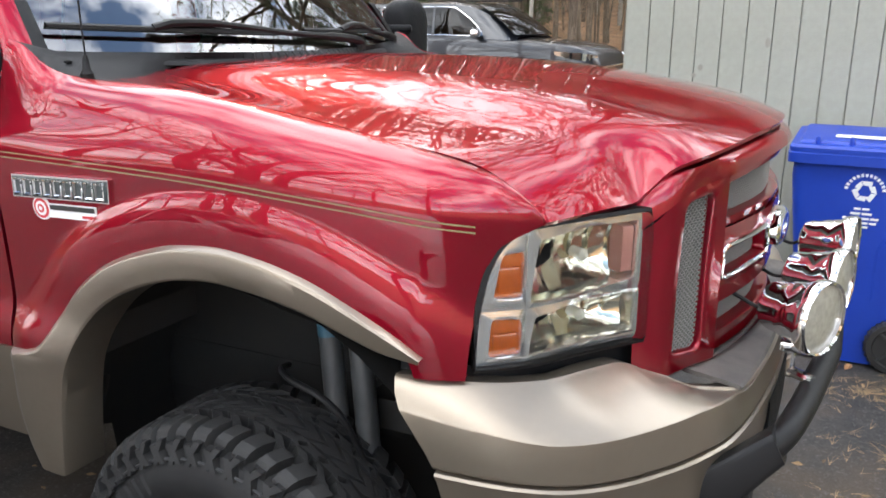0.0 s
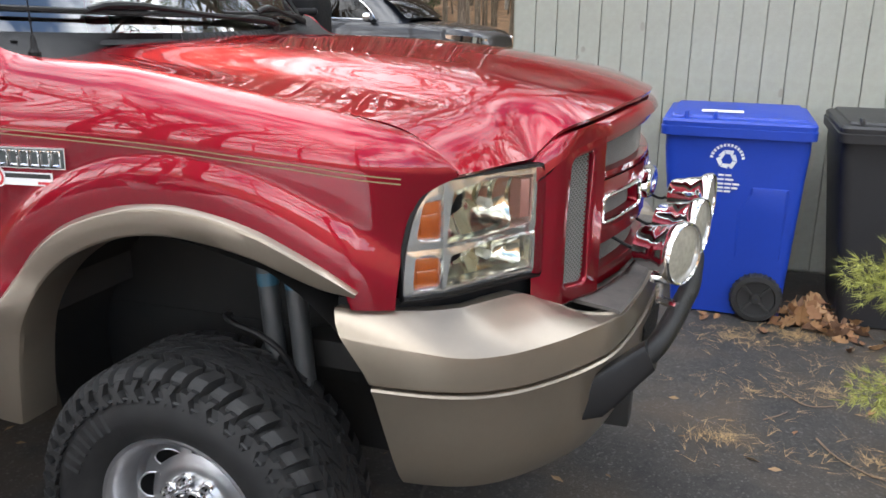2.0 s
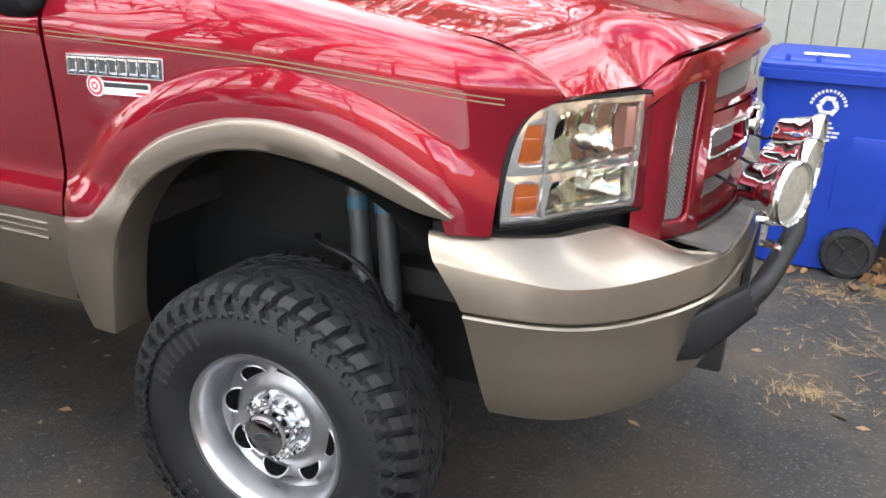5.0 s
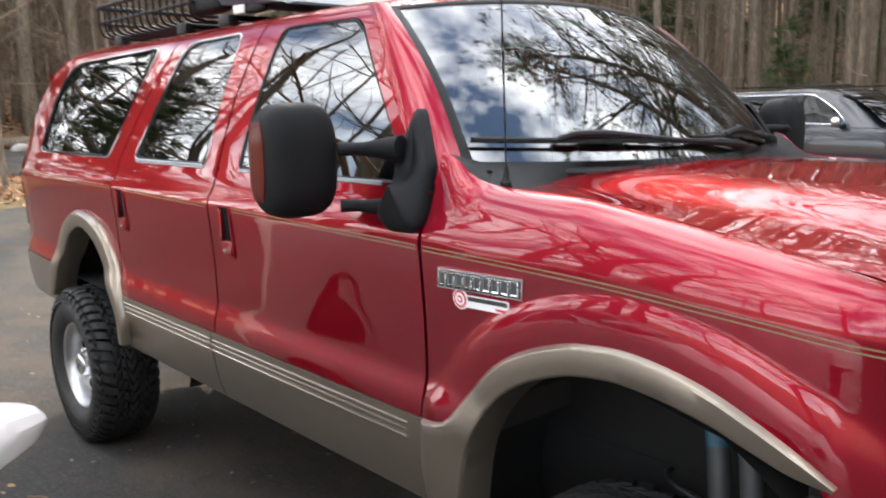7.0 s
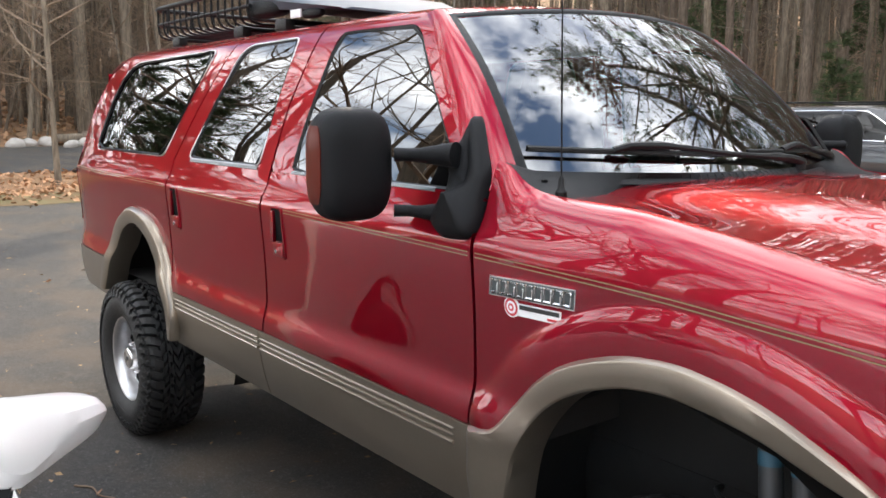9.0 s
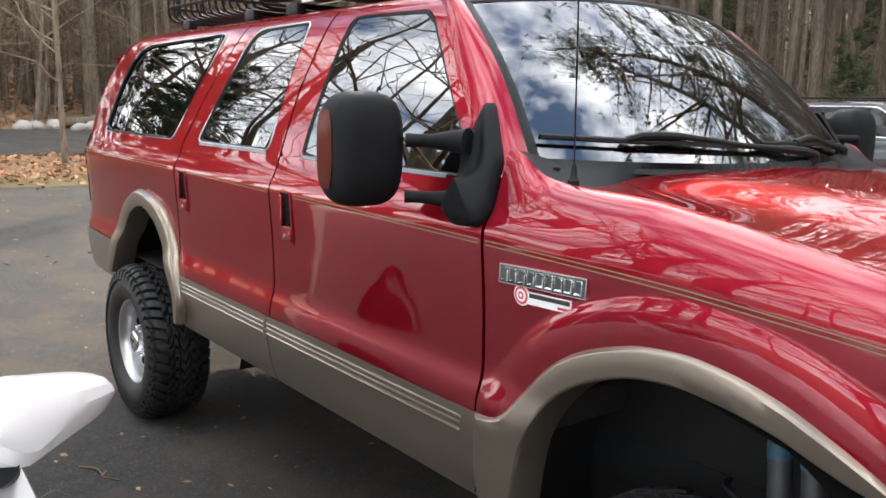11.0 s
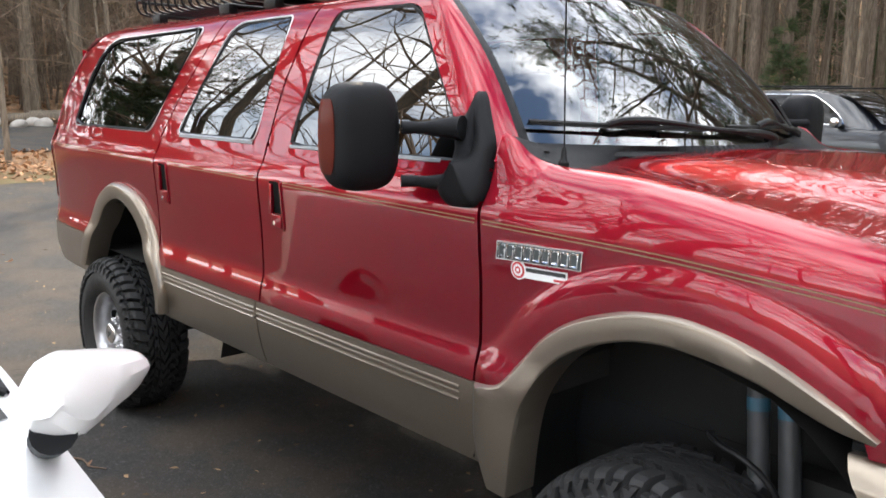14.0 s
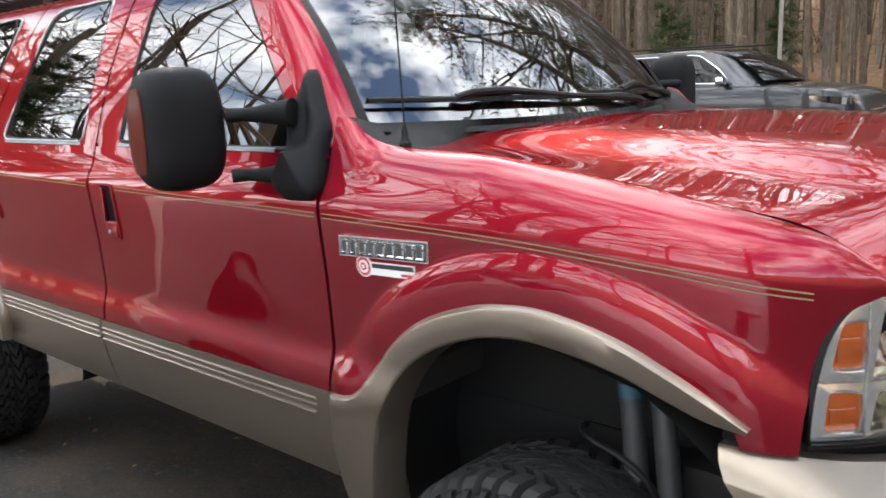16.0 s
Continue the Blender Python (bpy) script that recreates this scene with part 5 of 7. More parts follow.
for sg in (-1, 1):
    def flat(outline, out, deep, nm, mat, own, label=""):
        bm = bmesh.new()
        if sg > 0:
            outline = [(x, z) for x, z in outline][::-1]
        top = [flank(x, z, sg, out) for x, z in outline]
        low = [flank(x, z, sg, out - deep) for x, z in outline]
        k = len(top)
        tv, lv = [bm.verts.new(p) for p in top], [bm.verts.new(p) for p in low]
        bm.faces.new(tv)
        for i in range(k):
            bm.faces.new((tv[i], tv[(i + 1) % k], lv[(i + 1) % k], lv[i]))
        return part(nm, bm, mat, own, label)

    def quad(x0, x1, z0, z1, lean=0.010, rise=0.035):
        return [(x + (z - z0) / 0.05 * lean, z + (x + 0.36) * rise) for x, z in ((x0, z0), (x1, z0), (x1, z1), (x0, z1))]

    badge = flat(quad(-0.515, -0.219, 1.311, 1.363, 0.006), 0.008, 0.008, "name_badge", CHROME, truck, "chrome name badge with dark raised letters")
    flat(quad(-0.511, -0.223, 1.314, 1.359, 0.006), 0.0095, 0.004, "badge_field", BADGE_GREY, badge)
    for k in range(9):
        x0 = -0.505 + k * 0.0312
        o = [(x + (z - 1.318) * 0.12, z) for x, z in quad(x0, x0 + 0.0275, 1.317, 1.356, 0.0)]
        mid = Vector((sum(p[0] for p in o) / 4, sum(p[1] for p in o) / 4))
        inn = [(mid.x + (x - mid.x) * 0.80, mid.y + (z - mid.y) * 0.84) for x, z in o]
        core = [(mid.x + (x - mid.x) * 0.60, mid.y + (z - mid.y) * 0.68) for x, z in o]
        bm = bmesh.new()
        grid(bm, [[flank(x, z, sg, out) for x, z in ring_] for ring_, out in ((o, 0.009), (o, 0.0120), (inn, 0.0132), (core, 0.0100))], close_v=True)
        part("badge_bar", bm, CHROME, badge, "chrome block outline")
    if sg < 0:
        st = flat(quad(-0.425, -0.268, 1.268, 1.300, 0.0), 0.003, 0.003, "sticker", WHITE_STICKER, truck, "white sticker with a red ring and small print")
        disc = [(-0.436 + 0.0265 * math.cos(a), 1.285 + 0.0265 * math.sin(a)) for a in np.linspace(0, 2 * math.pi, 29)[:-1]]
        flat(disc, 0.004, 0.004, "roundel", WHITE_STICKER, st)
        for r, mt, o in ((0.023, RED_INK, 0.0048), (0.0165, WHITE_STICKER, 0.0054), (0.010, RED_INK, 0.006), (0.005, WHITE_STICKER, 0.0066)):
            flat([(-0.436 + r * math.cos(a), 1.285 + r * math.sin(a)) for a in np.linspace(0, 2 * math.pi, 25)[:-1]], o, 0.0005, "ring", mt, st)
        flat(quad(-0.408, -0.272, 1.286, 1.297, 0.0), 0.0040, 0.0008, "print_bar", BLACK_INK, st)
        flat(quad(-0.312, -0.276, 1.272, 1.278, 0.0), 0.0040, 0.0008, "print_bar", RED_INK, st)

# roof basket and fairing
rack = thing("roof_basket", "black steel rod roof basket with a grey fairing in front", "roof rack", (-3.0, 0, 2.15))
X0, X1, YB, ZT, ZB = -3.78, -2.58, 0.63, 2.335, 2.172
for z, y in ((ZT, YB), (ZT - 0.085, YB - 0.004)):
    bm = bmesh.new()
    pts = smooth_line([(X1, -y, z), (X0 + 0.05, -y, z), (X0 + 0.01, -y + 0.015, z), (X0, -y + 0.06, z), (X0, y - 0.06, z), (X0 + 0.01, y - 0.015, z), (X0 + 0.05, y, z), (X1, y, z)], 90)
    tube(bm, pts, 0.013 if z == ZT else 0.009, 10)
    part("rail", bm, BLACK_SATIN, rack)
for x in span(X0 + 0.05, X1 - 0.02, 14):
    bm = bmesh.new()
    pts = smooth_line([(x, -YB, ZT), (x, -YB, ZB + 0.05), (x, -YB + 0.02, ZB + 0.012), (x, -YB + 0.07, ZB), (x, 0, ZB), (x, YB - 0.07, ZB), (x, YB - 0.02, ZB + 0.012), (x, YB, ZB + 0.05), (x, YB, ZT)], 60)
    tube(bm, pts, 0.0065, 8)
    part("rod", bm, BLACK_SATIN, rack)
for y in span(-0.56, 0.56, 8):
    bm = bmesh.new()
    tube(bm, smooth_line([(X0, y, ZT), (X0, y, ZB + 0.04), (X0 + 0.02, y, ZB + 0.01), (X0 + 0.07, y, ZB)], 16), 0.0065, 8)
    part("rod", bm, BLACK_SATIN, rack)
for x in (-3.5, -2.72, -2.30):
    bm = bmesh.new()
    tube(bm, [(x, -0.62, 2.158), (x, 0.62, 2.158)], 0.014, 10)
    for y in (-0.60, 0.60):
        box(bm, (x, y, 2.142), (0.10, 0.05, 0.05), 0.01)
    part("crossbar", bm, BLACK_SATIN, rack)
bm = bmesh.new()
rows = []
for t in span(0, 1, 14):
    x = -2.66 + 0.84 * t
    zt = 2.375 - 0.195 * t ** 0.8
    th = 0.11 * (1 - t) ** 1.2 + 0.010
    rows.append([Vector((x, y, z)) for y, z in ((-0.60, zt - th), (-0.615, zt - th * 0.5), (-0.60, zt - 0.01), (-0.56, zt), (0.56, zt), (0.60, zt - 0.01), (0.615, zt - th * 0.5), (0.60, zt - th))])
vs = grid(bm, rows, close_v=True)
bm.faces.new(vs[0][::-1])
bm.faces.new(vs[-1])
part("fairing", bm, material("grey_fairing", (0.05, 0.06, 0.08), 0.5, var=0.2, var_scale=6), rack, "smooth blue-grey fairing")
bm = bmesh.new()
superbox(bm, (-2.50, -0.57, 2.232), (0.17, 0.05, 0.040), 3.0, (12, 20))
part("fairing_end", bm, BLACK_PLASTIC, rack, "black rubber end")
bm = bmesh.new()
box(bm, (-2.20, -0.60, 2.183), (0.09, 0.008, 0.035), 0.003)
part("label_plate", bm, WHITE_STICKER, rack, "small white plate")
bm = bmesh.new()
superbox(bm, (-2.08, -0.585, 2.176), (0.08, 0.022, 0.020), 3.0, (10, 16))
part("clamp", bm, BLACK_PLASTIC, rack)

# tail
bm = bmesh.new()
rows = []
for z in span(0.96, 2.075, 24):
    x = -4.50 - 0.03 * math.sin((z - 0.96) / 1.1 * math.pi) + 0.12 * max(0, (z - 1.5) / 0.6) ** 1.3
    hw = half(-4.46, z) - 0.012 - 0.03 * max(0.0, (z - 1.8) / 0.27)
    rows.append([Vector((x - 0.07 * (1 - (u * u)) + 0.0, u * hw, z)) for u in np.linspace(-1, 1, 19)])
grid(bm, rows)
gate = part("tailgate", bm, RED, truck, "red tailgate", thick=0.01)
bm = bmesh.new()
grid(bm, [[Vector((-4.585 + 0.12 * max(0, (z - 1.5) / 0.6) ** 1.3 + 0.07 * (u * u), u * 0.78, z)) for u in np.linspace(-0.9, 0.9, 11)] for z in span(1.56, 2.0, 8)])
part("rear_glass", bm, TINT, gate)
for sg in (-1, 1):
    bm = bmesh.new()
    grid(bm, [[on_side(x, z, sg, 0.006) for x in span(-4.50, -4.42, 4)] for z in span(1.10, 1.52, 8)])
    part("tail_lamp", bm, material("red_lens", (0.4, 0.01, 0.01), 0.15, coat=1), truck, "red tail lamp")
bm = bmesh.new()
superbox(bm, (-4.56, 0, 0.82), (0.16, 0.87, 0.13), 5, (14, 28))
part("rear_bumper", bm, TAN, truck, "champagne rear bumper")

# cabin
bm = bmesh.new()
rows = [[Vector((x, u * 0.80, z)) for u in np.linspace(-1, 1, 9)] for x, z in ((-0.50, 1.555), (-0.62, 1.575), (-0.80, 1.585), (-0.90, 1.565), (-0.95, 1.50), (-0.97, 1.30))]
grid(bm, rows)
part("dashboard", bm, INTERIOR, truck, "beige dashboard top")
bm = bmesh.new()
mw = Matrix.Translation((-1.10, 0.40, 1.50)) @ Matrix.Rotation(radians(-62), 4, "Y")
rows = []
for k in range(28):
    a = 2 * math.pi * k / 28
    c = Vector((0.185 * math.cos(a), 0.185 * math.sin(a), 0))
    rows.append([mw @ (c * (1 + 0.08 * math.cos(b)) + Vector((0, 0, 0.015 * math.sin(b)))) for b in (2 * math.pi * j / 8 for j in range(8))])
grid(bm, rows, close_u=True, close_v=True)
part("steering_wheel", bm, INTERIOR_DARK, truck)
for y in (-0.42, 0.42):
    bm = bmesh.new()
    superbox(bm, (-1.62, y, 1.50), (0.11, 0.25, 0.36), 3.5, (12, 20))
    superbox(bm, (-1.38, y, 1.13), (0.28, 0.26, 0.10), 3.5, (10, 20))
    superbox(bm, (-1.66, y, 1.90), (0.055, 0.13, 0.09), 3, (10, 16))
    part("seat", bm, INTERIOR, truck, "beige front seat")
bm = bmesh.new()
superbox(bm, (-2.55, 0, 1.45), (0.12, 0.72, 0.32), 4, (12, 24))
part("rear_bench", bm, INTERIOR, truck)
bm = bmesh.new()
superbox(bm, (-0.92, 0.0, 1.985), (0.015, 0.13, 0.035), 3, (8, 16))
part("inner_mirror", bm, INTERIOR_DARK, truck)
bm = bmesh.new()
p0 = [on_shield(y, v, -0.006) for y, v in ((-0.20, 0.80), (-0.06, 0.80), (-0.06, 0.86), (-0.20, 0.86))]
bm.faces.new([bm.verts.new(p) for p in p0])
part("windshield_sticker", bm, material("green_sticker", (0.35, 0.55, 0.25), 0.5), truck, "pale green windshield sticker")
bm = bmesh.new()
grid(bm, [[Vector((x, y, 2.05 + 0.06 * (1 - (y / 0.74) ** 2))) for y in span(-0.74, 0.74, 8)] for x in span(-4.3, -1.1, 4)])
part("headliner", bm, INTERIOR, truck)
bm = bmesh.new()
grid(bm, [[Vector((x, y, 0.86)) for y in span(-0.88, 0.88, 4)] for x in span(-4.4, -0.55, 4)])
grid(bm, [[Vector((-0.50, y, z)) for y in span(-0.86, 0.86, 4)] for z in span(0.86, 1.56, 2)])
part("cabin_floor", bm, INTERIOR_DARK, truck)


# ---- the place: ground, driveway, shed, bins ----
LEAF_GROUND = material("leaf_litter", (0.36, 0.21, 0.105), 0.95, var=0.75, var_scale=1.2, var2=0.8, var2_scale=26, bump=1.0, bump_scale=38, dark=(0.42, 0.40, 0.38))
rng = random.Random(7)


def ramp(x):
    """The drive climbs away from the truck towards the woods behind it."""
    d = -x - 5.5
    return 0.055 * (d if d > 3 else (d + 3) ** 2 / 12 if d > -3 else 0.0)


def ground_z(x, y):
    d = max(0.0, y - 17, (-x - 25) * min(max((y + 14) / 14, 0.0), 1.0), 0.35 * (-y - 13), x - 14)
    return ramp(max(x, -26)) + min(0.075 * d + 0.004 * max(0.0, d - 16) ** 2, 30)


bm = bmesh.new()
xs = sorted(set([-400, -250, -160] + list(np.linspace(-110, 90, 101)) + [160, 250, 400]))
grid(bm, [[Vector((x, y, ground_z(x, y) - 0.03 + 0.10 * noise.noise((x * 0.3, y * 0.3, 3)) * min(1, max(0.0, y - 17, -x - 25, -y - 13, x - 14)))) for y in xs] for x in xs])
solo("ground", bm, LEAF_GROUND, "woodland floor covered in fallen brown leaves", "ground", kind="structure")


def strip(name, left, right, y0, y1, lift, mat, label, cat, nx=40, ny=60, wobble=0.35):
    """A sheet across the drive, between two uneven edges."""
    bm = bmesh.new()
    rows = []
    for y in span(y0, y1, ny):
        a = left + wobble * noise.noise((y * 0.45, left, 1)) + 0.12 * noise.noise((y * 2.1, left, 4))
        b = right + wobble * noise.noise((y * 0.45, right, 1)) + 0.12 * noise.noise((y * 2.1, right, 4))
        rows.append([Vector((x, y, ramp(x) + lift)) for x in span(a, b, nx)])
    grid(bm, rows)
    return solo(name, bm, mat, label, cat, kind="structure")


def asphalt():
    """Worn asphalt: pale stone chips, tar-dark patches and brown leaf stains."""
    mat = material("asphalt", (0.024, 0.0228, 0.022), 0.80, var=0.8, var_scale=0.9, var2=0.8, var2_scale=34, bump=1.0, bump_scale=170, dark=(1.9, 1.8, 1.65), rough_var=0.1)
    n, l = mat.node_tree.nodes, mat.node_tree.links
    b, co = n["Principled BSDF"], n.new("ShaderNodeTexCoord")
    last = b.inputs["Base Color"].links[0].from_socket
    chips = n.new("ShaderNodeTexVoronoi")
    chips.inputs["Scale"].default_value = 120
    stain = n.new("ShaderNodeTexNoise")
    stain.inputs["Scale"].default_value, stain.inputs["Detail"].default_value = 1.7, 8
    dirt = n.new("ShaderNodeTexNoise")
    dirt.inputs["Scale"].default_value, dirt.inputs["Detail"].default_value = 11, 8
    for tex, lo, hi, amount, color in ((dirt, 0.50, 0.72, 0.55, (0.012, 0.012, 0.013)), (stain, 0.46, 0.62, 0.75, (0.068, 0.050, 0.034)), (chips, 0.72, 1.0, 0.75, (0.13, 0.125, 0.115))):
        l.new(co.outputs["Object"], tex.inputs["Vector"])
        mr = n.new("ShaderNodeMapRange")
        mr.inputs[1].default_value, mr.inputs[2].default_value, mr.inputs[4].default_value = lo, hi, amount
        l.new(tex.outputs["Color"] if tex is chips else tex.outputs["Fac"], mr.inputs[0])
        mix = n.new("ShaderNodeMix")
        mix.data_type = "RGBA"
        l.new(mr.outputs[0], mix.inputs[0])
        l.new(last, mix.inputs[6])
        mix.inputs[7].default_value = (*color, 1)
        last = mix.outputs[2]
    l.new(last, b.inputs["Base Color"])
    return mat


ASPHALT = asphalt()
strip("driveway", -12.6, 13.0, -11.5, 15.5, 0.0, ASPHALT, "weathered dark grey asphalt driveway with leaf stains", "driveway", 60, 50)
strip("lane", -21.9, -16.5, -40, 40, 0.004, ASPHALT, "farther asphalt lane beyond a strip of leaves", "road", 12, 120)
strip("moss_edge", -13.7, -12.45, -11.5, 15.5, 0.006, material("moss", (0.10, 0.105, 0.035), 0.95, var=1.0, var_scale=3.2, var2=0.8, var2_scale=40, bump=1, bump_scale=60, dark=(1.35, 0.62, 0.8)), "mossy verge along the drive", "verge", 6, 80)

# shed wall of upright grooved boards
SIDING = material("grey_green_siding", (0.345, 0.352, 0.305), 0.72, var=0.30, var_scale=2.2, var2=0.28, var2_scale=30, bump=0.35, bump_scale=120, dark=(0.70, 0.69, 0.66), rough_var=0.05)
shed = thing("shed", "grey-green painted shed with upright grooved boards", "shed", (2.2, 5.2, 0))
SX0, SX1, SY0, SY1, SH = -0.22, 4.6, 3.27, 7.2, 2.75
PITCH = 0.1475
groove = material("siding_groove", (0.27, 0.27, 0.24), 0.9)
bm = bmesh.new()
box(bm, ((SX0 + SX1) / 2, (SY0 + SY1) / 2 + 0.014, SH / 2), (SX1 - SX0 - 0.03, SY1 - SY0, SH), 0)
core = part("wall", bm, groove, shed, "dark core of the board wall")
boards = {}


def board(w, h):
    key = (round(w, 3), round(h, 3))
    if key not in boards:
        b2 = bmesh.new()
        box(b2, (0, 0, h / 2), (w, 0.022, h), 0.003, seg=1)
        boards[key] = finish("board", b2, SIDING)
    return boards[key]


def put_board(x, y, turn, w, h):
    ob = new("board", board(w, h))
    ob.parent, ob.matrix_parent_inverse = core, Matrix.Identity(4)
    ob.matrix_basis = pose(x, y, 0.02, 0, 0, turn)


x = SX0 + PITCH / 2
while x < SX1:
    put_board(x, SY0, 0, PITCH - 0.005, SH - 0.03)
    x += PITCH
y = SY0 + 0.03 + PITCH / 2
while y < SY1:
    put_board(SX0 - 0.004, y, 90, PITCH - 0.005, SH - 0.03)
    y += PITCH
bm = bmesh.new()
for kx, ky in ((rng.uniform(SX0 + 0.3, 2.6), rng.uniform(0.5, 2.2)) for _ in range(9)):
    lathe(bm, [(0.014, 0.0), (0.010, 0.0012), (0.0005, 0.0014)], Matrix.Translation((kx, SY0 - 0.011, ky)) @ Matrix.Rotation(radians(90), 4, "X") @ Matrix.Diagonal((1, rng.uniform(1.0, 2.2), 1, 1)), 10)
part("knots", bm, material("board_knot", (0.27, 0.26, 0.225), 0.8), core, "dark knots in the boards", kind="stuff")
bm = bmesh.new()
rows = [[Vector((xx, yy, SH + zz)) for xx in (SX0 - 0.2, SX1 + 0.2)] for yy, zz in ((SY0 - 0.25, -0.02), ((SY0 + SY1) / 2, 1.05), (SY1 + 0.25, -0.02))]
grid(bm, rows)
part("roof", bm, material("shed_shingle", (0.09, 0.085, 0.08), 0.9, var=0.5, var_scale=8), shed, "dark shingle roof", thick=0.06)
bm = bmesh.new()
for xx in (SX0 + 0.01, SX1 - 0.01):
    vs = [bm.verts.new((xx, SY0, SH)), bm.verts.new((xx, SY1, SH)), bm.verts.new((xx, (SY0 + SY1) / 2, SH + 1.0))]
    bm.faces.new(vs)
part("gable", bm, SIDING, shed, thick=0.02)


# wheeled bins
def wheeled_bin(x0, x1, yf, color, dark, label):
    """Front face at y = yf; body widens upward."""
    w = x1 - x0
    xc = (x0 + x1) / 2
    plastic = material("bin_plastic", color, 0.42, var=0.18, var_scale=5, var2=0.15, var2_scale=60, bump=0.12, bump_scale=500, dark=dark)
    b = thing("wheeled_bin", label, "bin", (xc, yf + 0.35, 0), "wheeled bins")
    bm = bmesh.new()
    rows = []
    H = 1.03
    for k, t in enumerate(span(0, 1, 12)):
        z = 0.012 + H * t
        inset = 0.115 * (1 - t) + (0.012 if k == 12 else 0)
        fr, bk = yf + 0.055 * (1 - t) - (0.010 if t > 0.96 else 0), yf + 0.80 - 0.10 * (1 - t)
        o = rounded([(x0 + inset, fr), (x1 - inset * 0.45, fr), (x1 - inset * 0.45, bk), (x0 + inset, bk)], 0.06, 5)
        rows.append([Vector((p.x, p.y, z)) for p in o])
    vs = grid(bm, rows, close_v=True)
    bm.faces.new(vs[0][::-1])
    part("body", bm, plastic, b, sharp=40)
    bm = bmesh.new()
    rows = []
    for z, g in ((1.025, -0.012), (1.028, 0.016), (1.075, 0.018), (1.085, 0.006)):
        o = rounded([(x0 - g, yf - 0.02 - g), (x1 + g, yf - 0.02 - g), (x1 + g, yf + 0.82 + g), (x0 - g, yf + 0.82 + g)], 0.05, 5)
        rows.append([Vector((p.x, p.y, z)) for p in o])
    grid(bm, rows, close_v=True)
    part("rim", bm, plastic, b, sharp=40)
    bm = bmesh.new()
    rows = []
    o = rounded([(x0 - 0.012, yf - 0.035), (x1 + 0.012, yf - 0.035), (x1 + 0.012, yf + 0.80), (x0 - 0.012, yf + 0.80)], 0.05, 6)
    c = Vector((xc, yf + 0.40))
    for sc, z in ((1.0, 1.080), (1.004, 1.102), (0.985, 1.116), (0.90, 1.122), (0.88, 1.134), (0.5, 1.145), (0.1, 1.148)):
        rows.append([Vector((c.x + (p.x - c.x) * sc, c.y + (p.y - c.y) * sc, z)) for p in o])
    vs = grid(bm, rows, close_v=True)
    bm.faces.new(vs[-1])
    lid = part("lid", bm, plastic, b, sharp=30)
    for dx in (-0.27, -0.12):
        bm = bmesh.new()
        box(bm, (xc + dx, yf + 0.02, 1.135), (0.022, 0.06, 0.04), 0.006)
        part("lid_rib", bm, plastic, lid)
    bm = bmesh.new()
    tube(bm, [(x0 + 0.06, yf + 0.86, 1.06), (x1 - 0.06, yf + 0.86, 1.06)], 0.016, 10)
    for xx in (x0 + 0.06, x1 - 0.06):
        box(bm, (xx, yf + 0.83, 1.05), (0.05, 0.08, 0.07), 0.01)
    part("handle", bm, plastic, b)
    bm = bmesh.new()
    # pressed pocket beside the wheel
    rows = []
    for z, d in ((0.36, 0.004), (0.62, 0.010), (0.72, 0.012), (0.755, 0.006), (0.765, -0.01)):
        rows.append([Vector((xx, yf + 0.055 * (1 - z / 1.03) - dd, z)) for xx, dd in ((xc + 0.02 + (0.06 if z > 0.7 else 0), -0.02), (xc + 0.06 + (0.05 if z > 0.7 else 0), d), (x1 - 0.10, d), (x1 - 0.06, -0.02))])
    grid(bm, rows)
    part("pressed_panel", bm, plastic, b, sharp=30)
    for xw in (x1 - 0.19,):
        m = Matrix.Translation((xw, yf + 0.035, 0.135)) @ Matrix.Rotation(radians(90), 4, "X")
        bm = bmesh.new()
        ribbed = lathe(bm, [(0.05, -0.05), (0.128, -0.05), (0.135, -0.035), (0.135, 0.035), (0.128, 0.05), (0.105, 0.052), (0.098, 0.038), (0.03, 0.034), (0.026, 0.048), (0.001, 0.05)], m, 90)
        for row in ribbed[2:4]:
            for v in row[::3]:
                v.co = m.translation + (v.co - m.translation) * 1.05
        wh = part("wheel", bm, material("bin_wheel_black", (0.018, 0.018, 0.018), 0.6, var=0.3, var_scale=20), b, "ribbed black plastic wheel", sharp=30)
        for k in range(4):
            bm = bmesh.new()
            box(bm, (0.064, 0, 0.043), (0.072, 0.014, 0.010), 0.002, m=m @ Matrix.Rotation(radians(45 + 90 * k), 4, "Z"))
            part("spoke", bm, material("spoke_black", (0.03, 0.03, 0.03), 0.4), wh)
    return b, plastic


BLUE = (0.008, 0.046, 0.38)
blue_bin, _ = wheeled_bin(0.905, 1.668, 2.21, BLUE, (0.6, 0.6, 0.7), "blue recycling bin on wheels beside the shed")
black_bin, _ = wheeled_bin(1.80, 2.52, 2.25, (0.016, 0.016, 0.018), (1.6, 1.6, 1.6), "black rubbish bin on wheels beside the shed")
# white print: the loop of three arrows, an arc of marks and five lines
PRINT = material("white_print", (0.75, 0.77, 0.80), 0.6)


def face_pt(x, z, o=0.004):
    return Vector((x, 2.21 + 0.055 * (1 - (z - 0.012) / 1.03) - o, z))


def print_poly(pts, own, nm="print_mark"):
    bm = bmesh.new()
    f = bm.faces.new([bm.verts.new(face_pt(x, z)) for x, z in pts])
    return part(nm, bm, PRINT, own)


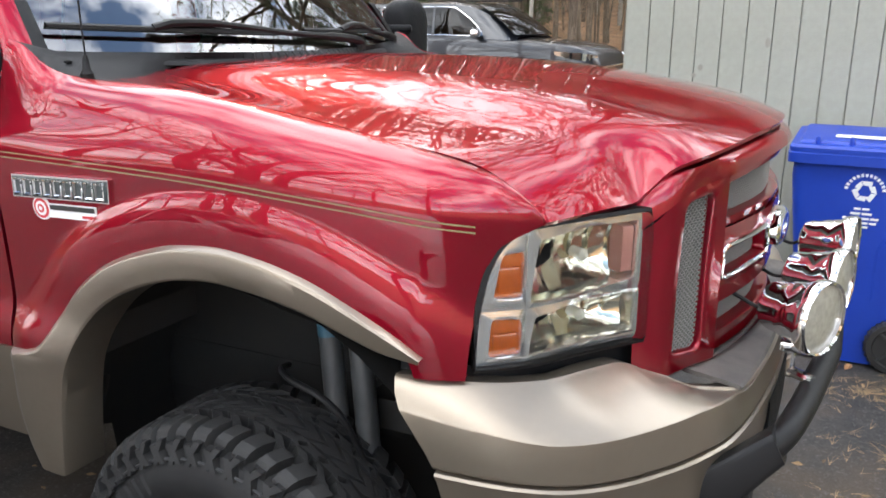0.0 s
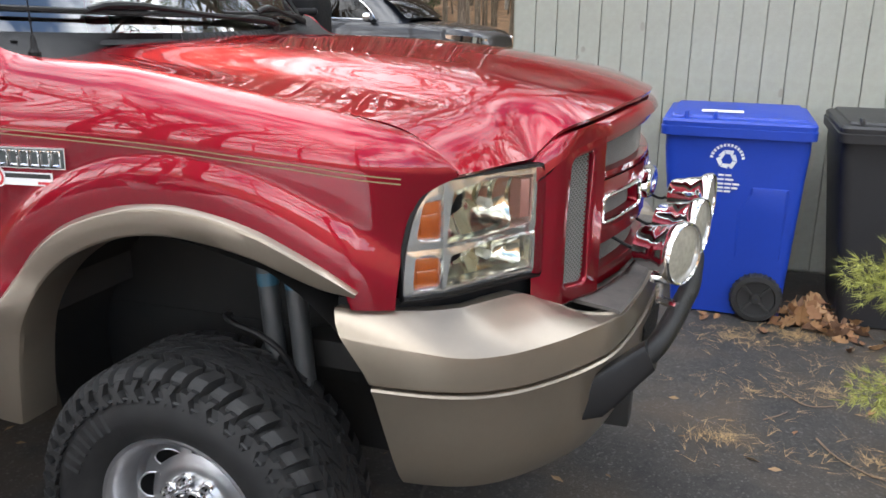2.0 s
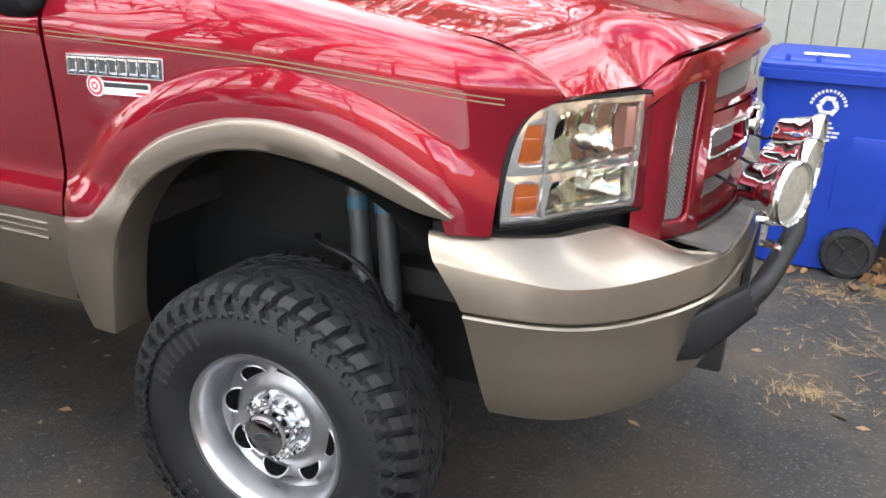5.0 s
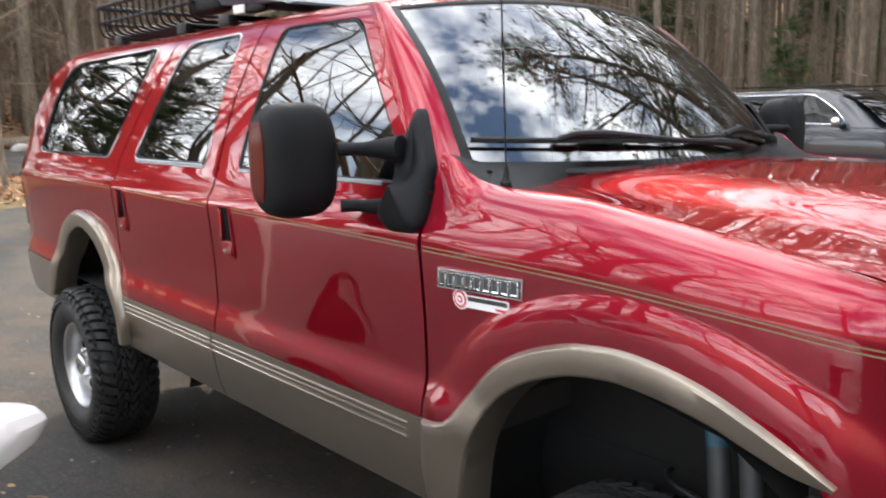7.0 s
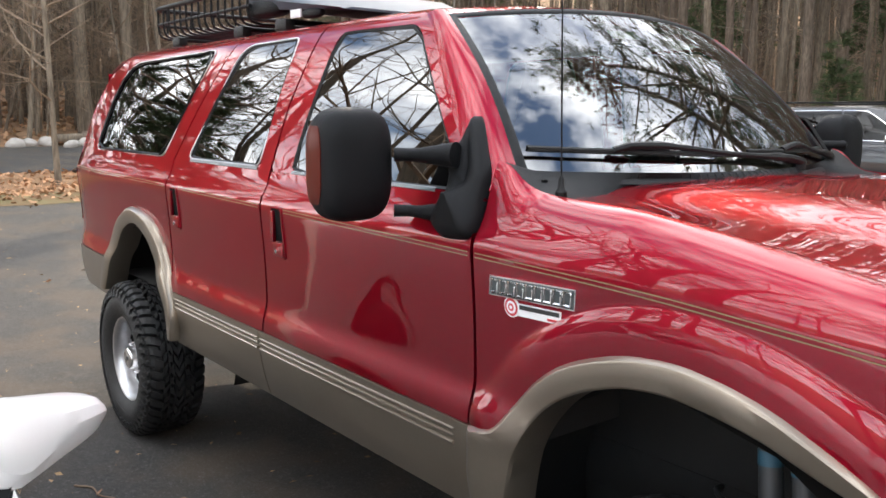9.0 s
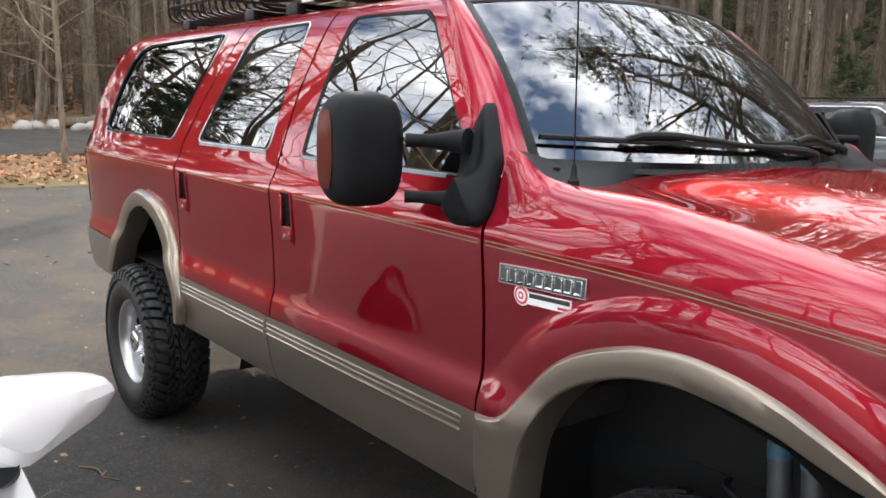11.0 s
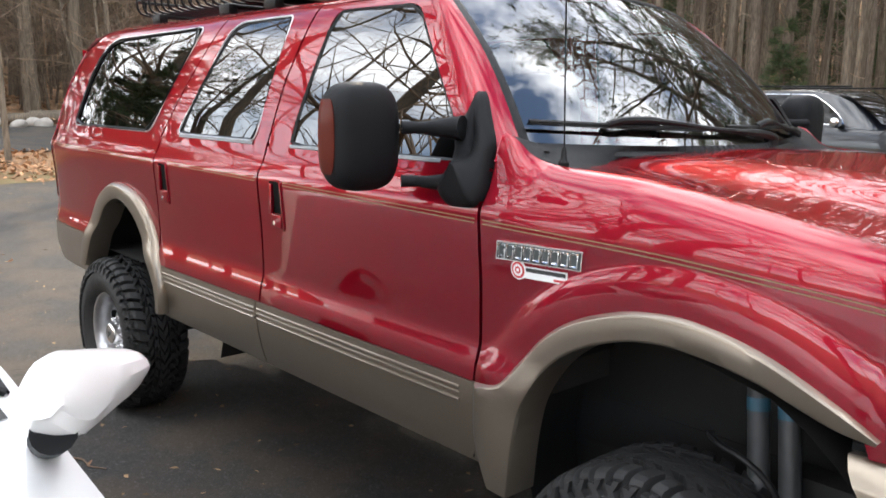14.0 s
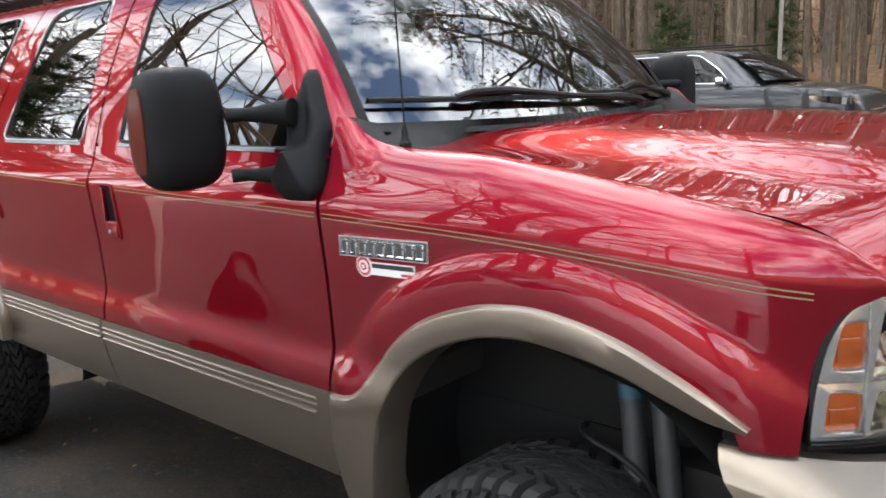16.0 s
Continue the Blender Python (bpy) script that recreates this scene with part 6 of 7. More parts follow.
CX, CZ = 1.248, 0.905
for k in range(3):
    a = math.pi / 2 + k * 2 * math.pi / 3
    rot = lambda px, pz: (CX + px * math.cos(a) - pz * math.sin(a), CZ + px * math.sin(a) + pz * math.cos(a))
    print_poly([rot(*p) for p in ((0.050, -0.030), (0.050, 0.018), (0.028, 0.006), (0.028, -0.022))], blue_bin, "loop_arrow")
    print_poly([rot(*p) for p in ((0.050, 0.020), (0.020, 0.046), (0.008, 0.030), (0.028, 0.010))], blue_bin, "loop_arrow")
    print_poly([rot(*p) for p in ((0.004, 0.056), (-0.010, 0.036), (0.018, 0.016))], blue_bin, "loop_arrow")
for k in range(13):
    a = math.pi * (0.06 + 0.88 * k / 12)
    r0, r1 = 0.075, 0.091
    print_poly([(CX + r * math.cos(b), CZ - 0.004 + r * math.sin(b)) for r, b in ((r0, a - 0.08), (r1, a - 0.08), (r1, a + 0.07), (r0, a + 0.07))], blue_bin)
for z, wd in ((0.812, 0.075), (0.788, 0.100), (0.764, 0.165), (0.742, 0.150), (0.722, 0.080)):
    n = max(2, int(wd / 0.035))
    for k in range(n):
        xa = CX - wd / 2 + wd * k / n
        print_poly([(xa, z), (xa + wd / n - 0.006, z), (xa + wd / n - 0.006, z + 0.011), (xa, z + 0.011)], blue_bin)
bm = bmesh.new()
box(bm, (1.20, 2.36, 1.146), (0.22, 0.10, 0.004), 0.001)
part("lid_label", bm, WHITE_STICKER, blue_bin, "white label on the lid")
for xx, zz, ww, hh in ((2.135, 0.90, 0.05, 0.012), (2.12, 0.80, 0.07, 0.05), (2.125, 0.74, 0.08, 0.012)):
    bm = bmesh.new()
    grid(bm, [[Vector((xx + a * ww, 2.25 + 0.055 * (1 - zz) - 0.006, zz + b * hh)) for b in (0, 1)] for a in (0, 1)])
    part("print_mark", bm, PRINT, black_bin)


# ---- the other two cars ----
def car(name, label, spec, paint, at_pose, wheel_r):
    """spec: stations nose to tail of (x, z_low, z_belt, half_belt, z_top, half_top); glass where z_top rises over the belt."""
    c = thing(name, label, "car")
    lo, be, hb, to, ht = (pchip([(s[0], s[k]) for s in spec]) for k in (1, 2, 3, 4, 5))
    x0, x1 = spec[0][0], spec[-1][0]
    xs = span(x0, x1, 70)
    bm = bmesh.new()
    rows = []
    for x in xs:
        zl, zb, h = lo(x), be(x), hb(x)
        half_prof = [(h * 0.90, zl), (h * 0.975, zl + 0.10), (h * 0.995, zl + 0.30 * (zb - zl)), (h, zl + 0.62 * (zb - zl)), (h * 0.992, zb - 0.10 * (zb - zl)), (h * 0.965, zb - 0.012), (h * 0.93, zb)]
        crown = 0.035 if to(x) - zb < 0.08 else 0.0
        top = [(h * 0.70, zb + crown * 0.55), (h * 0.35, zb + crown * 0.9), (0, zb + crown)]
        hp = half_prof + top
        rows.append([Vector((x, -y, z)) for y, z in hp] + [Vector((x, y, z)) for y, z in hp[-2::-1]])
    vs = grid(bm, rows)
    bm.faces.new(vs[0])
    bm.faces.new(vs[-1][::-1])
    body = part("body", bm, paint, c, sharp=40)
    cab = [x for x in xs if to(x) - be(x) > 0.03]
    bm = bmesh.new()
    rows = []
    for x in cab:
        zb, zt, h, t = be(x), to(x), hb(x) * 0.93, ht(x)
        hp = [(h, zb - 0.01), (h + (t - h) * 0.30, zb + (zt - zb) * 0.36), (h + (t - h) * 0.72, zb + (zt - zb) * 0.76), (t, zb + (zt - zb) * 0.93), (t * 0.86, zb + (zt - zb) * 0.985), (t * 0.5, zt), (0, zt + 0.01)]
        rows.append([Vector((x, -y, z)) for y, z in hp] + [Vector((x, y, z)) for y, z in hp[-2::-1]])
    grid(bm, rows)
    part("roof", bm, paint, c, sharp=40)
    return c, body, (lo, be, hb, to, ht), xs


def add_wheels(c, body, xs, half_w, r, rim_mat):
    for x in xs:
        for sg in (-1, 1):
            m = Matrix.Translation((x, sg * half_w, r)) @ Matrix.Rotation(radians(90 if sg < 0 else -90), 4, "X")
            bm = bmesh.new()
            lathe(bm, [(r * 1.13, -0.15), (r * 1.13, 0.004), (r * 1.10, 0.006), (r * 1.09, -0.15)], m @ Matrix.Translation((0, 0, 0.006)), 36)
            part("arch", bm, BLACK_PLASTIC, c)
            bm = bmesh.new()
            lathe(bm, [(0.001, -0.001), (r * 1.10, -0.001)], m @ Matrix.Translation((0, 0, 0.006)), 36)
            part("arch_shadow", bm, DARK_GAP, c)
            bm = bmesh.new()
            lathe(bm, [(r * 0.66, 0.0), (r * 0.72, 0.018), (r * 0.90, 0.016), (r * 0.97, 0.004), (r, -0.03), (r, -0.2)], m @ Matrix.Translation((0, 0, 0.002)), 40)
            ty = part("tyre", bm, RUBBER, c, "black road tyre")
            bm = bmesh.new()
            lathe(bm, [(r * 0.68, 0.004), (r * 0.64, 0.004), (r * 0.62, -0.03), (0.001, -0.03)], m @ Matrix.Translation((0, 0, 0.012)), 40)
            part("rim_back", bm, DARK_GAP, ty)
            for k in range(5):
                bm = bmesh.new()
                box(bm, (r * 0.34, 0, -0.004), (r * 0.62, 0.055, 0.02), 0.006, m=m @ Matrix.Translation((0, 0, 0.014)) @ Matrix.Rotation(radians(72 * k), 4, "Z"))
                part("spoke", bm, rim_mat, ty)


def side_window(c, f, x0, x1, lift, sg, mat, trim, slant0, slant1, drop=0.0):
    """A pane on the flank of the cabin between two stations."""
    lo, be, hb, to, ht = f

    def sp(x, t, out):
        zb, zt, h, tt = be(x), to(x), hb(x) * 0.93, ht(x)
        return Vector((x, sg * (h + (tt - h) * (0.30 * min(t / 0.36, 1) + 0.42 * min(max((t - 0.36) / 0.4, 0), 1) + 0.28 * max((t - 0.76) / 0.17, 0)) + out), zb + (zt - zb) * t))
    lean = (lambda t: slant0 * t ** 1.9) if slant0 < -0.2 else (lambda t: slant0 * t)
    bm = bmesh.new()
    rows = []
    for k in range(13):
        s = k / 12
        rows.append([sp(x0 + lean(t) + (x1 + slant1 * t - x0 - lean(t)) * s, 0.07 + 0.77 * t - drop * t, 0.004) for t in span(0, 1, 9)])
    grid(bm, rows)
    w = part("side_window", bm, mat, c, "dark side glass", thick=0.004)
    edge = [r[-1] for r in rows[::-1]] + (rows[0][-2::-1] if slant0 < -0.2 else [])
    bm = bmesh.new()
    tube(bm, edge, 0.010, 6, caps=False)
    part("window_trim", bm, trim, w)
    bm = bmesh.new()
    tube(bm, [r[0] for r in rows], 0.010, 6, caps=False)
    part("belt_trim", bm, trim, w)


# dark blue-grey family car parked beyond the truck
NAVY = material("dark_blue_paint", (0.010, 0.012, 0.018), 0.35, 0.3, 1.0, 0.03)
spec = [(0.0, 0.45, 0.86, 0.62, 0.86, 0.5), (-0.06, 0.36, 1.12, 0.82, 1.12, 0.6), (-0.25, 0.32, 1.25, 0.93, 1.25, 0.6), (-0.7, 0.30, 1.33, 0.985, 1.33, 0.65), (-1.32, 0.30, 1.375, 1.0, 1.38, 0.70), (-1.42, 0.30, 1.38, 1.0, 1.44, 0.72),
        (-1.85, 0.30, 1.39, 1.0, 1.76, 0.76), (-2.25, 0.30, 1.40, 1.0, 1.93, 0.79), (-2.7, 0.30, 1.405, 1.0, 1.985, 0.80), (-4.2, 0.32, 1.42, 1.0, 1.96, 0.79), (-4.85, 0.36, 1.43, 0.98, 1.86, 0.76), (-5.10, 0.42, 1.40, 0.93, 1.50, 0.7), (-5.16, 0.5, 1.2, 0.85, 1.2, 0.6)]
fam, body, f, xs = car("family_car", "dark blue family car parked beyond the truck", spec, NAVY, None, 0.38)
CAR_GLASS = glass("car_glass", (0.05, 0.055, 0.055), 0.0, 1.5)
for sg in (-1, 1):
    side_window(fam, f, -1.98, -2.85, 0, sg, CAR_GLASS, CHROME, -0.52, -0.02)
    side_window(fam, f, -2.90, -3.85, 0, sg, CAR_GLASS, CHROME, 0.0, -0.02)
    side_window(fam, f, -3.93, -4.7, 0, sg, CAR_GLASS, BLACK_SATIN, 0.0, 0.15)
    bm = bmesh.new()
    superbox(bm, (-2.02, sg * 1.11, 1.475), (0.07, 0.115, 0.075), 3, (10, 18))
    mr = part("side_mirror", bm, CHROME, fam, "bright side mirror")
    bm = bmesh.new()
    box(bm, (-2.0, sg * 1.0, 1.42), (0.08, 0.16, 0.05), 0.01)
    part("mirror_arm", bm, BLACK_PLASTIC, mr)
    bm = bmesh.new()
    rows = [[Vector((x, sg * (y + 0.004), z)) for z in span(z0, z1, 3)] for x, y, z0, z1 in ((-0.075, 0.80, 1.08, 1.16), (-0.16, 0.885, 1.08, 1.18), (-0.30, 0.945, 1.09, 1.20), (-0.50, 0.972, 1.12, 1.21), (-0.72, 0.985, 1.17, 1.22))]
    grid(bm, rows)
    hl = part("headlight", bm, CHROME, fam, "bright headlight", thick=0.02)
    bm = bmesh.new()
    box(bm, (-2.9, sg * 0.80, 2.02), (1.9, 0.035, 0.03), 0.01)
    part("roof_rail", bm, BLACK_SATIN, fam)
bm = bmesh.new()
rows = []
for x, z, h in ((-1.44, 1.43, 0.90), (-1.7, 1.645, 0.84), (-2.0, 1.835, 0.79), (-2.2, 1.925, 0.765)):
    rows.append([Vector((x + 0.10 * (1 - u * u) + 0.02, u * h, z + 0.035)) for u in np.linspace(-1, 1, 13)])
grid(bm, rows)
part("windshield", bm, CAR_GLASS, fam, "raked windshield", thick=0.006)
bm = bmesh.new()
for z in (0.75, 0.83, 0.91, 0.99):
    tube(bm, [(0.012 - 0.01, y, z) for y in (-0.55, 0.55)], 0.018, 8)
part("front_grille", bm, CHROME, fam)
add_wheels(fam, body, (-0.95, -3.95), 0.975, 0.38, ALLOY)
fam.matrix_basis = pose(-2.42, 11.5, 0.0, 0, 0, 0)

# white car on the near side: only its mirror and door edge come into view, the truck's flank mirrors the rest
WHITE = material("white_paint", (0.80, 0.80, 0.79), 0.3, 0.0, 0.8, 0.03, var=0.05, var_scale=3)
spec = [(0.0, 0.40, 0.55, 0.50, 0.55, 0.4), (-0.05, 0.28, 0.68, 0.72, 0.68, 0.5), (-0.25, 0.22, 0.76, 0.84, 0.76, 0.5), (-0.8, 0.20, 0.87, 0.895, 0.87, 0.6), (-1.28, 0.20, 0.945, 0.91, 0.945, 0.6), (-1.40, 0.20, 0.958, 0.91, 0.965, 0.62),
        (-1.85, 0.20, 1.005, 0.915, 1.035, 0.62), (-2.25, 0.20, 1.055, 0.915, 1.27, 0.60), (-2.8, 0.20, 1.065, 0.915, 1.44, 0.58), (-3.4, 0.20, 1.07, 0.91, 1.46, 0.59), (-3.95, 0.22, 1.07, 0.90, 1.27, 0.57), (-4.25, 0.24, 1.045, 0.88, 1.08, 0.55), (-4.7, 0.3, 1.02, 0.80, 1.02, 0.5), (-4.78, 0.4, 0.8, 0.7, 0.8, 0.5)]
wc, body, f, xs = car("white_car", "white saloon car parked beside the truck", spec, WHITE, None, 0.33)
for sg in (-1, 1):
    side_window(wc, f, -2.02, -2.62, 0, sg, CAR_GLASS, BLACK_SATIN, -0.42, -0.05)
    side_window(wc, f, -2.72, -3.45, 0, sg, CAR_GLASS, BLACK_SATIN, 0.0, -0.10)
    # mirror: a swept white shell on a black foot
    bm = bmesh.new()
    rows = []
    m_top = pchip([(-0.05, 1.200), (-0.02, 1.232), (0.033, 1.258), (0.08, 1.260), (0.167, 1.240), (0.242, 1.220), (0.31, 1.200), (0.344, 1.182), (0.366, 1.152)])
    m_low = pchip([(-0.05, 1.182), (-0.02, 1.160), (0.033, 1.118), (0.08, 1.096), (0.167, 1.098), (0.242, 1.102), (0.31, 1.108), (0.344, 1.116), (0.366, 1.134)])
    for a in [-0.05 + 0.416 * (0.5 - 0.5 * math.cos(math.pi * k / 24)) for k in range(25)]:
        base = Vector((-1.455 - 0.67 * a, sg * (0.765 + 0.742 * a), 0))
        zt, zl = m_top(a), m_low(a)
        g = math.sqrt(max(0.03, 1 - ((a - 0.13) / 0.245) ** 4))
        cr = min(zl + 0.030 + 0.03 * min(max(a / 0.2, 0), 1), zl + 0.45 * (zt - zl))
        row = []
        for z, o in ((zl, -0.03), (zl, 0.0), (zl + 0.25 * (cr - zl), 0.030), (cr, 0.052), (cr + 0.25 * (zt - cr), 0.054), (cr + 0.6 * (zt - cr), 0.046), (zt - 0.10 * (zt - cr), 0.026), (zt, 0.002), (zt, -0.03)):
            row.append(base + Vector((0.742 * o * g, sg * 0.67 * o * g, z)))
        rows.append(row)
    vs = grid(bm, rows, close_v=True)
    bm.faces.new(vs[0][::-1])
    bm.faces.new(vs[-1])
    mr = part("side_mirror", bm, WHITE, wc, "white swept side mirror", sharp=24)
    bm = bmesh.new()
    tube(bm, [(-1.78, sg * 0.85, 0.99), (-1.68, sg * 0.832, 1.025), (-1.57, sg * 0.808, 1.075), (-1.475, sg * 0.785, 1.128)], [0.034, 0.032, 0.034, 0.042], 14)
    part("mirror_foot", bm, BLACK_PLASTIC, mr)
    bm = bmesh.new()
    box(bm, (-2.55, sg * 0.915, 0.80), (0.17, 0.03, 0.022), 0.008)
    part("door_handle", bm, WHITE, wc)
    bm = bmesh.new()
    rows = [[Vector((x, sg * (y + 0.006), z)) for z in span(z0, z1, 2)] for x, y, z0, z1 in ((-0.07, 0.70, 0.60, 0.70), (-0.25, 0.82, 0.62, 0.73), (-0.55, 0.875, 0.70, 0.78))]
    grid(bm, rows)
    part("headlight", bm, CHROME, wc, thick=0.01)
bm = bmesh.new()
rows = []
for x, z, h in ((-1.86, 1.01, 0.80), (-2.1, 1.15, 0.73), (-2.35, 1.27, 0.67), (-2.6, 1.355, 0.62)):
    rows.append([Vector((x + 0.10 * (1 - u * u) + 0.02, u * h, z + 0.03)) for u in np.linspace(-1, 1, 13)])
grid(bm, rows)
part("windshield", bm, CAR_GLASS, wc, "raked windshield", thick=0.006)
add_wheels(wc, body, (-0.92, -3.62), 0.90, 0.33, ALLOY)
wc.matrix_basis = pose(1.0, -2.95, 0, 0, 0, 0)


# ---- woods: bare trunks, pines, saplings; copies share their meshes ----
BARK = material("grey_brown_bark", (0.25, 0.20, 0.145), 0.92, var=0.8, var_scale=2.6, var2=0.95, var2_scale=26, bump=1.0, bump_scale=45, dark=(0.30, 0.29, 0.28), stretch=(1, 1, 0.16))
BARK_RED = material("pine_bark", (0.19, 0.145, 0.105), 0.92, var=0.8, var_scale=3.0, var2=0.95, var2_scale=20, bump=1.0, bump_scale=30, dark=(0.28, 0.27, 0.27), stretch=(1, 1, 0.22))
BARK_PALE = material("pale_bark", (0.36, 0.33, 0.28), 0.85, var=0.6, var_scale=5, var2=0.5, var2_scale=40, bump=0.6, bump_scale=60, dark=(0.6, 0.6, 0.6))
TWIG = material("twig", (0.22, 0.16, 0.11), 0.9, island=0.3)
NEEDLE = material("pine_needles", (0.055, 0.085, 0.028), 0.7, island=0.45)


def bend(rnd, p, d, length, n, wander, lift=0.0):
    """Points of a growing shoot."""
    pts, d = [p.copy()], d.normalized()
    for _ in range(n):
        d = (d + Vector((rnd.gauss(0, wander), rnd.gauss(0, wander), rnd.gauss(0, wander) + lift))).normalized()
        p = p + d * (length / n)
        pts.append(p.copy())
    return pts


def trunk_mesh(rnd, h, r, lean, mat, twigs=True):
    bm = bmesh.new()
    pts = [Vector((0, 0, -0.25))] + bend(rnd, Vector((0, 0, 0)), Vector((rnd.uniform(-lean, lean), rnd.uniform(-lean, lean), 1)), h, 12, 0.018)
    radii = [r * 1.5, r * 1.18] + [r * (1 - 0.85 * (k / 12) ** 1.25) for k in range(1, 13)]
    tube(bm, pts, radii, 11)
    for v in bm.verts:
        k = noise.noise(v.co * Vector((1.2, 1.2, 0.5)) if False else Vector((v.co.x * 5, v.co.y * 5, v.co.z * 0.7)))
        v.co.x += 0.14 * r * k
        v.co.y += 0.14 * r * noise.noise(Vector((v.co.y * 5 + 9, v.co.x * 5, v.co.z * 0.7)))
    return bm, pts


def limbs(bm, rnd, pts, r, h, first, count, reach, droop, sub=5, fine=3, thick=0.34):
    for _ in range(count):
        t = first + (0.97 - first) * rnd.random() ** 0.9
        k = t * (len(pts) - 2) + 1
        i = min(int(k), len(pts) - 2)
        p = pts[i].lerp(pts[i + 1], k - i)
        a = rnd.uniform(0, 2 * math.pi)
        ln = reach * (1.15 - 0.75 * t) * rnd.uniform(0.6, 1.25)
        d = Vector((math.cos(a), math.sin(a), rnd.uniform(0.15, 0.75) - droop))
        line = bend(rnd, p, d, ln, 5, 0.13, 0.05)
        rr = max(0.012, r * thick * (1.1 - t) * rnd.uniform(0.6, 1.1))
        tube(bm, line, [rr * (1 - 0.8 * q / 5) for q in range(6)], 5, caps=False)
        for _ in range(sub):
            q = rnd.uniform(0.25, 0.98) * 5
            j = min(int(q), 4)
            s = line[j].lerp(line[j + 1], q - j)
            dd = (line[j + 1] - line[j]).normalized() + Vector((rnd.gauss(0, 0.6), rnd.gauss(0, 0.6), rnd.gauss(0.15, 0.5)))
            tw = bend(rnd, s, dd, ln * rnd.uniform(0.22, 0.5), 3, 0.2, 0.04)
            r2 = max(0.006, rr * 0.34)
            tube(bm, tw, [r2, r2 * 0.7, r2 * 0.5, r2 * 0.25], 3, caps=False)
            for _ in range(fine):
                e = tw[rnd.randrange(1, 4)]
                dd = Vector((rnd.gauss(0, 1), rnd.gauss(0, 1), rnd.gauss(0.2, 0.8)))
                fw = bend(rnd, e, dd, ln * rnd.uniform(0.10, 0.22), 2, 0.25)
                tube(bm, fw, [r2 * 0.5, r2 * 0.35, r2 * 0.2], 3, caps=False)


def tuft(bm, rnd, p, d, size, n=6, width=0.06):
    d = d.normalized()
    for _ in range(n):
        v = (d + Vector((rnd.gauss(0, 0.55), rnd.gauss(0, 0.55), rnd.gauss(0, 0.45)))).normalized()
        s = v.orthogonal().normalized() * size * width
        s.rotate(Matrix.Rotation(rnd.uniform(0, 6.28), 3, v))
        a, b = p + v * size * 0.1, p + v * size * rnd.uniform(0.7, 1.15)
        bm.faces.new([bm.verts.new(x) for x in (a - s * 0.4, a + s * 0.4, b)])


def bare_tree(seed, h, r, first, count, reach, lean=0.05, bark=None, name="bare_tree", label="tall bare woodland tree", sub=5, fine=3, thick=0.34):
    rnd = random.Random(seed)
    t = thing(name, label, "tree", group="woodland trees")
    bm, pts = trunk_mesh(rnd, h, r, lean, bark)
    part("trunk", bm, bark or BARK, t)
    bm = bmesh.new()
    limbs(bm, rnd, pts, r, h, first, count, reach, 0.1, sub, fine, thick)
    part("twigwork", bm, TWIG, t, kind="stuff")
    return t


def pine(seed, h, r, first, count, reach, size=0.55, name="pine_tree", label="tall pine with a high green crown", dead=14, per=16):
    rnd = random.Random(seed)
    t = thing(name, label, "tree", group="woodland trees")
    bm, pts = trunk_mesh(rnd, h, r, 0.03, BARK_RED)
    part("trunk", bm, BARK_RED, t)
    wood, green = bmesh.new(), bmesh.new()
    if dead:
        limbs(wood, rnd, pts, r * 0.5, h, 0.10, dead, reach * 0.5, 0.25, 2, 1)
    for _ in range(count):
        q = first + (0.98 - first) * rnd.random()
        k = q * (len(pts) - 2) + 1
        i = min(int(k), len(pts) - 2)
        p = pts[i].lerp(pts[i + 1], k - i)
        a = rnd.uniform(0, 2 * math.pi)
        ln = reach * (1.1 - 0.8 * (q - first) / (1 - first)) * rnd.uniform(0.6, 1.15)
        line = bend(rnd, p, Vector((math.cos(a), math.sin(a), rnd.uniform(-0.1, 0.25))), ln, 5, 0.07, -0.02)
        rr = 0.03 * ln / 3 + 0.01
        tube(wood, line, [rr * (1 - 0.8 * z / 5) for z in range(6)], 4, caps=False)
        for _ in range(per):
            z = rnd.uniform(1.2, 5)
            j = min(int(z), 4)
            s = line[j].lerp(line[j + 1], z - j) + Vector((rnd.gauss(0, 0.10), rnd.gauss(0, 0.10), rnd.gauss(-0.02, 0.07))) * ln
            tuft(green, rnd, s, (line[-1] - line[0]).normalized() + Vector((rnd.gauss(0, 0.5), rnd.gauss(0, 0.5), 0.2)), size * rnd.uniform(0.7, 1.2), 7, 0.10)
    part("twigwork", wood, TWIG, t, kind="stuff")
    part("crown", green, NEEDLE, t, kind="stuff")
    return t


PROTO = [bare_tree(1, 22, 0.155, 0.32, 18, 4.2), bare_tree(2, 20, 0.11, 0.28, 18, 3.8, 0.09), bare_tree(3, 24, 0.205, 0.35, 20, 5.0, 0.04), bare_tree(4, 18, 0.08, 0.22, 20, 3.2, 0.10),
         bare_tree(5, 19, 0.085, 0.30, 12, 3.0, 0.06, BARK_PALE, label="slim pale-barked woodland tree")]
PINES = [pine(11, 23, 0.165, 0.46, 34, 3.4), pine(12, 25, 0.185, 0.52, 34, 3.6), pine(13, 20, 0.12, 0.40, 32, 3.0)]
SAPLING = [bare_tree(21, 6.5, 0.035, 0.12, 22, 1.9, 0.16, None, "sapling", "thin bare sapling among the trees", 4, 3, 0.36), bare_tree(22, 5.0, 0.028, 0.10, 22, 1.7, 0.2, None, "sapling", "thin bare sapling among the trees", 4, 3, 0.36)]
SPRUCE = [pine(31, 6.0, 0.07, 0.04, 60, 1.5, 0.40, "young_evergreen", "young green evergreen in the undergrowth", 0, 14)]
used = set()


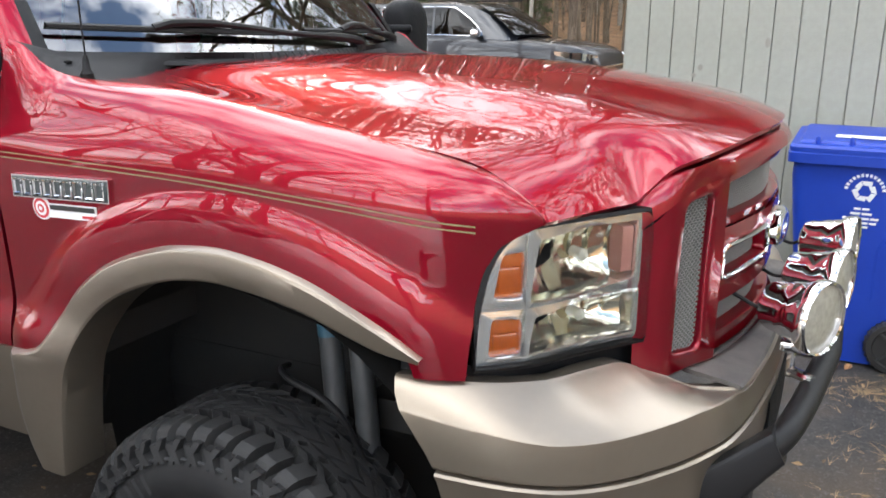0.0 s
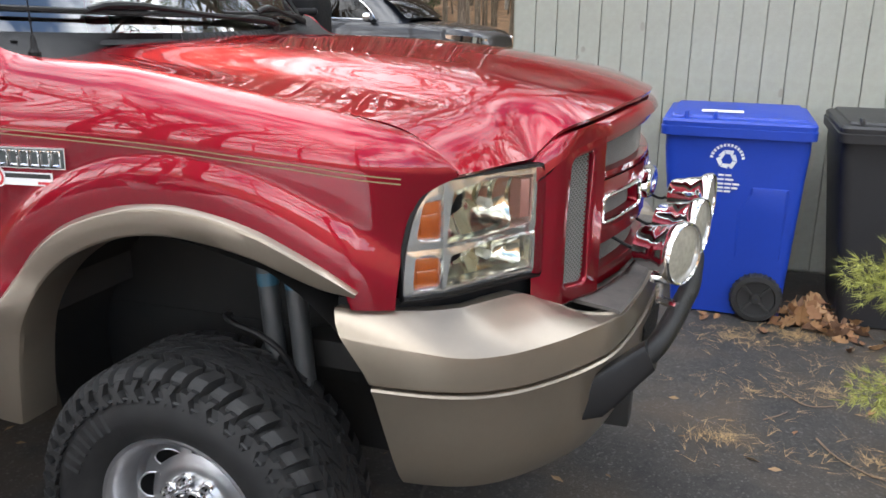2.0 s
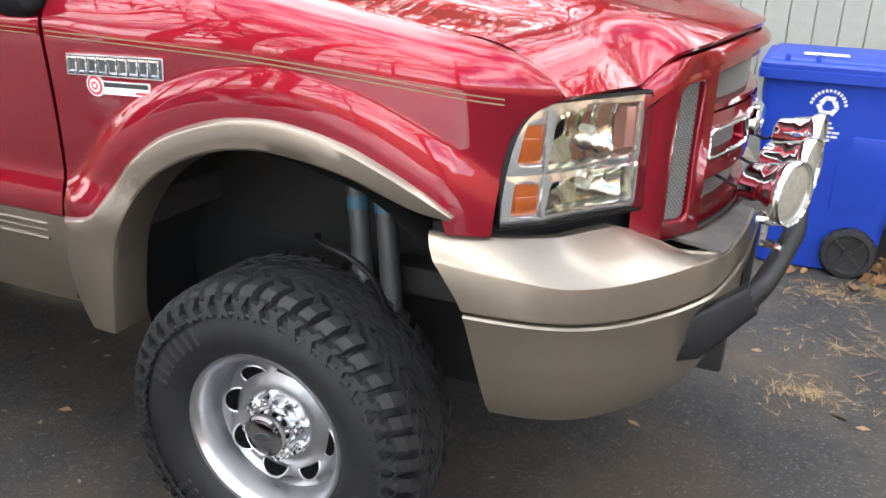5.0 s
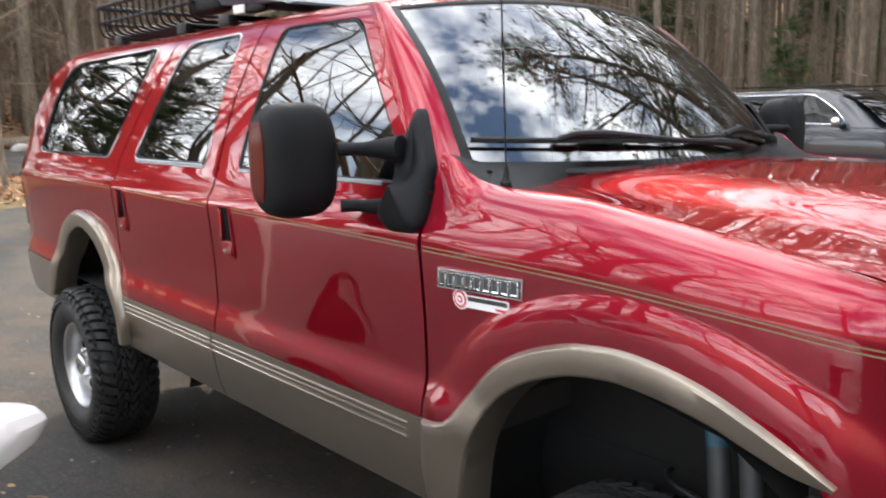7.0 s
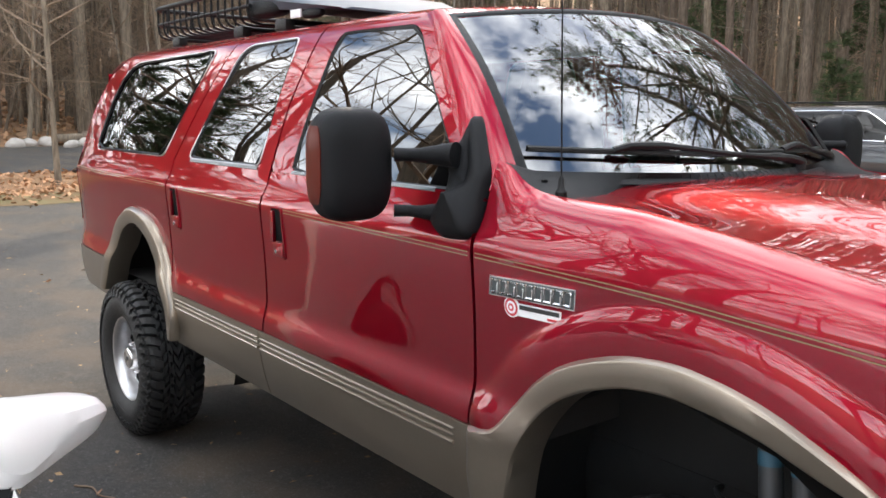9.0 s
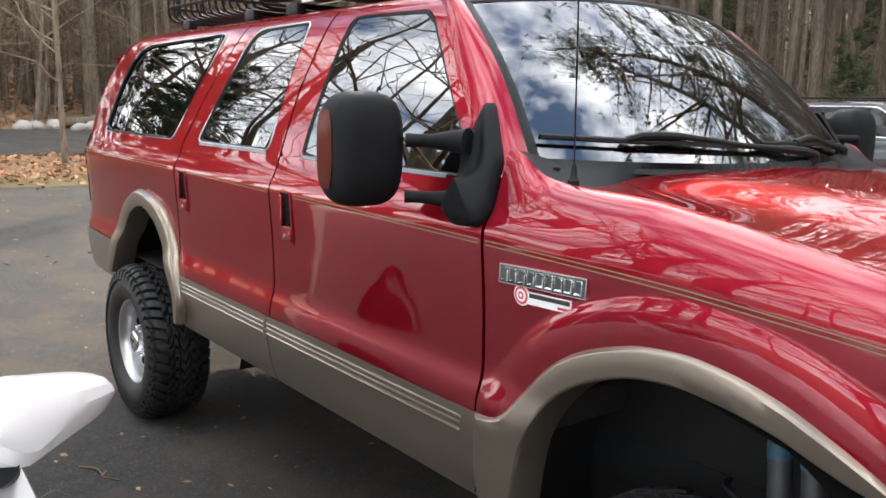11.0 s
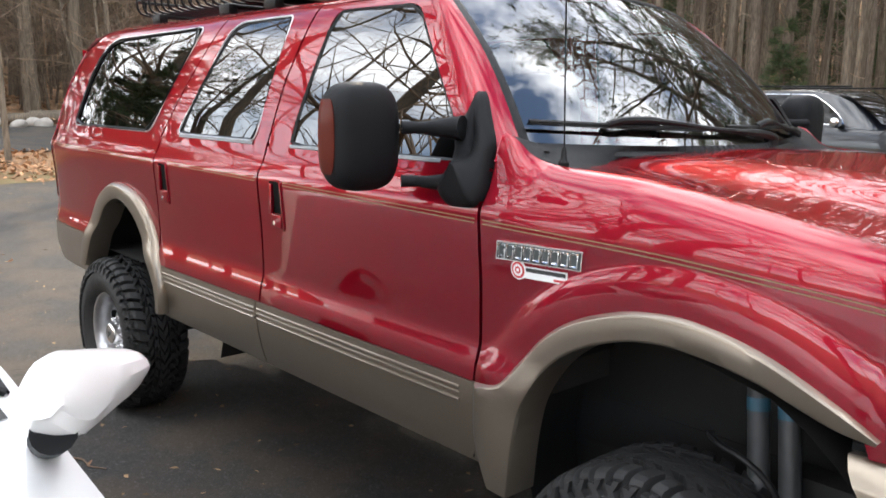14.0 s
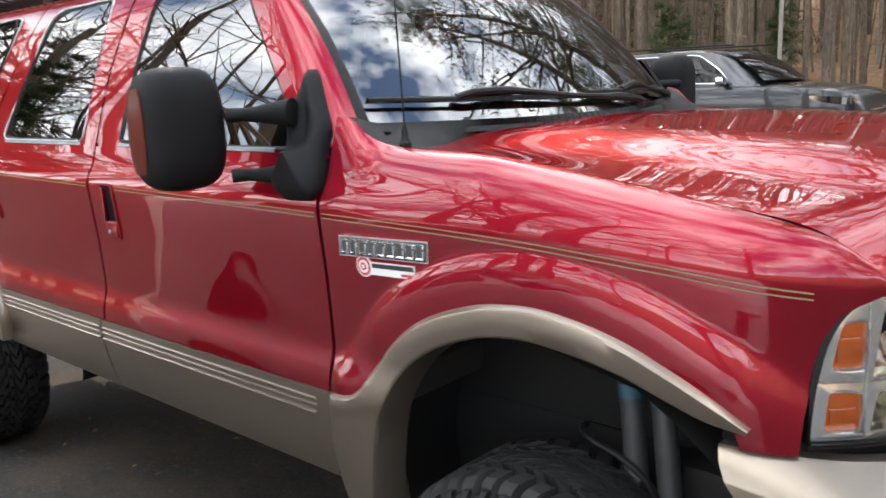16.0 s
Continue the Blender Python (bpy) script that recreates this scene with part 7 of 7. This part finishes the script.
def glade(x, y, wider=0.0):
    """Open lanes in the trees through which low sun falls on the drive."""
    for px, py, w in ((-6.0, -1.3, 0.75), (-3.9, -2.2, 0.35), (-13.2, 1.1, 1.0)):
        dx, dy = x - px, y - py
        if dy > 10 and abs(dx * 0.788 + dy * 0.616) < w + wider:
            return True
    return False


def plant(ob, x, y, s=1.0, turn=None):
    """First use moves the built tree itself, later ones copy it."""
    m = pose(x, y, ground_z(x, y) - 0.02, 0, 0, rng.uniform(0, 360) if turn is None else turn)
    if y > 15 and x > -24:
        # height capped by distance so the hood mirrors open sky over the wood
        s = min(s, (0.72 * math.hypot(x, y) + 1.0) / 22)
    if y > 6 and glade(x, y, 1.5):
        s = min(s, 0.40 * math.hypot(x + 5.5, y + 1.5) / 22)
    if ob.name not in used:
        used.add(ob.name)
        ob.matrix_basis = m @ Matrix.Diagonal((s, s, s, 1))
        return ob
    ob2 = copy_thing(ob, m)
    ob2.scale = (s, s, s)
    return ob2


spots = []


def free(x, y, gap):
    if any((x - a) ** 2 + (y - b) ** 2 < gap * gap for a, b in spots):
        return False
    spots.append((x, y))
    return True


def scatter(n, x0, x1, y0, y1, gap, kinds, smin=0.8, smax=1.2, keep=None):
    made = tries = 0
    while made < n and tries < n * 30:
        tries += 1
        x, y = rng.uniform(x0, x1), rng.uniform(y0, y1)
        if (keep and not keep(x, y)) or glade(x, y) or not free(x, y, gap):
            continue
        plant(rng.choice(kinds), x, y, rng.uniform(smin, smax))
        made += 1


ALL = PROTO[:4] * 3 + PROTO[3:] * 2 + PINES * 2
# trees that stand out
for ob, x, y, s, turn in ((SAPLING[0], -14.9, 1.55, 1.5, 20), (PROTO[2], -24.4, 4.75, 1.0, 40), (PROTO[0], -24.0, 6.0, 1.1, 130), (PROTO[3], -23.6, 6.9, 1.0, 10), (PINES[1], -9.6, 17.5, 0.85, 0), (PROTO[4], -5.5, 15.8, 1.0, 90), (PINES[0], -5.0, 17.2, 1.1, 50), (PINES[2], -7.2, 18.5, 1.2, 77)):
    free(x, y, 0.1)
    plant(ob, x, y, s, turn)
scatter(160, -40, 16, 16.5, 46, 1.1, ALL)
scatter(170, -58, -23.5, -2, 26, 0.9, ALL, 0.7, 1.15)
scatter(90, -42, 6, 17, 40, 0.6, SAPLING, 0.6, 1.4)
scatter(70, -32, -22.6, 0, 14, 0.5, SAPLING, 0.6, 1.8)
scatter(120, -50, -22.6, -6, 22, 0.6, SAPLING, 0.6, 1.4)
scatter(16, -30, 4, 19, 40, 1.5, SPRUCE, 0.5, 1.3)
# far screen of woods behind, joined
def far_woods(name, seed, n, x0, x1, y0, y1, r0=0.08, r1=0.24, label="distant screen of bare woodland trunks"):
    rnd = random.Random(seed)
    bm = bmesh.new()
    for _ in range(n):
        x, y = rnd.uniform(x0, x1), rnd.uniform(y0, y1)
        if glade(x, y):
            continue
        z = ground_z(x, y) - 0.3
        r, h = rnd.uniform(r0, r1), rnd.uniform(13, 22)
        lx, ly = rnd.gauss(0, 0.5), rnd.gauss(0, 0.5)
        tube(bm, [(x, y, z), (x + lx * 0.3, y + ly * 0.3, z + h * 0.4), (x + lx, y + ly, z + h)], [r * 1.2, r * 0.85, r * 0.25], 6, caps=False)
        for _ in range(14):
            q = rnd.uniform(0.04, 0.95)
            p = Vector((x + lx * q, y + ly * q, z + h * q))
            line = bend(rnd, p, Vector((rnd.gauss(0, 1), rnd.gauss(0, 1), 0.35)), rnd.uniform(0.8, 2.6), 3, 0.2)
            tube(bm, line, [r * 0.22, r * 0.14, r * 0.08, r * 0.03], 3, caps=False)
    solo(name, bm, BARK, label, "woods", kind="stuff")


far_woods("far_woods", 51, 520, -75, 30, 44, 84)
far_woods("far_woods", 52, 420, -98, -52, 2, 50)
far_woods("thicket", 54, 280, -42, 4, 19, 46, 0.03, 0.12, "thicket of thin bare trunks between the trees")
far_woods("thicket", 55, 270, -60, -24, 0, 26, 0.03, 0.12, "thicket of thin bare trunks between the trees")
# far pine crowns between the trunks, joined
def far_crowns(seed, n, x0, x1, y0, y1):
    rnd = random.Random(seed)
    bm = bmesh.new()
    for _ in range(n):
        x, y = rnd.uniform(x0, x1), rnd.uniform(y0, y1)
        if glade(x, y):
            continue
        p = Vector((x, y, ground_z(x, y) + 3 + 15 * rnd.random()))
        for _ in range(3):
            tuft(bm, rnd, p + Vector((rnd.gauss(0, 0.7), rnd.gauss(0, 0.7), rnd.gauss(0, 0.4))), Vector((rnd.gauss(0, 1), rnd.gauss(0, 1), 0.1)), rnd.uniform(0.8, 1.5), 7, 0.12)
    solo("far_crowns", bm, material("far_needles", (0.075, 0.085, 0.035), 0.8, island=0.5), "distant green pine boughs in the woods", "woods", kind="stuff")


far_crowns(71, 2600, -75, 30, 36, 80)
far_crowns(72, 1500, -95, -45, 4, 50)
# pines added on the sun's line so their crowns shade the hood
for x, y, s in ((-13.3, 17.6, 1.0), (-15.4, 19.4, 0.95), (-11.8, 18.6, 0.9), (-16.8, 22.4, 1.05), (-14.2, 22.0, 1.0), (-10.5, 21.0, 1.0)):
    plant(PINES[int(-x) % 3], x, y, s)
# out-of-view trees added to darken what the rear pillar mirrors
scatter(13, -40, -18, -20, -5, 2.5, PROTO, 0.6, 0.9)
# out-of-view evergreens added: +x ones darken the nose, others the rear reflections
for x, y, s in ((12.6, 0.4, 1.5), (12.2, 3.9, 1.4), (13.2, -3.6, 1.5), (14.0, 8.6, 1.5), (-26.5, -4.2, 1.5), (-31.0, -6.5, 1.9), (-35.0, -4.0, 2.0), (-29.0, -9.5, 1.7), (-23.0, -7.5, 1.2)):
    plant(SPRUCE[0], x, y, s)
# woods at the camera's back and right, seen in the glass and paint
scatter(12, -24, 26, -34, -16, 2.5, PROTO, 0.85, 1.15)
scatter(22, 15, 36, -22, 30, 1.8, ALL, 0.85, 1.15)
BIG = bare_tree(61, 17, 0.30, 0.16, 34, 7.5, 0.05, None, "spreading_tree", "wide bare tree with long low limbs behind the drive", 8, 2, 0.45)
BIG2 = bare_tree(62, 16, 0.26, 0.14, 34, 7.0, 0.06, None, "spreading_tree", "wide bare tree with long low limbs behind the drive", 8, 2, 0.45)
for ob, x, y, s in ((BIG, -8.6, -12.4, 1.15), (BIG2, -4.6, -8.6, 1.2), (BIG2, -15.5, -11.0, 1.3), (BIG, 2.0, -11.2, 1.1), (BIG2, -12.5, -15.0, 1.3), (BIG, -24.0, -8.0, 0.9), (BIG2, -31.0, -11.0, 0.9)):
    plant(ob, x, y, s)
OVERHANG = pine(63, 17, 0.20, 0.34, 56, 5.2, 0.32, "pine_tree", "broad pine with low green boughs beside the drive", 0, 26)
# the +x pines stay out of view, added to cut light on the nose
for x, y, s in ((10.5, 2.8, 1.15), (11.5, -1.6, 1.2), (12.5, 6.4, 1.2), (13.0, -5.5, 1.2), (15.5, 0.6, 1.3), (-1.2, 8.9, 1.1), (0.9, 8.0, 1.15), (-27.5, -9.5, 0.55), (-21.0, -9.0, 0.5)):
    plant(OVERHANG, x, y, s)
for ob in (*PROTO, *PINES, *SAPLING, *SPRUCE):
    if ob.name not in used:
        plant(ob, 20, 34, 1.0)

# ---- litter on the ground, logs, stones and a small evergreen ----
def leaf_mesh(rnd, size, mat, name="leaf"):
    """A curled, lobed dry leaf."""
    bm = bmesh.new()
    n = 9
    side = [0.0, 0.20, 0.13, 0.30, 0.18, 0.34, 0.20, 0.16, 0.0]
    curl, twist = rnd.uniform(0.4, 1.3), rnd.uniform(-0.5, 0.5)
    rows = []
    for i in range(n):
        t = i / (n - 1)
        w = side[i] * rnd.uniform(0.8, 1.2)
        z = curl * (t - 0.5) ** 2 * 0.7
        rows.append([Vector(((t - 0.5) * size, s * w * size, (z + curl * 0.9 * abs(s) * w + twist * s * w) * size)) for s in (-1, 0, 1)])
    grid(bm, rows)
    tube(bm, [Vector((-0.5 * size, 0, rows[0][1].z)), Vector((-0.75 * size, 0.02 * size, rows[0][1].z * 0.6))], 0.02 * size, 3, caps=False)
    bmesh.ops.remove_doubles(bm, verts=bm.verts, dist=1e-5)
    return finish(name, bm, mat, 60)


lrnd = random.Random(91)
LEAVES = [leaf_mesh(lrnd, 0.11, material("oak_leaf", c, 0.75, var=0.4, var_scale=40)) for c in ((0.30, 0.15, 0.07), (0.24, 0.12, 0.06), (0.38, 0.22, 0.11), (0.20, 0.11, 0.065), (0.33, 0.18, 0.08))]


def lay_leaf(x, y, z=None, s=1.0, tip=0.25):
    ob = new("leaf", lrnd.choice(LEAVES))
    ob.matrix_basis = pose(x, y, (ramp(x) if z is None else z) + 0.004, math.degrees(lrnd.gauss(0, tip)), math.degrees(lrnd.gauss(0, tip)), lrnd.uniform(0, 360)) @ Matrix.Diagonal((s, s, s, 1))
    return tagged(ob, "curled brown dry oak leaf on the ground", "leaf", "fallen leaves")


# a heap against the bins
for _ in range(46):
    x = lrnd.gauss(1.80, 0.14)
    y = 2.30 - abs(lrnd.gauss(0, 0.14)) + 0.05
    lay_leaf(x, y, max(0.0, 0.14 - 0.55 * abs(x - 1.78) - 0.45 * abs(y - 2.27)) * lrnd.random(), lrnd.uniform(0.7, 1.35), 0.7)
for _ in range(16):
    lay_leaf(lrnd.uniform(1.15, 2.6), lrnd.uniform(1.85, 2.2), None, lrnd.uniform(0.5, 1.0), 0.3)
# strays on the asphalt
for x, y, s in ((-2.8, -1.35, 0.5), (-2.55, -1.62, 0.35), (-3.3, -1.9, 0.4), (-4.6, -1.6, 0.5), (-5.6, -2.4, 0.5), (-6.9, -1.2, 0.6), (-8.1, -2.2, 0.6), (1.95, 1.2, 0.4), (1.62, 0.9, 0.35), (2.2, 1.7, 0.5), (-7.6, -0.4, 0.6), (-9.4, -1.0, 0.7)):
    lay_leaf(x, y, None, s)


def needle_patch(cx, cy, r, n, size, label):
    """Fallen pine needles in a loose scatter."""
    bm = bmesh.new()
    for _ in range(n):
        a, d = lrnd.uniform(0, 2 * math.pi), abs(lrnd.gauss(0, r))
        x, y = cx + d * math.cos(a) * 1.4, cy + d * math.sin(a)
        base = lrnd.uniform(0, math.pi)
        for _ in range(3):
            t = base + lrnd.gauss(0, 0.35)
            v = Vector((math.cos(t), math.sin(t), lrnd.uniform(0, 0.12))) * size * lrnd.uniform(0.7, 1.2)
            w = Vector((-math.sin(t), math.cos(t), 0)) * 0.0010
            p = Vector((x, y, ramp(x) + 0.003 + lrnd.uniform(0, 0.006)))
            bm.faces.new([bm.verts.new(q) for q in (p - w, p + w, p + v)])
    return solo("needle_scatter", bm, material("dry_needles", (0.38, 0.25, 0.12), 0.7, island=0.35), label, "pine needles", kind="stuff")


for cx, cy, r, n in ((1.33, 0.75, 0.10, 70), (1.70, 2.03, 0.14, 140), (1.38, 1.90, 0.10, 80), (1.78, 1.35, 0.22, 70), (1.45, 1.25, 0.20, 40), (2.1, 1.6, 0.3, 90), (-2.75, -1.75, 0.08, 40), (-3.9, -2.0, 0.35, 50), (-5.4, -1.9, 0.6, 60), (1.9, 0.75, 0.15, 60)):
    needle_patch(cx, cy, r, n, 0.085, "tan dry pine needles scattered on the asphalt")


bm = bmesh.new()
for _ in range(900):
    x, y = lrnd.uniform(-12.4, 2.4), lrnd.gauss(-1.6, 1.3) if lrnd.random() < 0.8 else lrnd.uniform(0.3, 2.0)
    sz = abs(lrnd.gauss(0.012, 0.008)) + 0.004
    m = Matrix.Translation((x, y, ramp(x) + 0.004)) @ Matrix.Rotation(lrnd.uniform(0, 6.28), 4, "Z") @ Matrix.Rotation(lrnd.gauss(0, 0.3), 4, "X")
    bm.faces.new([bm.verts.new(m @ Vector(q)) for q in ((-sz, 0, 0), (0, -0.4 * sz, 0.003), (sz, 0, 0.001), (0.1 * sz, 0.5 * sz, 0.004))])
solo("leaf_crumbs", bm, material("leaf_crumb", (0.26, 0.17, 0.09), 0.9, island=0.6), "crumbs of dry leaf and bark on the asphalt", "leaves", kind="stuff")


def twig(pts, r, label="thin curved fallen twig on the asphalt"):
    bm = bmesh.new()
    line = smooth_line(pts, 14)
    tube(bm, line, [r * (1 - 0.5 * k / 13) for k in range(14)], 6)
    return solo("twig", bm, material("fallen_twig", (0.22, 0.15, 0.10), 0.8, var=0.4, var_scale=60), label, "twig", "fallen twigs")


twig([(1.58, 1.30, 0.006), (1.63, 1.22, 0.012), (1.70, 1.18, 0.006), (1.76, 1.19, 0.010), (1.80, 1.22, 0.006)], 0.004)
twig([(1.70, 0.88, 0.006), (1.74, 0.78, 0.008), (1.80, 0.70, 0.006), (1.90, 0.63, 0.006), (2.02, 0.60, 0.006)], 0.004)
twig([(-2.95, -1.42, 0.006), (-2.85, -1.36, 0.012), (-2.78, -1.36, 0.008), (-2.70, -1.31, 0.006)], 0.005)
twig([(1.50, 0.98, 0.005), (1.56, 1.03, 0.010), (1.60, 1.09, 0.005)], 0.003)
twig([(-4.4, -1.9, 0.005), (-4.25, -1.85, 0.012), (-4.1, -1.88, 0.005)], 0.004)
twig([(-6.2, -1.5, ramp(-6.2) + 0.005), (-6.0, -1.43, ramp(-6.0) + 0.012), (-5.8, -1.45, ramp(-5.8) + 0.005)], 0.005)

# leaf strip between drive and lane, and leaves blown along the verge
bm = bmesh.new()
for k in range(5200):
    x = lrnd.uniform(-16.6, -13.5) if k % 4 else lrnd.gauss(-13.3, 0.45)
    y = lrnd.uniform(-9.5, 9.5)
    if noise.noise((x * 0.6, y * 0.35, 2)) < -0.22:
        continue
    s = lrnd.uniform(0.04, 0.085)
    p = Vector((x, y, ramp(x) + 0.012 + abs(lrnd.gauss(0, 0.015))))
    m = Matrix.Translation(p) @ Matrix.Rotation(lrnd.uniform(0, 6.28), 4, "Z") @ Matrix.Rotation(lrnd.gauss(0, 0.6), 4, "X") @ Matrix.Rotation(lrnd.gauss(0, 0.6), 4, "Y")
    vs = [bm.verts.new(m @ Vector(q)) for q in ((-s, 0, 0), (-0.2 * s, -0.45 * s, 0.10 * s), (0.9 * s, 0, 0.05 * s), (-0.1 * s, 0.5 * s, 0.12 * s))]
    bm.faces.new(vs)
solo("leaf_strip", bm, material("strip_leaves", (0.38, 0.21, 0.11), 0.85, island=0.5), "strip of fallen orange-brown leaves between drive and lane", "leaves", kind="stuff")
bm = bmesh.new()
for k in range(5200):
    x, y = lrnd.uniform(-40, -22.2), lrnd.uniform(-6, 16)
    s = lrnd.uniform(0.07, 0.14)
    p = Vector((x, y, ground_z(x, y) + 0.02 + abs(lrnd.gauss(0, 0.05))))
    m = Matrix.Translation(p) @ Matrix.Rotation(lrnd.uniform(0, 6.28), 4, "Z") @ Matrix.Rotation(lrnd.gauss(0, 0.6), 4, "X") @ Matrix.Rotation(lrnd.gauss(0, 0.6), 4, "Y")
    bm.faces.new([bm.verts.new(m @ Vector(q)) for q in ((-s, 0, 0), (-0.2 * s, -0.45 * s, 0.10 * s), (0.9 * s, 0, 0.05 * s), (-0.1 * s, 0.5 * s, 0.12 * s))])
solo("forest_leaves", bm, material("wood_leaves", (0.30, 0.18, 0.10), 0.85, island=0.5), "fallen leaves under the trees", "leaves", kind="stuff")

# logs and stones at the edge of the woods
for (x0, y0), (x1, y1), r in (((-22.5, 3.4), (-22.3, 7.2), 0.14), ((-22.9, 4.2), (-22.7, 8.6), 0.16), ((-22.6, 6.0), (-22.45, 9.4), 0.12)):
    bm = bmesh.new()
    pts = [Vector((x0 + (x1 - x0) * t, y0 + (y1 - y0) * t, ground_z(x0, y0) + r * 0.85 + 0.05 * math.sin(3 * t))) for t in span(0, 1, 10)]
    tube(bm, pts, [r * (1.05 - 0.25 * t) for t in span(0, 1, 10)], 12)
    solo("log", bm, BARK, "grey fallen log at the edge of the woods", "log", "fallen logs")
STONE = material("pale_stone", (0.42, 0.39, 0.35), 0.85, var=0.5, var_scale=6, var2=0.4, var2_scale=40, bump=0.6, bump_scale=30, dark=(0.6, 0.6, 0.6))
for k in range(12):
    x, y, r = -22.2 + lrnd.gauss(0, 0.25), 2.0 + 2.2 * lrnd.random() + 0.1 * k, lrnd.uniform(0.10, 0.24)
    bm = bmesh.new()
    bmesh.ops.create_icosphere(bm, subdivisions=3, radius=r)
    for v in bm.verts:
        v.co *= 1 + 0.45 * noise.noise(v.co * (2.2 / r * 0.35) + Vector((k, 0, 0)))
        v.co.z *= 0.7
    bmesh.ops.translate(bm, vec=(x, y, ground_z(x, y) + 0.3 * r), verts=bm.verts)
    solo("stone", bm, STONE, "pale rounded field stone at the edge of the woods", "stone", "field stones")


# small evergreen whose sprigs reach into view beside the drive
def evergreen_shrub(x, y, sprigs):
    t = thing("evergreen_shrub", "young conifer with yellow-green feathery sprigs", "shrub", (x, y, 0))
    rnd = random.Random(5)
    bm = bmesh.new()
    tube(bm, bend(rnd, Vector((x, y, -0.02)), Vector((0, 0, 1)), 1.25, 6, 0.03), [0.022, 0.02, 0.018, 0.015, 0.012, 0.008, 0.004], 7)
    part("trunk", bm, BARK, t)
    wood, green = bmesh.new(), bmesh.new()
    for tip in sprigs:
        tip = Vector(tip)
        a = Vector((x, y, tip.z - 0.10))
        mid = a.lerp(tip, 0.5) + Vector((0, 0, 0.04))
        line = smooth_line([a, mid, tip], 12)
        tube(wood, line, [0.006 * (1 - 0.8 * k / 11) for k in range(12)], 5, caps=False)
        for k in range(3, 12):
            d = (line[k] - line[k - 1]).normalized()
            for _ in range(5):
                sd = (d * 0.8 + Vector((rnd.gauss(0, 0.7), rnd.gauss(0, 0.7), rnd.gauss(0, 0.5)))).normalized()
                q = [line[k], line[k] + sd * 0.045, line[k] + sd * 0.09 + Vector((0, 0, -0.006))]
                for e in q[1:]:
                    tuft(green, rnd, e, sd, 0.055, 16, 0.06)
    part("twigwork", wood, TWIG, t, kind="stuff")
    part("foliage", green, material("yellow_green_needles", (0.30, 0.31, 0.07), 0.6, island=0.5), t, kind="stuff")
    return t


evergreen_shrub(2.16, 0.62, [(1.74, 0.49, 0.86), (1.75, 0.47, 0.80), (1.77, 0.36, 0.46), (1.84, 0.50, 0.80), (1.88, 0.42, 0.50), (2.0, 0.2, 0.65), (2.4, 0.3, 0.7), (2.5, 0.8, 0.6), (2.1, 1.0, 0.75), (2.0, 0.85, 0.45), (2.2, 0.6, 1.25), (2.3, 0.5, 1.05), (2.05, 0.75, 1.1)])
